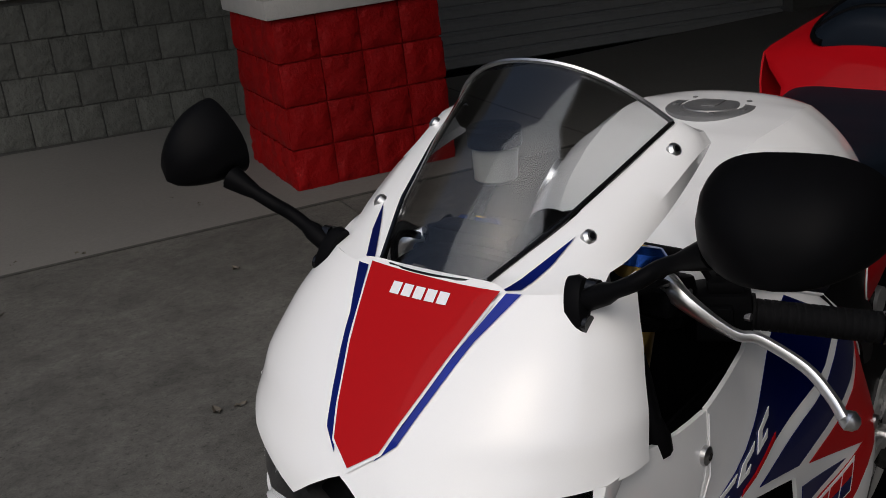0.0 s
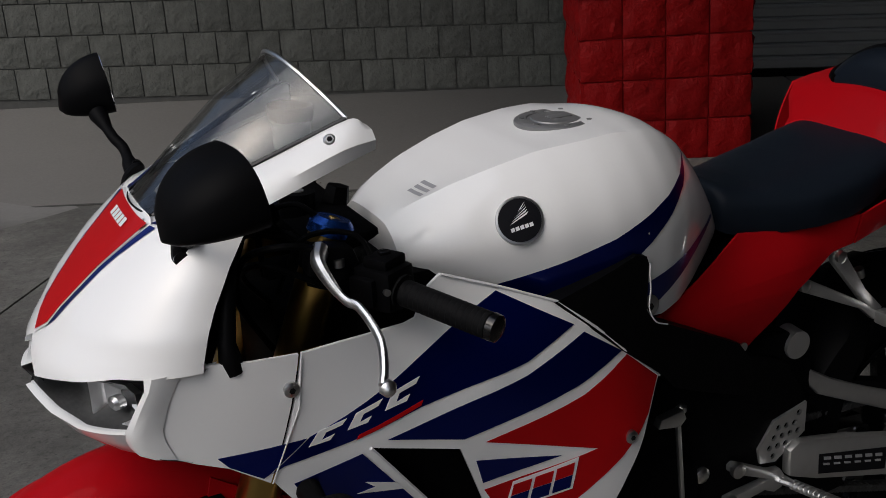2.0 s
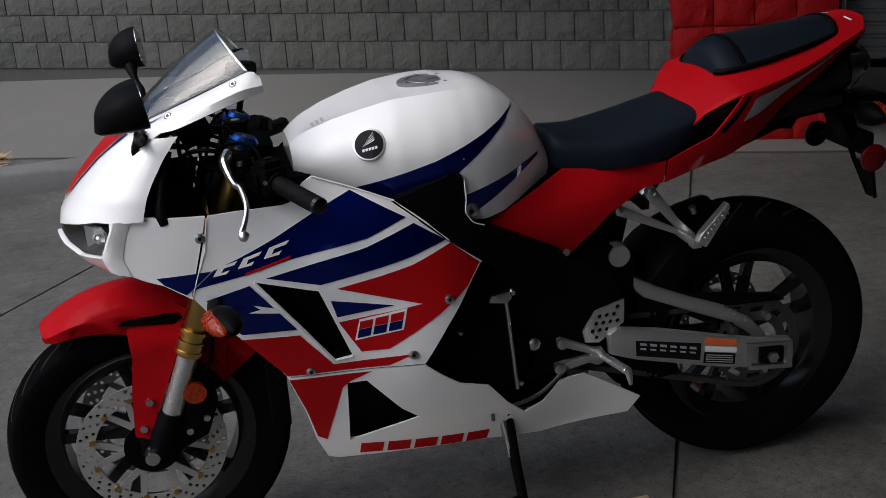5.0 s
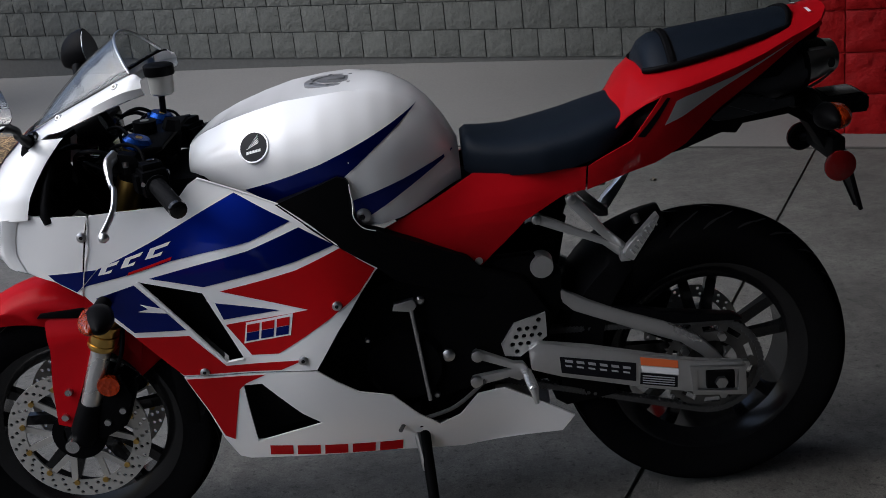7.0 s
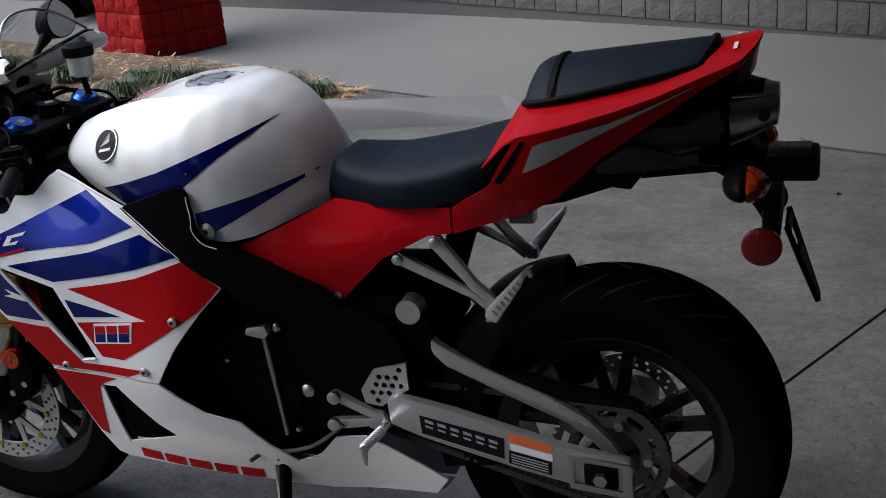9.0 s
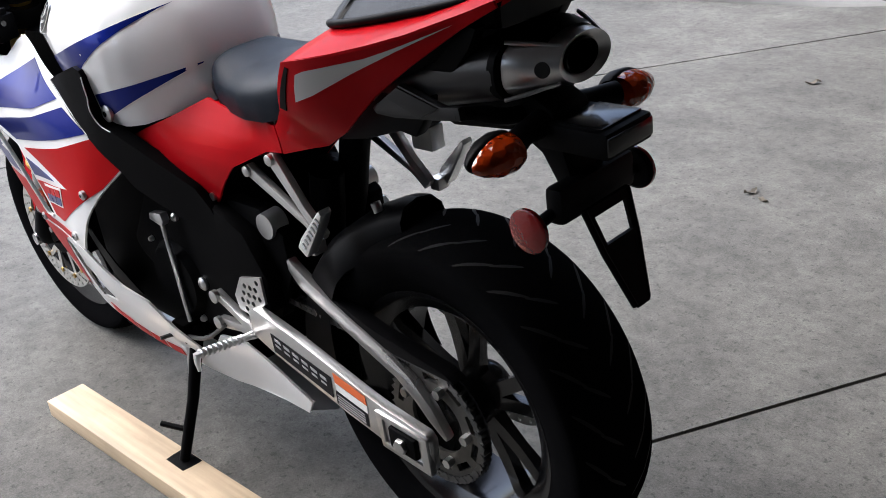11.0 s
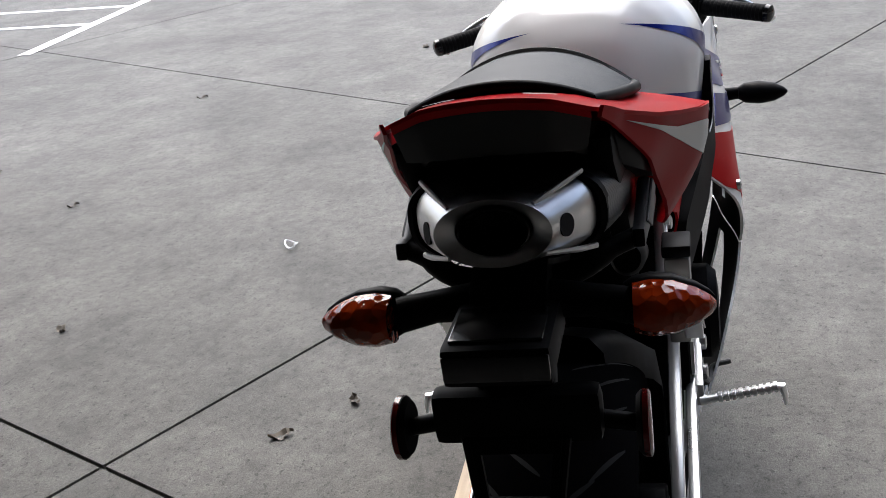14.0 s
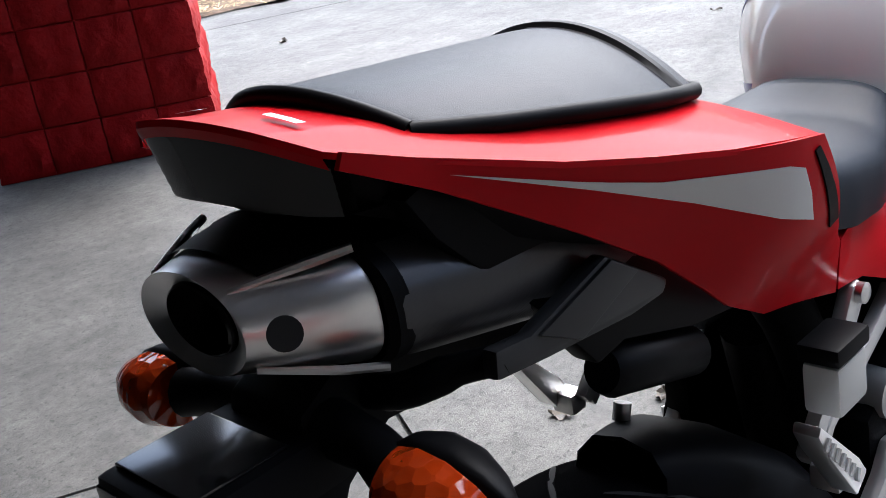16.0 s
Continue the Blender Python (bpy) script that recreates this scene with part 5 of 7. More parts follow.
    # headlamps and chin
    for s in (LEFT, RIGHT):
        lamp_rows, inner_rows, chin_rows = [], [], []
        for i in range(19):
            th = radians(8 + 59 * i / 18)
            k = th / (math.pi / 2)
            top = 0.812 + 0.048 * min(1, (k / 0.62)) ** 0.8 - 0.001
            bot = 0.774 + 0.012 * min(1, k / 0.5)
            bot += max(0.0, top - 0.006 - bot) * max(0.0, 1 - k / 0.48) ** 0.8
            q = [nose(th * s, z) for z in (top, 0.66 * top + 0.34 * bot, 0.34 * top + 0.66 * bot, bot)]
            lamp_rows.append([V(p.x + 0.006, p.y * 0.985, p.z) for p in q])
            inner_rows.append([V(p.x + (0.012, 0.05, 0.05, 0.012)[j], p.y * (0.96, 0.80, 0.80, 0.96)[j], p.z) for j, p in enumerate(q)])
        lamp = part("headlamp", loft(inner_rows, False, closed=False), CHAIN, bike, "clear headlamp with a dark bezel", 60)
        part("lamp_glass", loft(lamp_rows, False, closed=False), LAMPGLASS, lamp, "clear lamp lens").visible_shadow = False
        th = radians(54) * s
        c = nose(th, 0.818)
        c = V(c.x + 0.030, c.y * 0.85, 0.817)
        out = V(-0.85, s * 0.5, 0).normalized()
        across = V(-s * out.y, s * out.x, 0)
        corners = ((-1, -.8), (-.75, -1), (.85, -1), (1, -.75), (1, .85), (.8, 1), (-.6, 1), (-1, .6))
        part("reflector", loft([[c + out * d + across * (0.034 * g * p) + V(0, 0, 0.025 * g * q - 0.05 * 0.034 * p) for p, q in corners] for d, g in ((-0.016, 0.35), (-0.006, 0.80), (0.010, 1.0), (0.012, 1.06), (-0.002, 0.98))], False), CHROME, lamp, "bright lamp reflector", 25)
        part("bulb_shield", loft([ring_about(c + out * d, out, r, 14) for d, r in ((0.0, 0.009), (0.012, 0.009), (0.016, 0.004))]), STEEL, lamp)
        for i in range(19):
            th = radians(8 + 70 * i / 18) * s
            k = abs(th) / (math.pi / 2)
            z0 = 0.773 + 0.012 * min(1, k / 0.5)
            brow = 0.812 + 0.048 * min(1, (k / 0.62)) ** 0.8
            z0 += max(0.0, brow - 0.008 - z0) * max(0.0, 1 - k / 0.48) ** 0.8
            p0, p1 = nose(th, z0), nose(th, 0.757 + 0.010 * min(1, k / 0.5))
            chin_rows.append([V(p0.x + 0.014, p0.y * 0.97, z0 + 0.002), p0, V(p1.x + 0.004, p1.y, p1.z), V(p1.x + 0.030, p1.y * 0.985, p1.z - 0.024), V(p1.x + 0.075, p1.y * 0.96, p1.z - 0.042)])
        edge = [V(x, s * (FLANK(x, z) + .0018), z) for x, z in ((-1.356, .746), (-1.366, .775), (-1.367, .790), (-1.358, .822), (-1.346, .850), (-1.335, .864))]
        front = [nose(radians(66.5) * s, z) for z in (.760, .776, .789, .818, .846, .861)]
        part("lamp_surround", loft([[p.lerp(q, f) + V(-.009, s * .006, 0) * math.sin(math.pi * f) for p, q in zip(front, edge)] for f in (0, .33, .67, 1)], False, closed=False), WHITE, cowl)
        part("chin", loft(chin_rows, False, closed=False), WHITE, cowl)
        part("cowl_rubber", tube([V(-1.258, s * .168, .970), V(-1.276, s * .196, .915), V(-1.284, s * .208, .880), V(-1.284, s * .214, .862), V(-1.280, s * .216, .846)], [.008, .010, .011, .014, .012], 10), PLASTIC, cowl, "black rubber edge behind the cowl")
        under = [[V(-1.44, s * 0.03, .745), V(-1.36, s * 0.02, .735)], [V(-1.40, s * 0.14, .745), V(-1.32, s * 0.12, .725)], [V(-1.372, s * 0.20, .752), V(-1.28, s * 0.20, .715)]]
        part("nose_floor", loft(under, False, closed=False), PLASTIC, cowl)
    # screen: a curved double-bubble sheet
    rows = []
    for j in range(17):
        v = j / 16
        ex, ey, ez = blend([(0, -1.322, .066, 1.001), (.3, -1.25, .098, 1.034), (.62, -1.17, .120, 1.067), (1, -1.094, .137, 1.096)], v)
        cx, cz = blend([(0, -1.335, 1.002), (.3, -1.285, 1.050), (.62, -1.215, 1.110), (1, -1.138, 1.160)], v)
        row = []
        for i in range(-12, 13):
            u = i / 12
            f = 1 - abs(u) ** 2.3
            row.append(V(ex + (cx - ex) * f, ey * u * (1 + 0.03 * f), ez + (cz - ez) * f))
        rows.append(row)
    bm = loft(rows, False, closed=False)
    sc = part("windscreen", thicken(bm, (0.0022, 0, -0.0022)), SCREEN, bike, "clear curved acrylic windscreen", 60)
    sc.visible_shadow = False
    part("screen_edge", tube(rows[-1], 0.0028, 6), STEEL, sc, "pale rolled screen edge")
    for e in (0, -1):
        part("screen_seal", tube([r[e] for r in rows], 0.0028, 6), GLOSS, sc)
    part("screen_seal", tube([p + V(-0.001, 0, 0) for p in rows[0]], 0.0014, 6), GLOSS, sc)


nose_cowl()


# ---- mirrors ----
def mirrors():
    for s in (LEFT, RIGHT):
        base = V(-1.306, s * 0.157, 0.988)
        head = V(-1.310, s * 0.314, 1.092) if s > 0 else V(-1.292, s * 0.336, 1.095)
        broad, taper, low, power = (0.045, 0.45, 0.041, 2 / 2.6) if s > 0 else (0.075, 0.20, 0.034, 2 / 4.0)
        mr = part("mirror", loft([ring_about(base + V(0, s * d, 0), (0.1, s * 1, 0.25), r, 20, 2.0, up=(0.5, 0, 1)) for d, r in ((-0.012, 0.0125), (-0.002, 0.0140), (0.004, 0.0130), (0.007, 0.009))]), PLASTIC, bike, "black rear-view mirror on a slim stalk")
        for dx, dz in ((-0.008, -0.012), (0.009, 0.015)):
            part("bolt", tube([base + V(dx, s * 0.002, dz), base + V(dx, s * 0.012, dz)], 0.0085, 14), GLOSS, mr)
        pts = curve_pts([base + V(0.002, s * 0.004, 0.006), base + V(0.002, s * 0.05, 0.030), V(head.x - 0.004, s * 0.230, 1.034), V(head.x - 0.012, s * 0.276, 1.058)], 5)
        part("stalk", tube(pts, [0.0105] * 3 + [0.0076] * (len(pts) - 6) + [0.010, 0.012, 0.014], 12), PLASTIC, mr)
        # housing: a rounded shell, flat towards the rider, broad outside
        rings = []
        for j in range(13):
            v = j / 12
            d = (-0.076 if s < 0 else -0.064) * (1 - v) + 0.012 * v
            k = max(0.05, math.sqrt(max(0.0, 1 - (1 - v) ** 2.1)))
            ring = []
            for i in range(40):
                a = 2 * math.pi * i / 40
                ca, sa = math.cos(a), math.sin(a)
                up = math.copysign(abs(sa) ** power, sa)
                # the shell bulges low, and its rim is narrower towards the top
                yy = math.copysign(abs(ca) ** power, ca) * broad * k * (1 - taper * max(0.0, up) ** 1.5) + 0.006 * (1 - k)
                zz = up * (0.046 if up > 0 else low) * k * (1 - 0.14 * max(0.0, ca)) + 0.06 * yy - 0.024 * (1 - k)
                ring.append(V(head.x + d * 0.99 + yy * 0.09 - zz * 0.16, head.y + s * (yy * 0.99 - d * 0.09), head.z + zz + d * 0.10))
            rings.append(ring)
        part("housing", loft(rings), PLASTIC, mr, "smooth matt black mirror shell", 50)
        rim = rings[-1]
        mid = sum(rim, V(0, 0, 0)) / len(rim)
        gl = [mid + (p - mid) * 0.94 + V(0.0012, 0, 0) for p in rim]
        bm = bmesh.new()
        bm.faces.new([bm.verts.new(p) for p in gl])
        part("mirror_glass", thicken(bm, (-0.001, 0, 0)), MIRROR, mr, "mirror glass")


mirrors()


# ---- tank ----
TANK = [  # x, top, widest height, bottom, half width
    (-1.024, .932, .888, .868, .100), (-1.005, .948, .890, .862, .120), (-.985, .960, .892, .855, .135), (-.94, .980, .894, .838, .155), (-.88, .999, .896, .815, .176), (-.82, 1.013, .896, .795, .194),
    (-.75, 1.021, .892, .770, .204), (-.70, 1.022, .886, .752, .202), (-.65, 1.016, .880, .745, .190), (-.61, 1.003, .872, .750, .172), (-.57, .978, .860, .762, .146),
    (-.535, .944, .845, .775, .120), (-.505, .898, .828, .785, .097), (-.485, .855, .812, .788, .078)]

SHOULDER = [(-1.024, .060), (-.96, .082), (-.88, .100), (-.75, .118), (-.65, .110), (-.58, .086), (-.52, .056), (-.485, .04)]      # half width of the top at the crease


def tank():
    xs = [-1.024 + 0.539 * k / 48 for k in range(49)]
    rings = []
    for x in xs:
        zt, zm, zb, w = blend(TANK, x)
        # a creased shoulder parts the hollowed top from the flanks
        (yc,), (dip,) = blend(SHOULDER, x), blend([(-1.03, .002), (-.97, .012), (-.80, .014), (-.70, .012), (-.63, .003), (-.48, 0.0)], x)
        yc = min(yc, .72 * w)
        a1 = math.acos((yc / w) ** (2.7 / 2))
        zc = zm + (zt - zm) * math.sin(a1)
        half = [(yc * k / 8, zt - dip + (zc - zt + dip) * (k / 8) ** 2.6) for k in range(8)]
        for k in range(11):
            a = a1 * (1 - k / 10)
            y, z, f = w * math.cos(a) ** (2 / 2.7), zm + (zt - zm) * math.sin(a), k / 10
            half.append((y + (yc + (w - yc) * f - y) * .35 * (1 - f), z + (zc + (zm - zc) * f - z) * .35 * (1 - f)))
        for k in range(1, 7):
            f = k / 6
            half.append((w * (1 - 0.10 * f ** 1.5), zm + (zb - zm) * f))
        ring = [V(x, -y, z) for y, z in half] + [V(x, y, z) for y, z in reversed(half[1:])]
        rings.append(ring)
    ob = part("fuel_tank", loft(rings), WHITE, bike, "pearl white fuel tank with blue flashes", 23)
    c = V(-0.722, 0, 1.0065)
    tilt = Matrix.Translation(c) @ Matrix.Rotation(radians(1.5), 4, "Y")

    def turned(prof, n=40):
        bm = bmesh.new()
        rows = [[bm.verts.new(tilt @ V(r * math.cos(a), r * math.sin(a), z)) for a in (2 * math.pi * i / n for i in range(n))] for r, z in prof]
        for a, b in zip(rows, rows[1:]):
            for i in range(n):
                bm.faces.new((a[i], a[(i + 1) % n], b[(i + 1) % n], b[i]))
        bm.faces.new(rows[-1])
        return bm
    cap = part("fuel_cap", turned([(0.062, -0.012), (0.062, 0.001), (0.059, 0.003), (0.044, 0.0035), (0.043, 0.002), (0.038, 0.0022), (0.037, 0.0042), (0.012, 0.0046), (0.010, 0.003)]), ENGRAVED, ob, "grey metal filler cap")
    for i in range(7):
        a = 2 * math.pi * i / 7
        q = tilt @ V(0.051 * math.cos(a), 0.051 * math.sin(a), 0.002)
        part("bolt", tube([q, q + V(0, 0, 0.003)], 0.004, 8), ENGRAVED, cap)
    part("key_cover", plate([(-0.735, 1.010), (-0.700, 1.010), (-0.700, 1.0125), (-0.735, 1.0125)], -0.010, 0.010, bevel=0.001), ENGRAVED, cap)
    for s in (LEFT, RIGHT):
        part("blue_flash", stick_on([(-.912, .846), (-.852, .812), (-.712, .858), (-.645, .905), (-.560, .958), (-.655, .924), (-.760, .888), (-.850, .862)], ob, "y", s, 0.0012), BLUE, ob)
        part("blue_flash", stick_on([(-.700, .808), (-.700, .772), (-.680, .765), (-.488, .860), (-.600, .830)], ob, "y", s, 0.0012), BLUE, ob)
        # badge: a black disc with white wing-like bars in a bright ring
        tree = BVHTree.FromPolygons([v.co for v in ob.data.vertices], [p.vertices for p in ob.data.polygons])
        hits = [tree.ray_cast(V(-.878 + dx, s * .5, .931 + dz), V(0, -s, 0)) for dx, dz in ((0, 0), (.03, 0), (-.03, 0), (0, .028), (0, -.028))]
        c, no = hits[0][0], sum((h[1] if h[1].y * s > 0 else -h[1] for h in hits), V(0, 0, 0)).normalized()
        ax = (V(1, 0, .06) - no * no.dot(V(1, 0, .06))).normalized()
        az = ax.cross(no) if ax.cross(no).z > 0 else no.cross(ax)
        at = lambda u, v, h: c + ax * (u * .84) + az * (v * .84) + no * (h - .0022)
        disc = lambda prof: loft([[at(r * math.cos(q), r * math.sin(q), h) for q in (2 * math.pi * i / 40 for i in range(40))] for r, h in prof])
        bd = part("badge", disc([(.0385, -.012), (.0385, .0025), (.0375, .0042), (.0350, .0045), (.0345, .0038)]), STEEL, ob, "round black badge in a bright ring")
        part("badge_face", disc([(.0344, .002), (.0340, .0044), (.0200, .0052), (.0020, .0055)]), DECAL_BLACK, bd)

        def bar(quad):
            bm = bmesh.new()
            lo = [bm.verts.new(at(u, v, .004)) for u, v in quad]
            hi = [bm.verts.new(at(u, v, .0064)) for u, v in quad]
            bm.faces.new(hi)
            for i in range(len(quad)):
                bm.faces.new((lo[i], lo[(i + 1) % len(quad)], hi[(i + 1) % len(quad)], hi[i]))
            return bm
        for k in range(5):
            u, v = -.017 + .0045 * k, -.001 + .0042 * k
            part("badge_bar", bar([(u, v - .002), (u + .006, v + .001), (u + .033 - .0045 * k, v + .010), (u + .030 - .0050 * k, v + .0062)]), DECAL_WHITE, bd)
        for k in range(5):
            u = -.0185 + .0076 * k
            part("badge_bar", bar([(u, -.0150), (u, -.0090), (u + .0058, -.0085), (u + .0058, -.0145)]), DECAL_WHITE, bd)
    for k in range(3):
        part("warning_print", stick_on([(-.975 + .010 * k, -.070), (-.975 + .010 * k, -.028), (-.969 + .010 * k, -.028), (-.969 + .010 * k, -.070)], ob, "z", 1, 0.0012), GREY_TEXT, ob, "grey warning print")


tank()


# ---- seat, tail and frame ----
TAILW = thin_plate([(-.46, .80, .105), (-.466, .625, .13), (-.66, .72, .155), (-.23, .80, .135), (-.235, .745, .125), (-.069, .887, .190), (-.09, .937, .194), (-.138, .757, .115),
                    (.03, .88, .135), (.2, .995, .124), (.24, 1.0, .115), (.29, 1.02, .094), (0, .95, .186), (.1, .97, .156), (-.35, .72, .142), (-.15, .84, .172), (-.55, .745, .150), (-.55, .768, .132), (-.36, .796, .104), (-.30, .795, .112), (-.36, .765, .138), (-.45, .74, .148)])
TAIL_FRONT = [(-.668, .722), (-.55, .768), (-.462, .806), (-.393, .797), (-.268, .795), (-.236, .798), (-.240, .748), (-.284, .743), (-.367, .706), (-.431, .647), (-.466, .612), (-.492, .634), (-.58, .684)]
TAIL_REAR = [(-.232, .798), (-.151, .850), (-.125, .89), (-.092, .938), (-.052, .945), (.01, .955), (.11, .978), (.20, 1.004), (.260, 1.0235), (.263, 1.014), (.20, .985), (.10, .930), (.03, .884), (-.04, .822), (-.098, .789), (-.236, .747)]


def tail():
    stations = [(-.175, .128, .868, .884), (-.150, .135, .892, .915), (-.122, .170, .920, .955), (-.092, .192, .938, .966), (-.05, .191, .946, .976), (0, .185, .955, .988), (.06, .171, .968, 1.002),
                (.12, .152, .982, 1.016), (.18, .133, .999, 1.030), (.24, .112, 1.016, 1.038), (.264, .097, 1.024, 1.044)]
    rings = []
    for x, w, ze, zc in stations:
        row = []
        f = min(1.0, max(0.0, (x - .10) / .15))
        back = .028 * max(0.0, (x - .19) / .074)
        for i in range(-14, 15):
            u = i / 14
            drop = max(0.0, (abs(u) - .65) / .35)
            rise = (1 - f) * (1 - abs(u) ** 2.0) + f * (1 - .30 * min(1.0, abs(u) / .65) ** 2 - .70 * drop)
            row.append(V(x + back * (1 - .25 * (u / .65) ** 2 if drop == 0 else .75 * (1 - drop)), w * u, ze + (zc - ze) * rise))
        rings.append(row)
    top = part("tail_cowl", thicken(loft(rings, False, closed=False), (0, 0, -0.004)), RED, bike, "glossy red tail cowl", 50)
    for s in (LEFT, RIGHT):
        a = part("tail_side", panel(TAIL_REAR, (), TAILW, s, 0.004, 0.025), RED, top)
        part("silver_flash", panel([(-.088, .876), (-.066, .922), (-.05, .928), (.05, .948), (.195, .9935), (.10, .959), (.02, .924), (-.05, .890)], (), TAILW, s, 0.0008, 0.025, 0.0012), SILVER, a)
        # flat black patch over the closed panel, standing for shade in the slot
        part("scoop", panel([(-.140, .858), (-.112, .895), (-.084, .932), (-.078, .930), (-.103, .888), (-.126, .855)], (), TAILW, s, 0.0012, 0.02, 0.0014), PLASTIC, a, "flat black patch for the shaded slot in the tail side")
        f = part("seat_panel", panel(TAIL_FRONT, (), TAILW, s, 0.004, 0.025), RED, bike, "red panel below the rider seat", inside=s)
        x, z = -.468, .628
        part("screw", tube([V(x, s * (TAILW(x, z) - .002), z), V(x, s * (TAILW(x, z) + .005), z)], 0.008, 14), STEEL, f)
        part("logo_bar", stick_on([(.247, s * .034), (.247, s * .066), (.254, s * .065), (.254, s * .033)], top, "z", 1, 0.0028), DECAL_WHITE, top)
        part("gap_filler", loft([[V(x, s * w, z), V(x, s * w * 0.6, z - 0.02)] for x, w, z in ((-.46, .100, .800), (-.36, .118, .796), (-.236, .128, .797), (-.175, .126, .850))], False, closed=False), RED, f)
    # tail lamp: ribbed smoked lens under the lip, above a black tray
    tray = []

    def lamp_row(f, grow=0.0):
        """From the lip (f = 0) down to the foot of the lens (f = 1)."""
        row = []
        for p in rings[-1]:
            u = p.y / .097
            row.append(p + V(-.003 - .008 * f + grow, -.07 * f * p.y, -.010 - .043 * f * (1 - .30 * abs(u) ** 3)))
        return row
    part("tail_lip", loft([rings[-1], [p + V(.0015, 0, -.004) for p in rings[-1]], [p + V(-.002, 0, -.011) for p in rings[-1]]], False, closed=False), RED, top, "rounded red lip over the tail lamp")
    lamp = part("tail_lamp", loft([lamp_row(k / 12, .0005 * (k % 2)) for k in range(13)], False, closed=False), SMOKE, bike, "smoked clear ribbed tail lamp", 20)
    part("lamp_back", loft([lamp_row(f, -.012) for f in (0, 1)], False, closed=False), PLASTIC, lamp)
    part("lamp_foot", loft([lamp_row(1), [p + V(-.05, 0, -.006) for p in lamp_row(1)]], False, closed=False), PLASTIC, lamp)
    for z, w, x0, x1 in ((1.004, .070, .18, .250), (.990, .066, .14, .264), (.978, .050, .12, .258)):
        tray.append([V(x0, -w, z), V(x1 - .03, -w * 0.95, z), V(x1 - .006, -w * 0.6, z), V(x1, 0, z), V(x1 - .006, w * 0.6, z), V(x1 - .03, w * 0.95, z), V(x0, w, z)])
    part("tail_tray", loft(tray), PLASTIC, bike, "black tray below the tail lamp")
    for s in (LEFT, RIGHT):
        part("undertail_side", plate([(-.10, .79), (.0, .87), (.10, .945), (.20, .990), (.222, .985), (.20, .955), (.12, .88), (.07, .82), (.04, .825), (-.04, .80)], s * .088, s * .112, bevel=.004), PLASTIC, bike, "black undertail panel")
    under = []
    for x, w, zt, zb in ((-.06, .150, .925, .862), (.02, .158, .945, .890), (.10, .142, .966, .922), (.18, .112, .990, .955), (.235, .084, 1.006, .978), (.252, .076, 1.008, .986)):
        under.append([V(x, -w, zt), V(x, -w * .99, (zt + zb) / 2), V(x, -w * .86, zb), V(x, w * .86, zb), V(x, w * .99, (zt + zb) / 2), V(x, w, zt)])
    part("undertail", loft(under), PLASTIC, bike, "black undertail moulding above the muffler")
    # exhaust: woven-look body, brushed end cap with a dark double mouth
    def oval(x, w, h, z, e=1.0, n=40, bow=0.0):
        sg = lambda v: math.copysign(abs(v) ** e, v)
        return [V(x - bow * math.cos(a) ** 2, w * sg(math.cos(a)), z + h * sg(math.sin(a))) for a in (2 * math.pi * i / n for i in range(n))]
    ex = part("exhaust", loft([oval(*q, .82) for q in ((-.10, .060, .040, .866), (-.03, .095, .050, .886), (.06, .114, .054, .905), (.15, .118, .052, .921), (.22, .112, .049, .932), (.258, .103, .046, .937))]), CARBON, bike, "underseat exhaust in a dark woven-look cover", 50)
    cap = part("end_cap", loft([oval(x, w, h, z, e, 48) for x, w, h, z, e in ((.266, .091, .043, .939, .72), (.272, .089, .0425, .940, .74), (.290, .082, .0395, .942, .84), (.312, .070, .0365, .944, .92), (.328, .0605, .0335, .946, 1), (.334, .0575, .0325, .9465, 1), (.336, .0560, .0318, .9468, 1), (.3355, .0545, .0310, .9468, 1), (.3290, .0385, .0238, .9468, 1), (.3280, .0370, .0228, .9468, 1), (.322, .0362, .0222, .9468, 1), (.300, .0355, .0215, .9455, 1))], False), STEEL, ex, "brushed steel end cap", 40)
    part("cap_seam", loft([oval(x, w, h, .9375, .76, 40) for x, w, h in ((.252, .104, .0475), (.2625, .102, .0470), (.2660, .096, .0450), (.262, .090, .042))], False), PLASTIC, ex, "black gap between cover and cap")
    shroud = []
    for x, w, h, z, e in ((.130, .119, .056, .918, .82), (.215, .112, .052, .931, .82), (.262, .097, .047, .9385, .78), (.292, .084, .0425, .9425, .86), (.314, .0715, .0390, .9445, .93)):
        o = oval(x, w, h, z, e, 48)
        shroud.append(o[6:19])
    part("top_shroud", loft(shroud, False, closed=False), PLASTIC, ex, "black cover along the top of the muffler")
    for r, x in ((.0345, .3312), (.0312, .3270), (.0265, .3215)):
        part("mouth_ring", loft([oval(x - .02, r, r * .64, .9455), oval(x, r, r * .64, .9465), oval(x + .001, r * .95, r * .60, .9465), oval(x - .022, r * .90, r * .57, .9455)], False), GLOSS, cap)
    part("mouth", loft([oval(.296, .040, .026, .945), oval(.297, .005, .004, .945)]), GROOVE, cap)
    for s in (LEFT, RIGHT):
        c, no = V(.3165, s * .0665, .9445), V(.52, s * .84, .10).normalized()
        part("cap_port", tube([c - no * .010, c + no * .0012], .0105, 20), GROOVE, cap, "dark round port")
        part("cap_edge", tube([V(.330, s * .040, .9705), V(.290, s * .066, .976), V(.268, s * .080, .9785)], [.002, .0035, .003], 8), STEEL, cap)
        part("cap_edge", tube([V(.328, s * .046, .9225), V(.290, s * .074, .9105), V(.266, s * .088, .9045)], [.002, .003, .003], 8), STEEL, cap)
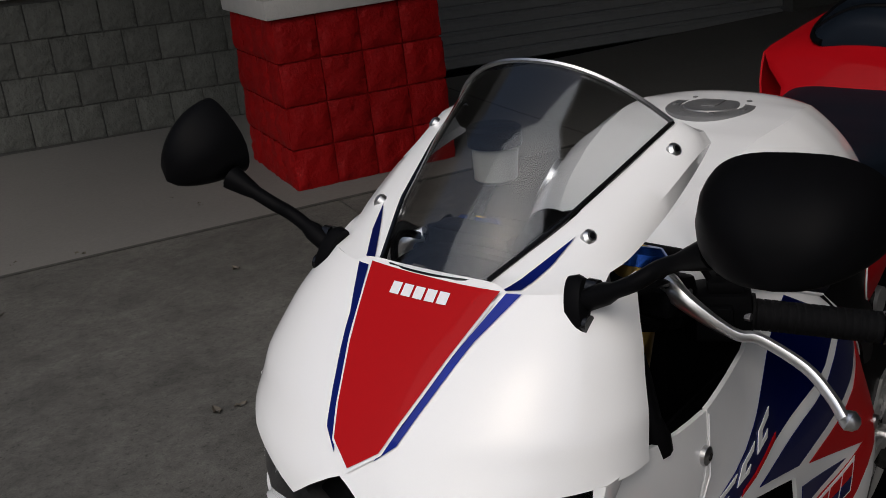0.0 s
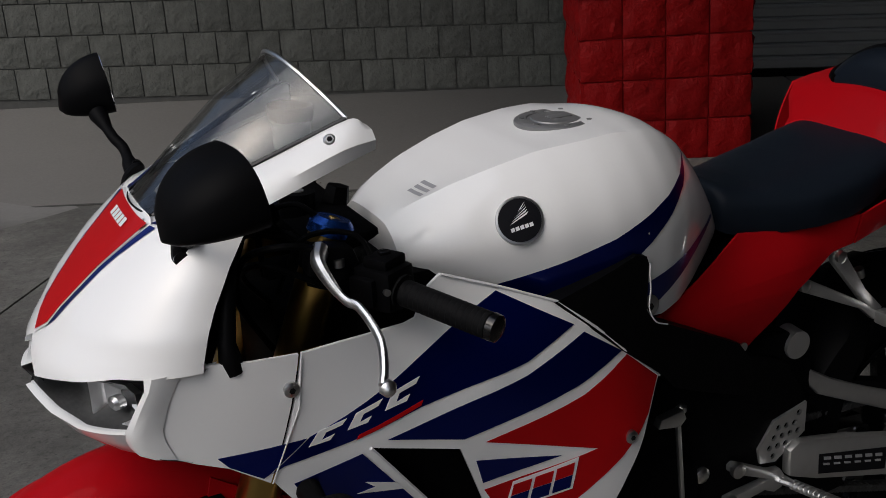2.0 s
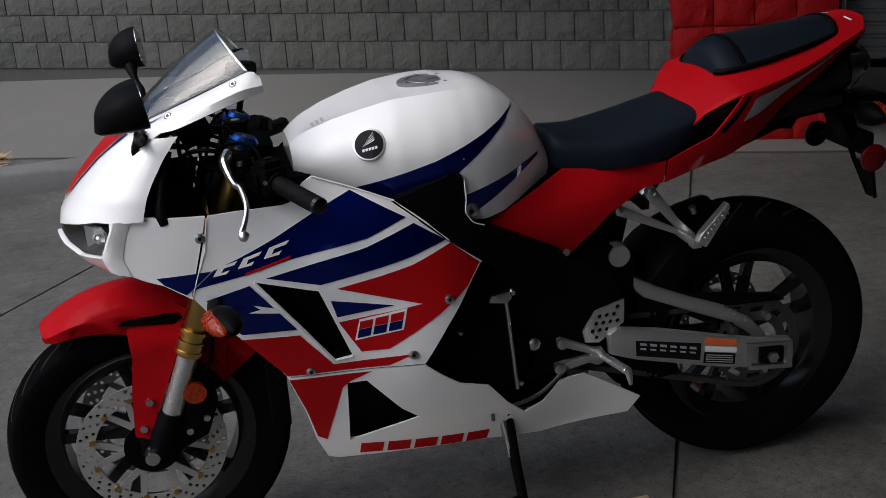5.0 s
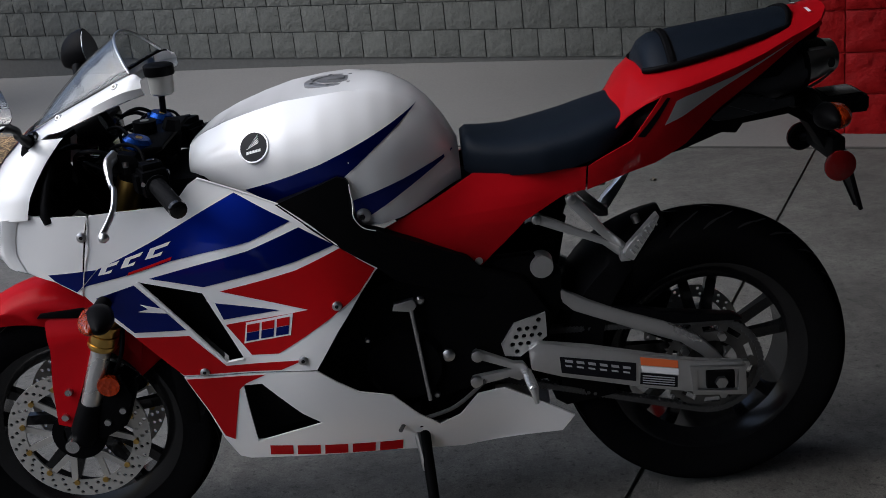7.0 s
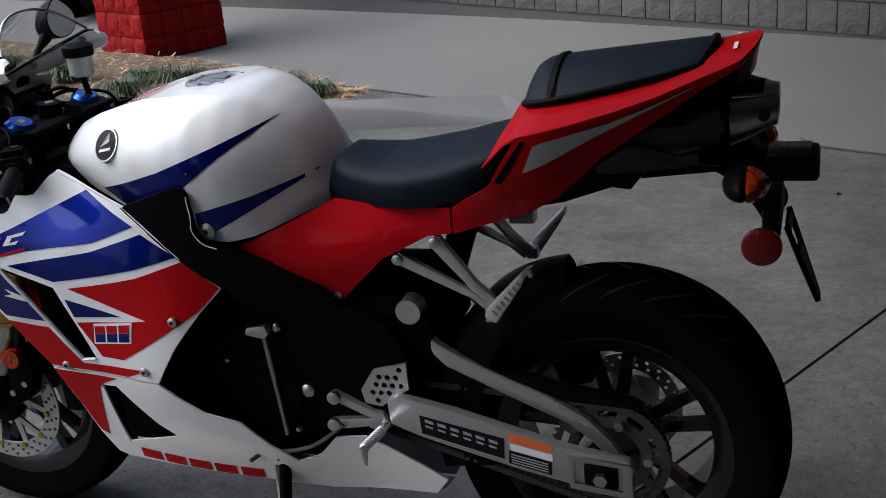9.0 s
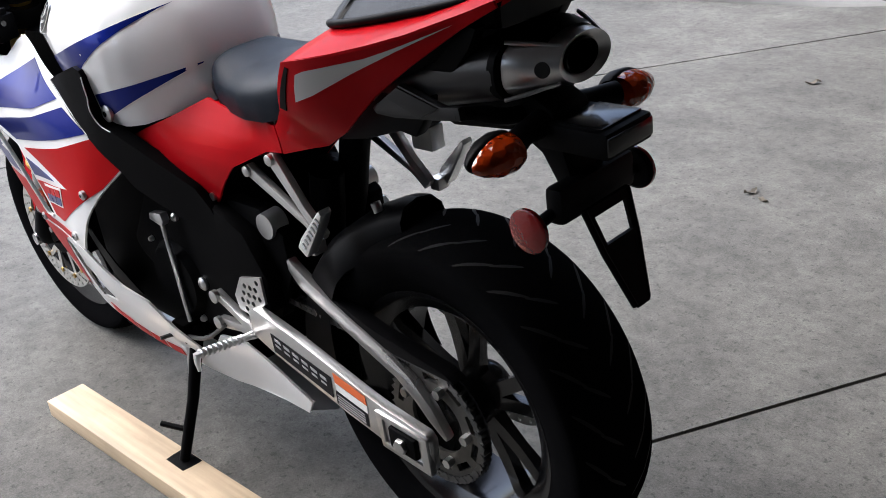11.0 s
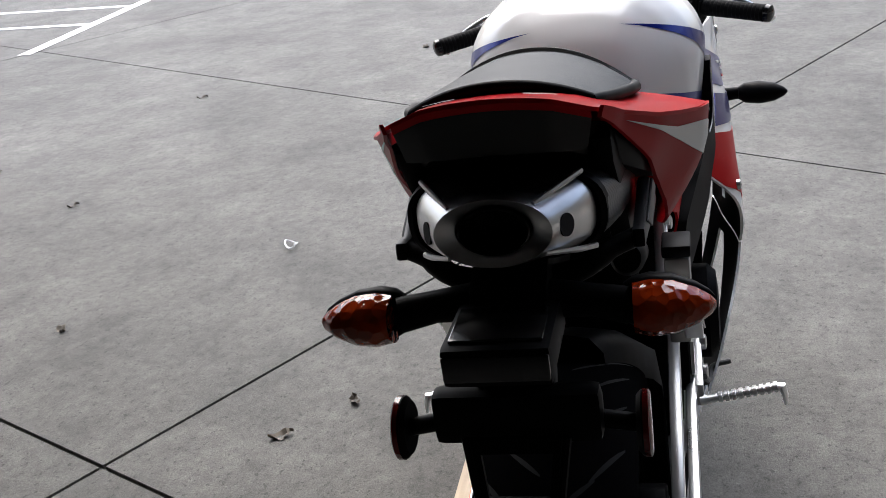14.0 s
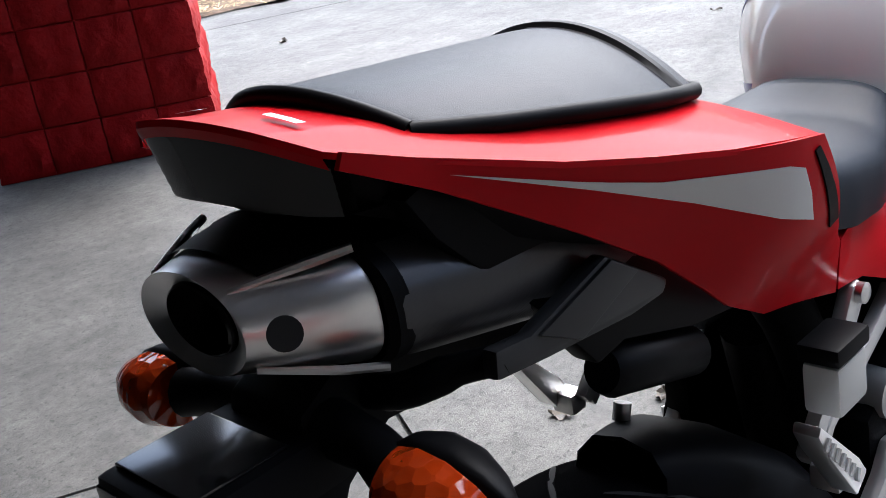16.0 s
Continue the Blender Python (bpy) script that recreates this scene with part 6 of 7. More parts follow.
        shield = part("heat_shield", plate([(.116, .921), (.056, .881), (.062, .872), (.098, .871), (.178, .877), (.225, .883), (.222, .902), (.190, .898)], s * .122, s * .136, bevel=.004), SATIN, ex, "satin black heat shield")
        part("shield_band", plate([(.114, .918), (.088, .901), (.150, .877), (.186, .896)], s * .134, s * .139, bevel=.002), SATIN, shield)
        part("muffler_arm", tube(curve_pts([V(.208, s * .132, .891), V(.224, s * .100, .884), V(.246, s * .065, .872), V(.250, s * .02, .866)], 4), [.010] * 5 + [.012] * 8, 10), PLASTIC, ex, "black lower muffler arm")
    pp = curve_pts([V(-.42, .05, .40), V(-.30, .06, .55), V(-.22, .05, .74), V(-.10, .0, .868)], 6)
    part("exhaust_pipe", tube(pp, .028, 16), CAST, ex)
    # plate carrier, lamp box, signals and reflectors
    carrier = part("plate_carrier", plate([(.12, .885), (.25, .880), (.285, .862), (.30, .80), (.318, .745), (.312, .728), (.300, .728), (.29, .75), (.26, .80), (.22, .825), (.10, .815), (.06, .83)], -.040, .040, bevel=.006), PLASTIC, bike, "black number plate carrier")
    part("lamp_box", a_box(.262, .380, -.052, .052, .812, .850, bevel=.008), PLASTIC, carrier, "black plate lamp box")
    part("lamp_box_lip", a_box(.300, .368, -.044, .044, .850, .8535, bevel=.0015), GLOSS, carrier)
    part("lamp_box_ridge", a_box(.350, .3815, -.050, .050, .818, .844, bevel=.003), GLOSS, carrier)
    part("plate_bracket", a_box(.295, .325, -.085, .085, .722, .775, bevel=.010), PLASTIC, carrier)
    flap = plate([(-.052, .735), (.052, .735), (.040, .672), (.014, .588), (-.014, .588), (-.040, .672)], 0, .006, [[(-.036, .722), (.036, .722), (.030, .682), (-.030, .682)]])
    for v in flap.verts:
        v.co = V(.330 + .36 * (.735 - v.co.z) + v.co.y, v.co.x, v.co.z)
    part("lower_flap", flap, PLASTIC, carrier, "black tapered flap with an open window")
    for s in (LEFT, RIGHT):
        part("flap_edge", tube([V(.333, s * .050, .735), V(.355, s * .039, .672), V(.384, s * .014, .590)], .005, 8), PLASTIC, carrier)
        rf = part("side_reflector", loft([ring_about(V(.298, s * y, .728), (0, 1, 0), r, 28) for y, r in ((.116, .026), (.121, .031), (.127, .031))]), PLASTIC, carrier, "round red reflector on a black mount")
        part("reflector_face", loft([ring_about(V(.298, s * y, .728), (0, 1, 0), r, 28) for y, r in ((.1225, .0318), (.128, .0318), (.1300, .029))]), REDLENS, rf)
        part("reflector_stem", tube([V(.305, s * .08, .738), V(.298, s * .118, .728)], .009, 10), PLASTIC, rf)
        sg = part("rear_signal", tube([V(.268, s * .03, .840), V(.268, s * .08, .836), V(.280, s * .116, .834)], [.020, .016, .018], 14), PLASTIC, bike, "black turn signal with an amber lens")
        prof = ((.112, .018, .019), (.121, .026, .024), (.138, .031, .027), (.160, .028, .025), (.181, .019, .017), (.194, .010, .009), (.199, .003, .003))
        part("signal_body", loft([[V(.272 + a * math.cos(t) * (1.0 if math.cos(t) < 0 else .42), s * y, .833 + b * math.sin(t)) for t in (2 * math.pi * i / 24 for i in range(24))] for y, a, b in prof]), PLASTIC, sg)
        part("signal_lens", loft([[V(.281 + a * (1.05 * math.cos(t)), s * y, .832 + b * .97 * math.sin(t)) for t in (-math.pi / 2 * 1.04 + math.pi * 1.04 * i / 16 for i in range(17))] for y, a, b in prof[1:]], True), AMBER, sg, "amber signal lens")
        part("signal_bulb", loft([ring_about(V(.282, s * y, .832), (0, 1, 0), r, 10) for y, r in ((.125, .008), (.14, .011), (.155, .004))]), STEEL, sg)


tail()


def seats():
    rows = [(-.478, .074, .866, .806), (-.470, .082, .874, .800), (-.44, .098, .868, .794), (-.38, .118, .862, .793), (-.32, .134, .868, .795), (-.26, .138, .878, .800), (-.21, .136, .890, .814), (-.170, .128, .898, .838), (-.140, .118, .902, .866), (-.122, .098, .902, .885)]
    def cushion(rows, n=10, drop=.45):
        rings = []
        for x, w, zt, zb in rows:
            half = []
            for k in range(n + 1):
                a = math.pi / 2 * (1 - k / n)
                half.append((w * math.cos(a) ** .62, zb + (zt - zb) * (drop + (1 - drop) * math.sin(a) ** .8)))
            half += [(w * 1.0, zb + (zt - zb) * drop * .5), (w * .97, zb)]
            rings.append([V(x, -y, z) for y, z in half] + [V(x, y, z) for y, z in reversed(half[1:])])
        return loft(rings)
    rows = [(x, *blend(rows, x)) for x in (-.478 + .356 * k / 30 for k in range(31))]
    part("rider_seat", cushion(rows), VINYL, bike, "black vinyl rider seat", 60)
    prow = [(-.104, .080, .965, .992), (-.096, .094, .967, 1.008), (-.078, .106, .971, 1.020), (-.04, .116, .978, 1.024), (0, .120, .985, 1.027), (.06, .119, .996, 1.031), (.12, .110, 1.006, 1.036), (.165, .099, 1.0145, 1.040), (.178, .093, 1.0165, 1.040)]
    prow = [(x, *blend(prow, x)) for x in (-.104 + .282 * k / 30 for k in range(31))]

    def section(x, w, ze, zc, n=12):
        back = .020 * max(0.0, (x - .05) / .13)
        row = [V(x + back * (1 - (i / n) ** 2), w * i / n, ze + (zc - ze) * (1 - abs(i / n) ** 2.1)) for i in range(-n, n + 1)]
        return row + [V(x, w * .985, ze - .008), V(x, w * .93, ze - .014), V(x, 0, ze - .012), V(x, -w * .93, ze - .014), V(x, -w * .985, ze - .008)]
    ps = part("pillion_seat", loft([[V(p.x, p.y * .96, prow[0][2] - .006) for p in section(*prow[0])]] + [section(*q) for q in prow] + [[V(p.x + .002, p.y * .99, p.z - .006 if i < 25 else p.z) for i, p in enumerate(section(*prow[-1]))]], False), VINYL, bike, "flat black vinyl pillion seat", 40)
    rim = [section(*q) for q in prow]
    for e in (0, 24):
        part("piping", tube([r[e] + V(0, 0, -.002) for r in rim], .0062, 10), PLASTIC, ps)
    part("piping", tube([p + V(0, 0, -.001) for p in rim[-1][:25]], .0062, 10), PLASTIC, ps)
    part("seat_strap", loft([[p + V(0, 0, .0005) for p in section(x, *blend(prow, x))[:25]] for x in (-.062, -.060)] + [[p + V(0, 0, .004) for p in section(x, *blend(prow, x))[:25]] for x in (-.058, -.050)] + [[p + V(0, 0, .0005) for p in section(x, *blend(prow, x))[:25]] for x in (-.046, -.044)], False, closed=False), PLASTIC, ps)

seats()


def frame_and_engine():
    for s in (LEFT, RIGHT):
        cover = [(-.85, .815), (-.80, .832), (-.725, .856), (-.708, .850), (-.703, .838), (-.706, .771), (-.690, .747), (-.663, .735), (-.58, .690), (-.492, .641), (-.462, .604), (-.440, .560), (-.475, .545), (-.560, .585), (-.640, .625), (-.672, .660), (-.748, .722)]
        w = lambda x, z: blend([(-.85, .205), (-.78, .213), (-.71, .210), (-.66, .198), (-.60, .184), (-.48, .153), (-.40, .142)], x)[0]
        cv = part("frame_spar", panel([(x, z + .007) for x, z in cover], (), w, s, .028, .03), PLASTIC, bike, "black frame spar cover")
        part("spar_trim", tube(curve_pts([V(x, s * (w(x, z) + .002), z + .006) for x, z in ((-.7025, .840), (-.7020, .820), (-.7005, .800), (-.7025, .774), (-.688, .749), (-.664, .737))], 4), .0012, 6), DECAL_WHITE, cv)
        part("gap_cover", plate([(-.92, .800), (-.80, .822), (-.725, .842), (-.712, .780), (-.700, .752), (-.78, .715), (-.92, .735)], s * .150, s * .184, bevel=.004), PLASTIC, cv)
        c = V(-.687, s * .182, .771)
        sc = part("screw", tube([c, c + V(0, s * .006, 0), c + V(0, s * .009, 0)], [.017, .017, .012], 20), ALLOY, cv, "bright flanged screw")
        part("screw_socket", tube([c + V(0, s * .0085, 0), c + V(0, s * .0098, 0)], .006, 6), GLOSS, sc)
        part("side_cover", plate([(-.80, .47), (-.70, .60), (-.60, .63), (-.48, .62), (-.38, .58), (-.33, .50), (-.34, .43), (-.44, .37), (-.58, .33), (-.68, .38), (-.78, .44)], s * .10, s * .150, bevel=.012), CAST, bike, "black engine side casting")
        for x, z, r in ((-.552, .433, .014), (-.597, .565, .009), (-.715, .490, .006), (-.655, .455, .006), (-.63, .37, .006), (-.70, .425, .005), (-.585, .345, .007)):
            part("engine_bolt", tube([V(x, s * .148, z), V(x, s * .156, z), V(x, s * .160, z)], [r, r, r * .6], 12), STEEL, bike)
        part("swingarm_pivot", tube([V(-.340, s * .09, .592), V(-.340, s * .124, .592)], [.026, .024], 24), ALLOY, bike, "round bright pivot cap")
        part("pivot_plate", plate([(-.46, .62), (-.36, .62), (-.30, .58), (-.30, .50), (-.36, .40), (-.42, .38), (-.47, .44)], s * .085, s * .118, bevel=.008), CAST, bike, "black pivot plate")
        part("clutch_cover", loft([ring_about(V(-.64, s * (y + (.032 if s > 0 else 0)), .42), (0, 1, 0), r, 28) for y, r in ((.10, .085), (.150, .085), (.165, .072), (.168, .04))]), CAST, bike, "round black engine cover")
        # rider footrest: forked bracket, heel plate and peg
        br = part("footrest", plate([(-.502, .436), (-.494, .441), (-.484, .437), (-.418, .404), (-.398, .402), (-.388, .386), (-.392, .368), (-.410, .362), (-.430, .372), (-.490, .361), (-.508, .364), (-.508, .379), (-.490, .382), (-.432, .388), (-.424, .391), (-.490, .420), (-.502, .426)], s * .150, s * .166, bevel=.003), ALLOY, bike, "bare alloy footrest bracket with a folding peg")
        for x, z in ((-.492, .431), (-.499, .372)):
            part("bolt", tube([V(x, s * .164, z), V(x, s * .173, z), V(x, s * .175, z)], [.013, .013, .008], 14), STEEL, br)
        heel = [(-.440, .444), (-.410, .488), (-.343, .505), (-.343, .452), (-.402, .412), (-.434, .417)]
        hl = []
        for i in range(-4, 5):
            for j in range(-4, 5):
                x, z = -.391 + .0165 * i + .008 * (j % 2), .457 + .0165 * j
                ends = list(zip(heel, heel[1:] + heel[:1]))
                gap = min(((bx - ax) * (z - az) - (bz - az) * (x - ax)) / -math.hypot(bx - ax, bz - az) for (ax, az), (bx, bz) in ends)
                if gap > .010:
                    hl.append([(x + .0055 * math.cos(q), z + .0055 * math.sin(q)) for q in (math.pi / 4 * e for e in range(8))])
        part("heel_plate", plate(heel, s * .150, s * .155, hl), ALLOY, br, "perforated alloy heel plate")
        p0, p1 = V(-.392, s * .160, .378), V(-.388, s * .285, .402)
        pts, rad = [p0], [.011]
        for k in range(9):
            for f, r in ((.0, .0080), (.10, .0110), (.60, .0110), (.70, .0080)):
                pts.append(p0.lerp(p1, .22 + .76 * (k + f) / 9))
                rad.append(r)
        pegb = tube(pts + [p1, p1 + V(.002, s * .004, -.014), p1 + V(.004, s * .005, -.030)], rad + [.009, .007, .004], 10, squash=.75)
        part("peg", pegb, CHROME, br, "ribbed bright foot peg")
        # pillion footrest: V bracket and folding peg
        vb = part("pillion_footrest", plate([(-.351, .708), (-.340, .713), (-.331, .706), (-.207, .637), (-.172, .613), (-.182, .599), (-.212, .626), (-.346, .689), (-.355, .697)], s * .116, s * .130, bevel=.003), ALLOY, bike, "bare alloy pillion footrest bracket")
        part("bracket_arm", plate([(-.282, .734), (-.274, .744), (-.262, .742), (-.204, .660), (-.163, .619), (-.172, .607), (-.211, .641), (-.280, .722)], s * .114, s * .1285, bevel=.003), ALLOY, vb)
        for x, z in ((-.271, .733), (-.344, .700)):
            part("bolt", tube([V(x, s * .127, z), V(x, s * .135, z), V(x, s * .137, z)], [.010, .010, .006], 14), STEEL, vb)
        part("peg_hinge", a_box(-.182, -.158, min(s * .128, s * .156), max(s * .128, s * .156), .594, .618, bevel=.005), ALLOY, vb)
        pb = plate([(-.178, .614), (-.168, .632), (-.107, .694), (-.102, .686), (-.114, .664), (-.158, .600)], s * .148, s * .172, bevel=.003)
        part("peg", pb, CHROME, vb, "folded bright pillion peg")
        for k in range(7):
            q = V(-.160, s * .173, .622).lerp(V(-.113, s * .173, .676), k / 6)
            part("peg_tooth", tube([q + V(-.003, 0, .003), q + V(.005, 0, -.005)], .0022, 6), ALLOY, vb)
    eng = bmesh.new()
    box(eng, -1.02, -.46, -.13, .13, .26, .62, bevel=.03)
    part("engine", eng, CAST, bike, "black four-cylinder engine block")
    part("airbox", a_box(-1.20, -.98, -.095, .095, .62, .86, bevel=.02), PLASTIC, bike, "black airbox")
    part("radiator", a_box(-1.13, -1.09, -.16, .16, .34, .66, bevel=.006), CAST, bike, "dark radiator")
    part("head_stock", a_box(-1.10, -.90, -.13, .13, .72, .88, bevel=.02), CAST, bike, "black head stock")
    part("seat_rail", plate([(-.60, .76), (-.30, .775), (.02, .90), (.05, .88), (-.10, .79), (-.28, .735), (-.45, .68), (-.60, .70)], -.10, .10, bevel=.008), PLASTIC, bike, "black seat rail")
    # shock and linkage space behind the engine
    part("shock", tube([V(-.36, .0, .40), V(-.30, .0, .66)], .032, 14), CAST, bike)
    # gear linkage on the left
    ln = part("gear_rod", tube([V(-.617, -.172, .555), V(-.600, -.176, .345)], .0045, 8), STEEL, bike, "slim bright gear linkage rod")
    part("rod_joint", plate([(-.655, .558), (-.650, .572), (-.610, .578), (-.604, .562), (-.615, .550)], -.176, -.160, bevel=.002), STEEL, ln)
    part("gear_pedal", tube(curve_pts([V(-.480, -.168, .372), V(-.545, -.175, .325), V(-.600, -.178, .308), V(-.655, -.182, .300), V(-.668, -.215, .302)], 4), .0045, 8), CHAIN, ln, "dark steel gear pedal")
    part("brake_pedal", tube(curve_pts([V(-.480, .168, .372), V(-.545, .175, .330), V(-.640, .182, .305), V(-.655, .215, .307)], 4), .005, 8), CHAIN, bike, "dark steel brake pedal")
    # hose box behind the right footrest
    part("fluid_pot", a_box(-.212, -.160, .128, .162, .668, .715, bevel=.006), RESERVOIR, bike, "milky rear brake fluid pot")
    part("canister", tube([V(.056, .100, .806), V(.048, .100, .803), V(-.05, .096, .772), V(-.056, .096, .770)], [.016, .020, .020, .016], 20), PLASTIC, bike, "black cylindrical canister under the tail")
    part("pot_cap", a_box(-.215, -.157, .126, .164, .717, .734, bevel=.004), PLASTIC, bike)
    part("stand_switch", a_box(-.665, -.62, -.185, -.13, .285, .33, bevel=.006), CAST, bike)
    st = part("side_stand", tube([V(-.625, -.150, .315), V(-.618, -.205, .17), V(-.612, -.262, .052)], [.014, .012, .011], 12), CAST, bike, "black side stand")
    ft = a_box(-.650, -.580, -.290, -.240, .043, .052, bevel=.003)
    part("stand_foot", ft, CAST, st)
    part("stand_tang", tube([V(-.616, -.235, .11), V(-.672, -.262, .118)], .006, 8), CAST, st)
    part("stand_spring", tube([V(-.640, -.165, .30), V(-.626, -.195, .19)], .008, 8), STEEL, st)


frame_and_engine()


# ---- cockpit ----
def cockpit():
    clamp = part("top_clamp", plate([(-1.150, .925), (-1.085, .930), (-1.06, .940), (-1.06, .950), (-1.09, .950), (-1.150, .945)], -.135, .135, bevel=.008), CAST, bike, "black top clamp")
    part("stem_nut", tube([V(-1.070, 0, .950), V(-1.064, 0, .972)], [.020, .016], 6), CAST, clamp, "dark steering stem nut")
    lock = part("ignition", tube([V(-1.125, 0, .94), V(-1.122, 0, .975)], .024, 18), PLASTIC, clamp, "black ignition lock")
    part("key_slot", tube([V(-1.122, 0, .9745), V(-1.1219, 0, .9765)], .009, 14), ALLOY, lock)
    dash = part("instrument_panel", a_box(-1.228, -1.188, -.020, .088, .940, 1.000, bevel=.010), PLASTIC, bike, "black instrument panel with a round rev counter")
    part("display", a_box(-1.189, -1.186, -.006, .078, .950, .990, bevel=.001), GLOSS, dash, "dark display face")
    c, ax = V(-1.205, -.056, .985), V(1, 0, .45).normalized()
    dl = part("rev_counter", loft([ring_about(c + ax * h, ax, rr, 32) for h, rr in ((-.034, .022), (-.030, .031), (-.010, .036), (.022, .037), (.026, .035), (.026, .032), (.018, .031))]), PLASTIC, dash, "black round rev counter housing")
    part("dial_face", tube([c + ax * .017, c + ax * .019], .031, 28), GLOSS, dl, "dark dial face")
    part("stay_bracket", tube(curve_pts([V(-1.31, .10, .96), V(-1.25, .06, .985), V(-1.25, -.06, .985), V(-1.31, -.10, .96)], 4), .007, 8), CAST, dash)
    for s in (LEFT, RIGHT):
        part("wire_loom", tube(curve_pts([V(-1.22, s * .03, .94), V(-1.27, s * .075, .955), V(-1.30, s * .11, .92), V(-1.28, s * .12, .86)], 5), .006, 8), PLASTIC, dash)
    part("inner_cowl", loft([[V(x, y * k, z) for y in (-.205, -.14, 0, .14, .205)] for x, z, k in ((-1.285, .975, .60), (-1.335, .93, .80), (-1.36, .86, .95), (-1.33, .78, .92))], False, closed=False), PLASTIC, bike, "black inner cowl")
    for s in (LEFT, RIGHT):
        part("inner_panel", panel([(-1.33, .86), (-1.25, .80), (-1.02, .80), (-.95, .70), (-1.05, .62), (-1.22, .68), (-1.34, .78)], (), lambda x, z: .165, s, .004, .06), PLASTIC, bike, "black inner fairing panel")
        a, b = V(-1.118, s * .107, .905), V(-1.002, s * .330, .874)
        bar = part("handlebar", tube([a, a.lerp(b, .25), b], [.016, .0115, .0115], 14), CAST, bike, "black clip-on handlebar")
        cl = tube([V(-1.125, s * .107, .885), V(-1.116, s * .107, .925)], .040, 20)
        part("bar_clamp", cl, CAST, bar)
        pts, rad = [a.lerp(b, .443), a.lerp(b, .446), a.lerp(b, .463), a.lerp(b, .466)], [.019, .022, .022, .0160]
        for k in range(16):
            for f, r in ((.04, .0161), (.14, .0168), (.80, .0168), (.92, .0161)):
                pts.append(a.lerp(b, .468 + .492 * (k + f) / 16))
                rad.append(r)
        gp = tube(pts, rad, 14)
        part("grip", gp, GRIP, bar, "ribbed black rubber grip")
        part("bar_end", tube([a.lerp(b, .965), a.lerp(b, 1.0), a.lerp(b, 1.015)], [.0175, .0165, .010], 14), GLOSS, bar, "black bar end weight")
        d = (b - a).normalized()
        c = a.lerp(b, .34)
        sw = bmesh.new()
        box(sw, -.030, .030, -.026, .026, -.026, .028, bevel=.010)
        box(sw, -.016, .022, -.020, .020, .026, .040, bevel=.005)
        box(sw, -.028, .010, -.034, -.020, -.018, .018, bevel=.005)
        sw.transform(Matrix.Translation(c) @ Matrix.Rotation(math.atan2(d.y, d.x), 4, "Z"))
        sg = part("switch_gear", sw, PLASTIC, bar, "black switch housing")
        part("switch_knob", tube([c + V(.018, 0, .012), c + V(.034, 0, .014)], .006, 8), GLOSS, sg)
        part("switch_button", a_box(c.x - .004, c.x + .010, c.y - .006, c.y + .006, c.z + .039, c.z + .044, bevel=.002), GLOSS, sg)
        part("switch_screw", tube([c + V(-.010, s * .030, .004), c + V(-.010, s * .036, .004)], .0045, 8), STEEL, sg)
        part("perch_cap", tube([a.lerp(b, .20) + V(-.030, s * .004, .010), a.lerp(b, .20) + V(-.030, s * .004, .030)], [.017, .014], 14), PLASTIC, bar)
        part("pivot_bolt", tube([a.lerp(b, .22) + V(-.036, s * .010, .026), a.lerp(b, .22) + V(-.036, s * .010, .036)], .0075, 10), STEEL, bar)
        part("cable_guide", tube(curve_pts([a.lerp(b, .10) + V(-.03, 0, .02), a.lerp(b, .02) + V(-.05, -s * .02, .045), V(-1.20, s * .045, .945)], 5), .006, 8), PLASTIC, bar)
        part("perch_block", plate([(-1.168, .918), (-1.164, .944), (-1.140, .952), (-1.108, .944), (-1.100, .920), (-1.126, .908)], s * .135, s * .168, bevel=.006), PLASTIC, bar)
        part("connector", a_box(-1.205, -1.178, s * .105 - .012, s * .105 + .012, .905, .928, bevel=.004), PLASTIC, bar)
        part("cable", tube(curve_pts([V(-1.130, s * .150, .935), V(-1.185, s * .165, .962), V(-1.235, s * .130, .945), V(-1.240, s * .10, .88), V(-1.20, s * .085, .80)], 6), .0045, 8), PLASTIC, bar)
        part("cable", tube(curve_pts([V(-1.110, s * .125, .945), V(-1.150, s * .085, .985), V(-1.195, s * .070, .965), V(-1.20, s * .085, .90)], 6), .004, 8), PLASTIC, bar)
        part("perch", tube([a.lerp(b, .18), a.lerp(b, .18) + V(-.040, s * .005, .006)], [.020, .014], 12), CAST, bar, "black lever perch")
        lev = curve_pts([V(x, s * y, z) for x, y, z in ((-1.148, .158, .946), (-1.158, .180, .938), (-1.153, .208, .919), (-1.145, .230, .906), (-1.136, .248, .902), (-1.131, .290, .880), (-1.139, .318, .860), (-1.148, .334, .846))], 5)
        rad = [.0115 - .0062 * min(1, k / 13) for k in range(len(lev))]
        lv = part("lever", tube(lev, rad, 10, squash=1.25), CHROME, bar, "polished alloy lever")
        e = lev[-1]
        part("lever_ball", loft([ring_about(e + V(.004, s * .004, -.003) + V(.0, s * 1, -.4).normalized() * h, (0, s, -.4), r, 14) for h, r in ((-.010, .003), (-.007, .0075), (0, .0105), (.007, .0075), (.010, .003))]), CHROME, lv)
        cb = curve_pts([V(-1.155, s * .150, .905), V(-1.215, s * .135, .935), V(-1.225, s * .08, .90), V(-1.16, s * .06, .82)], 6)
        part("cable", tube(cb, .004, 8), PLASTIC, bar)
        cb = curve_pts([V(-1.085, s * .19, .90), V(-1.10, s * .16, .955), V(-1.16, s * .13, .955), V(-1.19, s * .10, .88)], 6)
        part("cable", tube(cb, .0035, 8), PLASTIC, bar)
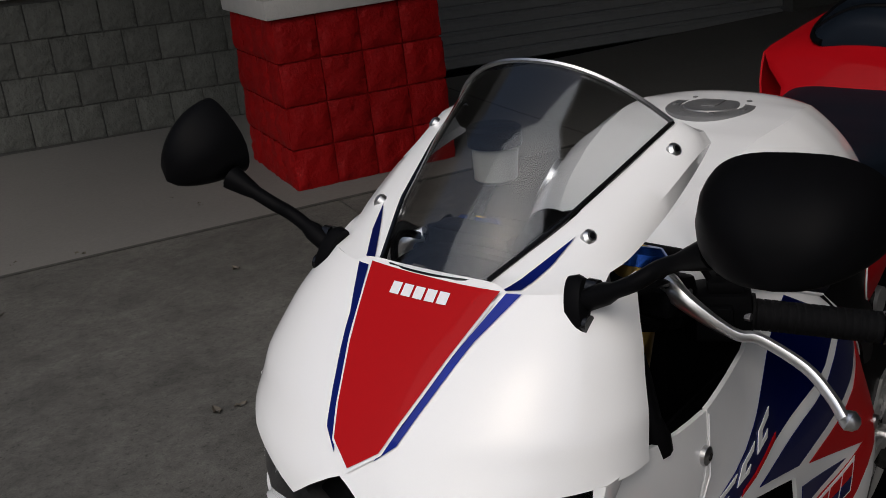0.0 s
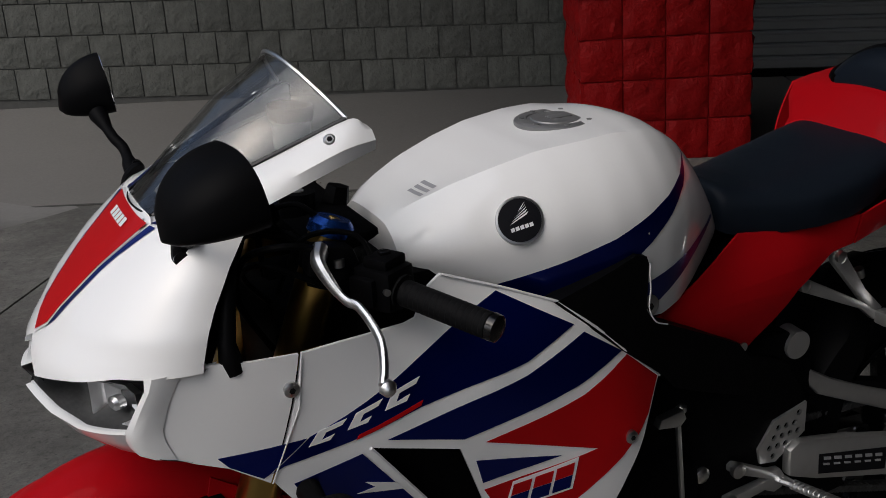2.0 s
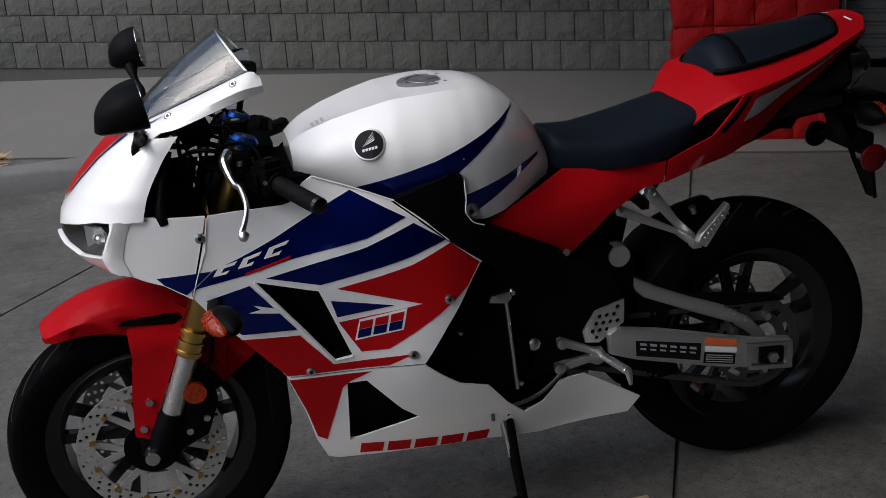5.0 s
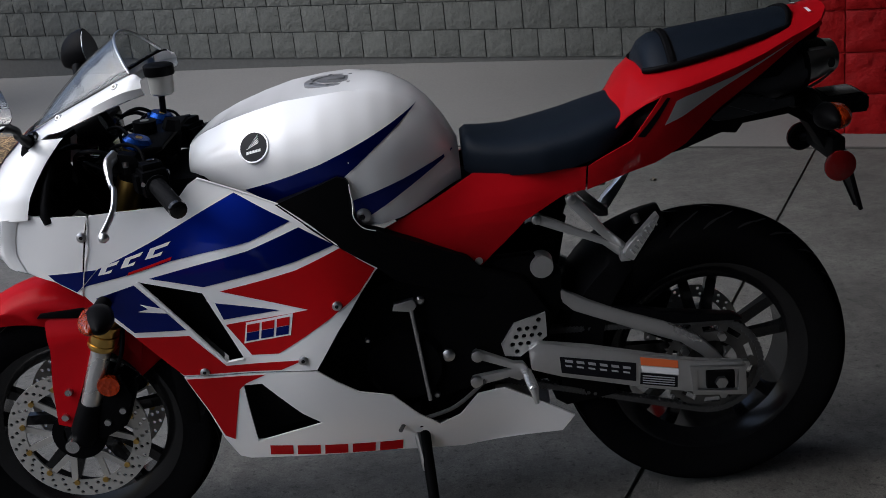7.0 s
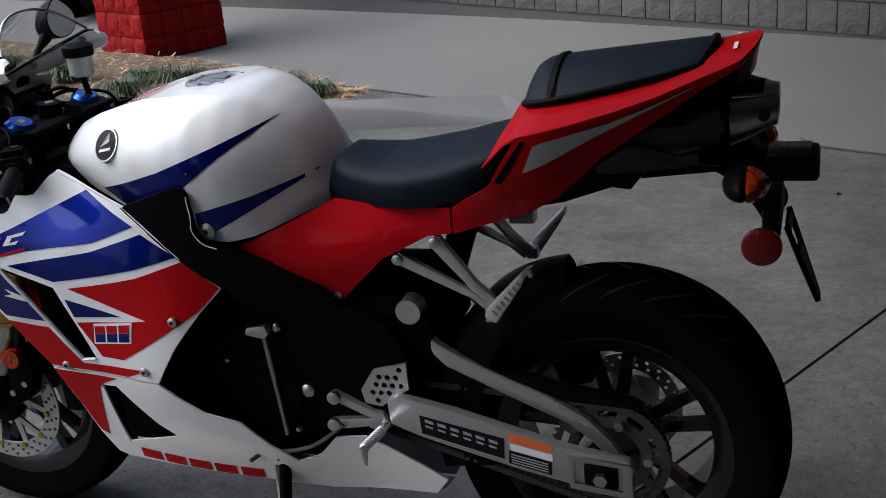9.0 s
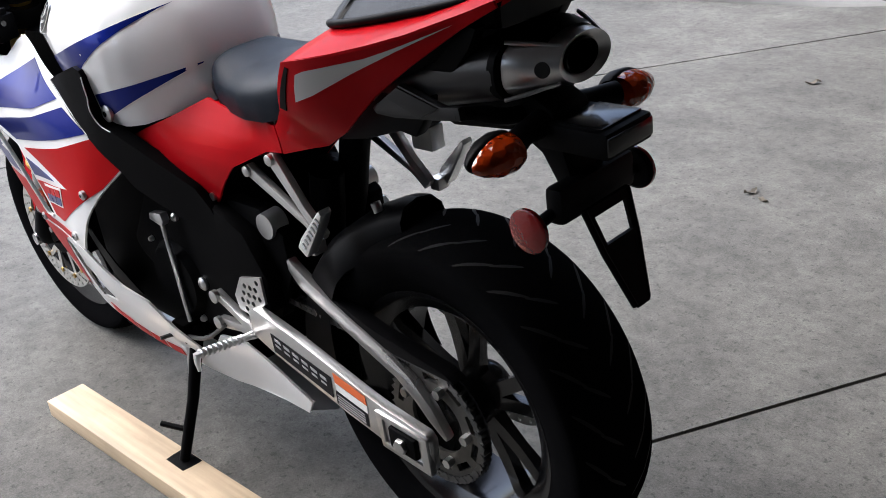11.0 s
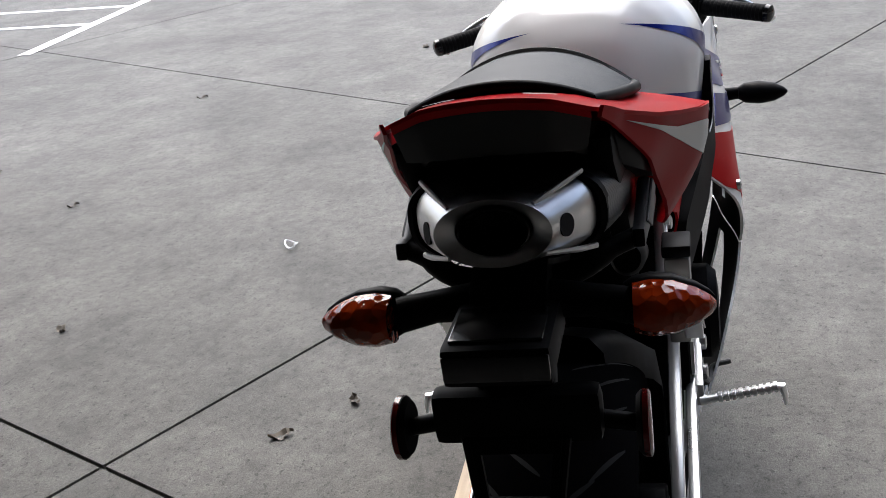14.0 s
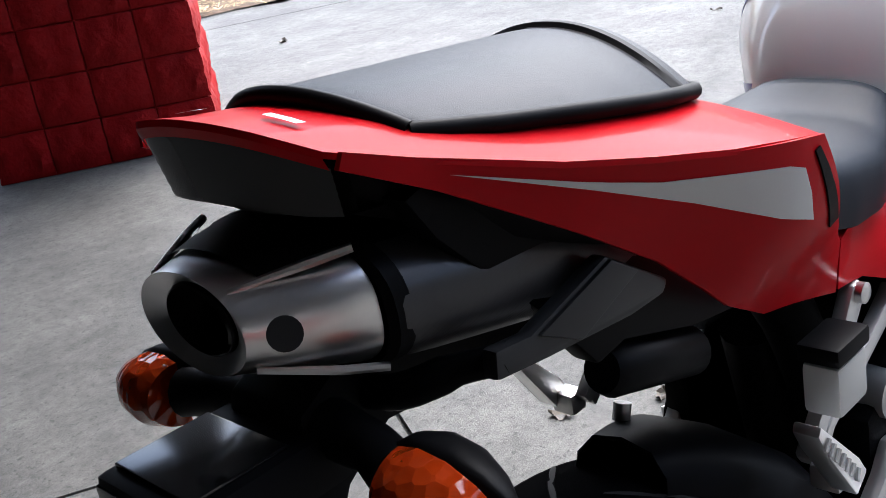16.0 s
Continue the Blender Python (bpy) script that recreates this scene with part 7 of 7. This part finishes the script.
    pot = part("brake_reservoir", loft([ring_about(V(-1.096 + .05 * (z - 1.0), .090, z), (0.05, 0, 1), r, 24) for z, r in ((1.008, .020), (1.012, .025), (1.045, .027), (1.052, .027))]), RESERVOIR, bike, "milky brake fluid reservoir with a black cap")
    part("reservoir_cap", loft([ring_about(V(-1.094, .090, z), (0.05, 0, 1), r, 24) for z, r in ((1.050, .031), (1.054, .032), (1.070, .032), (1.073, .028))]), PLASTIC, pot)
    part("reservoir_stem", tube([V(-1.099, .092, 1.01), V(-1.115, .13, .93)], .007, 8), PLASTIC, pot)
    for s, y in ((LEFT, -.107), (RIGHT, .107)):
        part("fork_dial", tube([V(-1.112, y, .958), V(-1.108, y, .966)], [.010, .008], 10), GOLD, clamp)


cockpit()


def settle():
    """The sprung body sits nose-down on its wheels and narrows towards the top."""
    flank = [(.70, 1.0), (.90, .99), (1.2, .97)]
    rear = [(-.35, .99), (-.05, .99), (.1, .95), (.2, .91), (.3, .94)]
    moved = {"exhaust": (-.042, -.017), "rear_signal": (-.025, .005), "plate_carrier": (-.022, 0.0)}
    for ob in bike.children_recursive:
        top = ob
        while top.parent != bike:
            top = top.parent
        dx, dz = moved.get(top.name.split(".")[0], (0.0, 0.0))
        for v in ob.data.vertices:
            x, y, z = v.co
            (body,) = blend([(.36, 0.0), (.56, 1.0)], z)
            (a,), (r,), (k,) = blend(flank, z), blend(rear, x), blend([(-.35, 0.0), (-.2, 1.0)], x)
            squeeze = 1 - (a + (r - a) * k if z > .62 else a)
            (near,) = blend([(.20, 1.0), (.29, 0.0)], abs(y))
            x = min(x, .10 + (x - .10) * .87) if top.name.startswith(("tail", "undertail")) else x
            v.co = (x + dx, y * (1 - squeeze * near), z + .017 * (x + .55) * body + dz)


settle()

# ---- small things on the ground ----
blockm = bmesh.new()
box(blockm, -.38, .38, -.046, .046, 0, .040, bevel=.003)
timber = thing("timber_block", blockm, PINE, "short pine board under the side stand foot", "timber")
timber.matrix_world = Matrix.Translation((-.684, -.249, 0.0)) @ Matrix.Rotation(radians(3.6), 4, "Z")


def dry_leaf(rng, size):
    bm = bmesh.new()
    n = 9
    mid = [V((k / (n - 1) - .5) * size, rng.uniform(-.06, .06) * size, (.06 + .09 * math.sin(k * .9 + rng.random())) * size) for k in range(n)]
    rows = []
    for k, p in enumerate(mid):
        w = size * .30 * math.sin(math.pi * (k + .3) / (n - .4)) * rng.uniform(.7, 1.1)
        rows.append([p + V(0, -w, rng.uniform(0, .12) * size), p + V(0, 0, -.04 * size), p + V(0, w, rng.uniform(0, .12) * size)])
    return loft(rows, False, closed=False, bm=bm)


rng = random.Random(21)
for x, y, size in ((-3.507, -.907, .07), (-1.0, -.64, .05), (-.832, -.767, .06), (-1.349, -1.679, .05), (-.746, -1.783, .07), (-2.41, -3.02, .06), (-3.11, -4.93, .09), (-2.44, -2.32, .05),
                   (-2.4, 2.2, .07), (-.50, 1.67, .05), (-.9, 2.7, .06), (.80, 3.5, .06), (.3, 2.6, .05), (-2.6, .9, .05), (-4.2, -2.6, .06), (-.45, 3.07, .06), (-.1, 3.6, .05), (-5.3, -1.6, .07), (.2, -1.2, .05), (-2.9, -3.0, .05), (1.65, 4.50, .07), (.96, 3.96, .06), (.82, 3.76, .06), (.94, 4.42, .04), (.11, 3.42, .06), (1.13, 4.04, .04), (-.44, 1.64, .04), (-1.54, 5.6, .05), (-2.3, 5.3, .06)):
    lf = thing("dry_leaf", dry_leaf(rng, size), LEAF, "curled dry brown leaf on the concrete", "leaf", "dry leaves on the ground")
    lf.matrix_world = Matrix.Translation((x, y, 0.0005)) @ Matrix.Rotation(rng.uniform(0, 6.28), 4, "Z")

hoop = [V(.036 * math.cos(a) * (1.0 if math.sin(a) < 0 else .8), .020 * math.sin(a), .005 + .006 * (1 + math.sin(a * 2 + .4))) for a in (2 * math.pi * k / 14 for k in range(15))]
wrapper = thing("wrapper", tube(hoop, .0032, 6), DECAL_WHITE, "crumpled white wrapper ring on the concrete", "litter")
wrapper.matrix_world = Matrix.Translation((-2.0, -1.2, .001)) @ Matrix.Rotation(.7, 4, "Z")
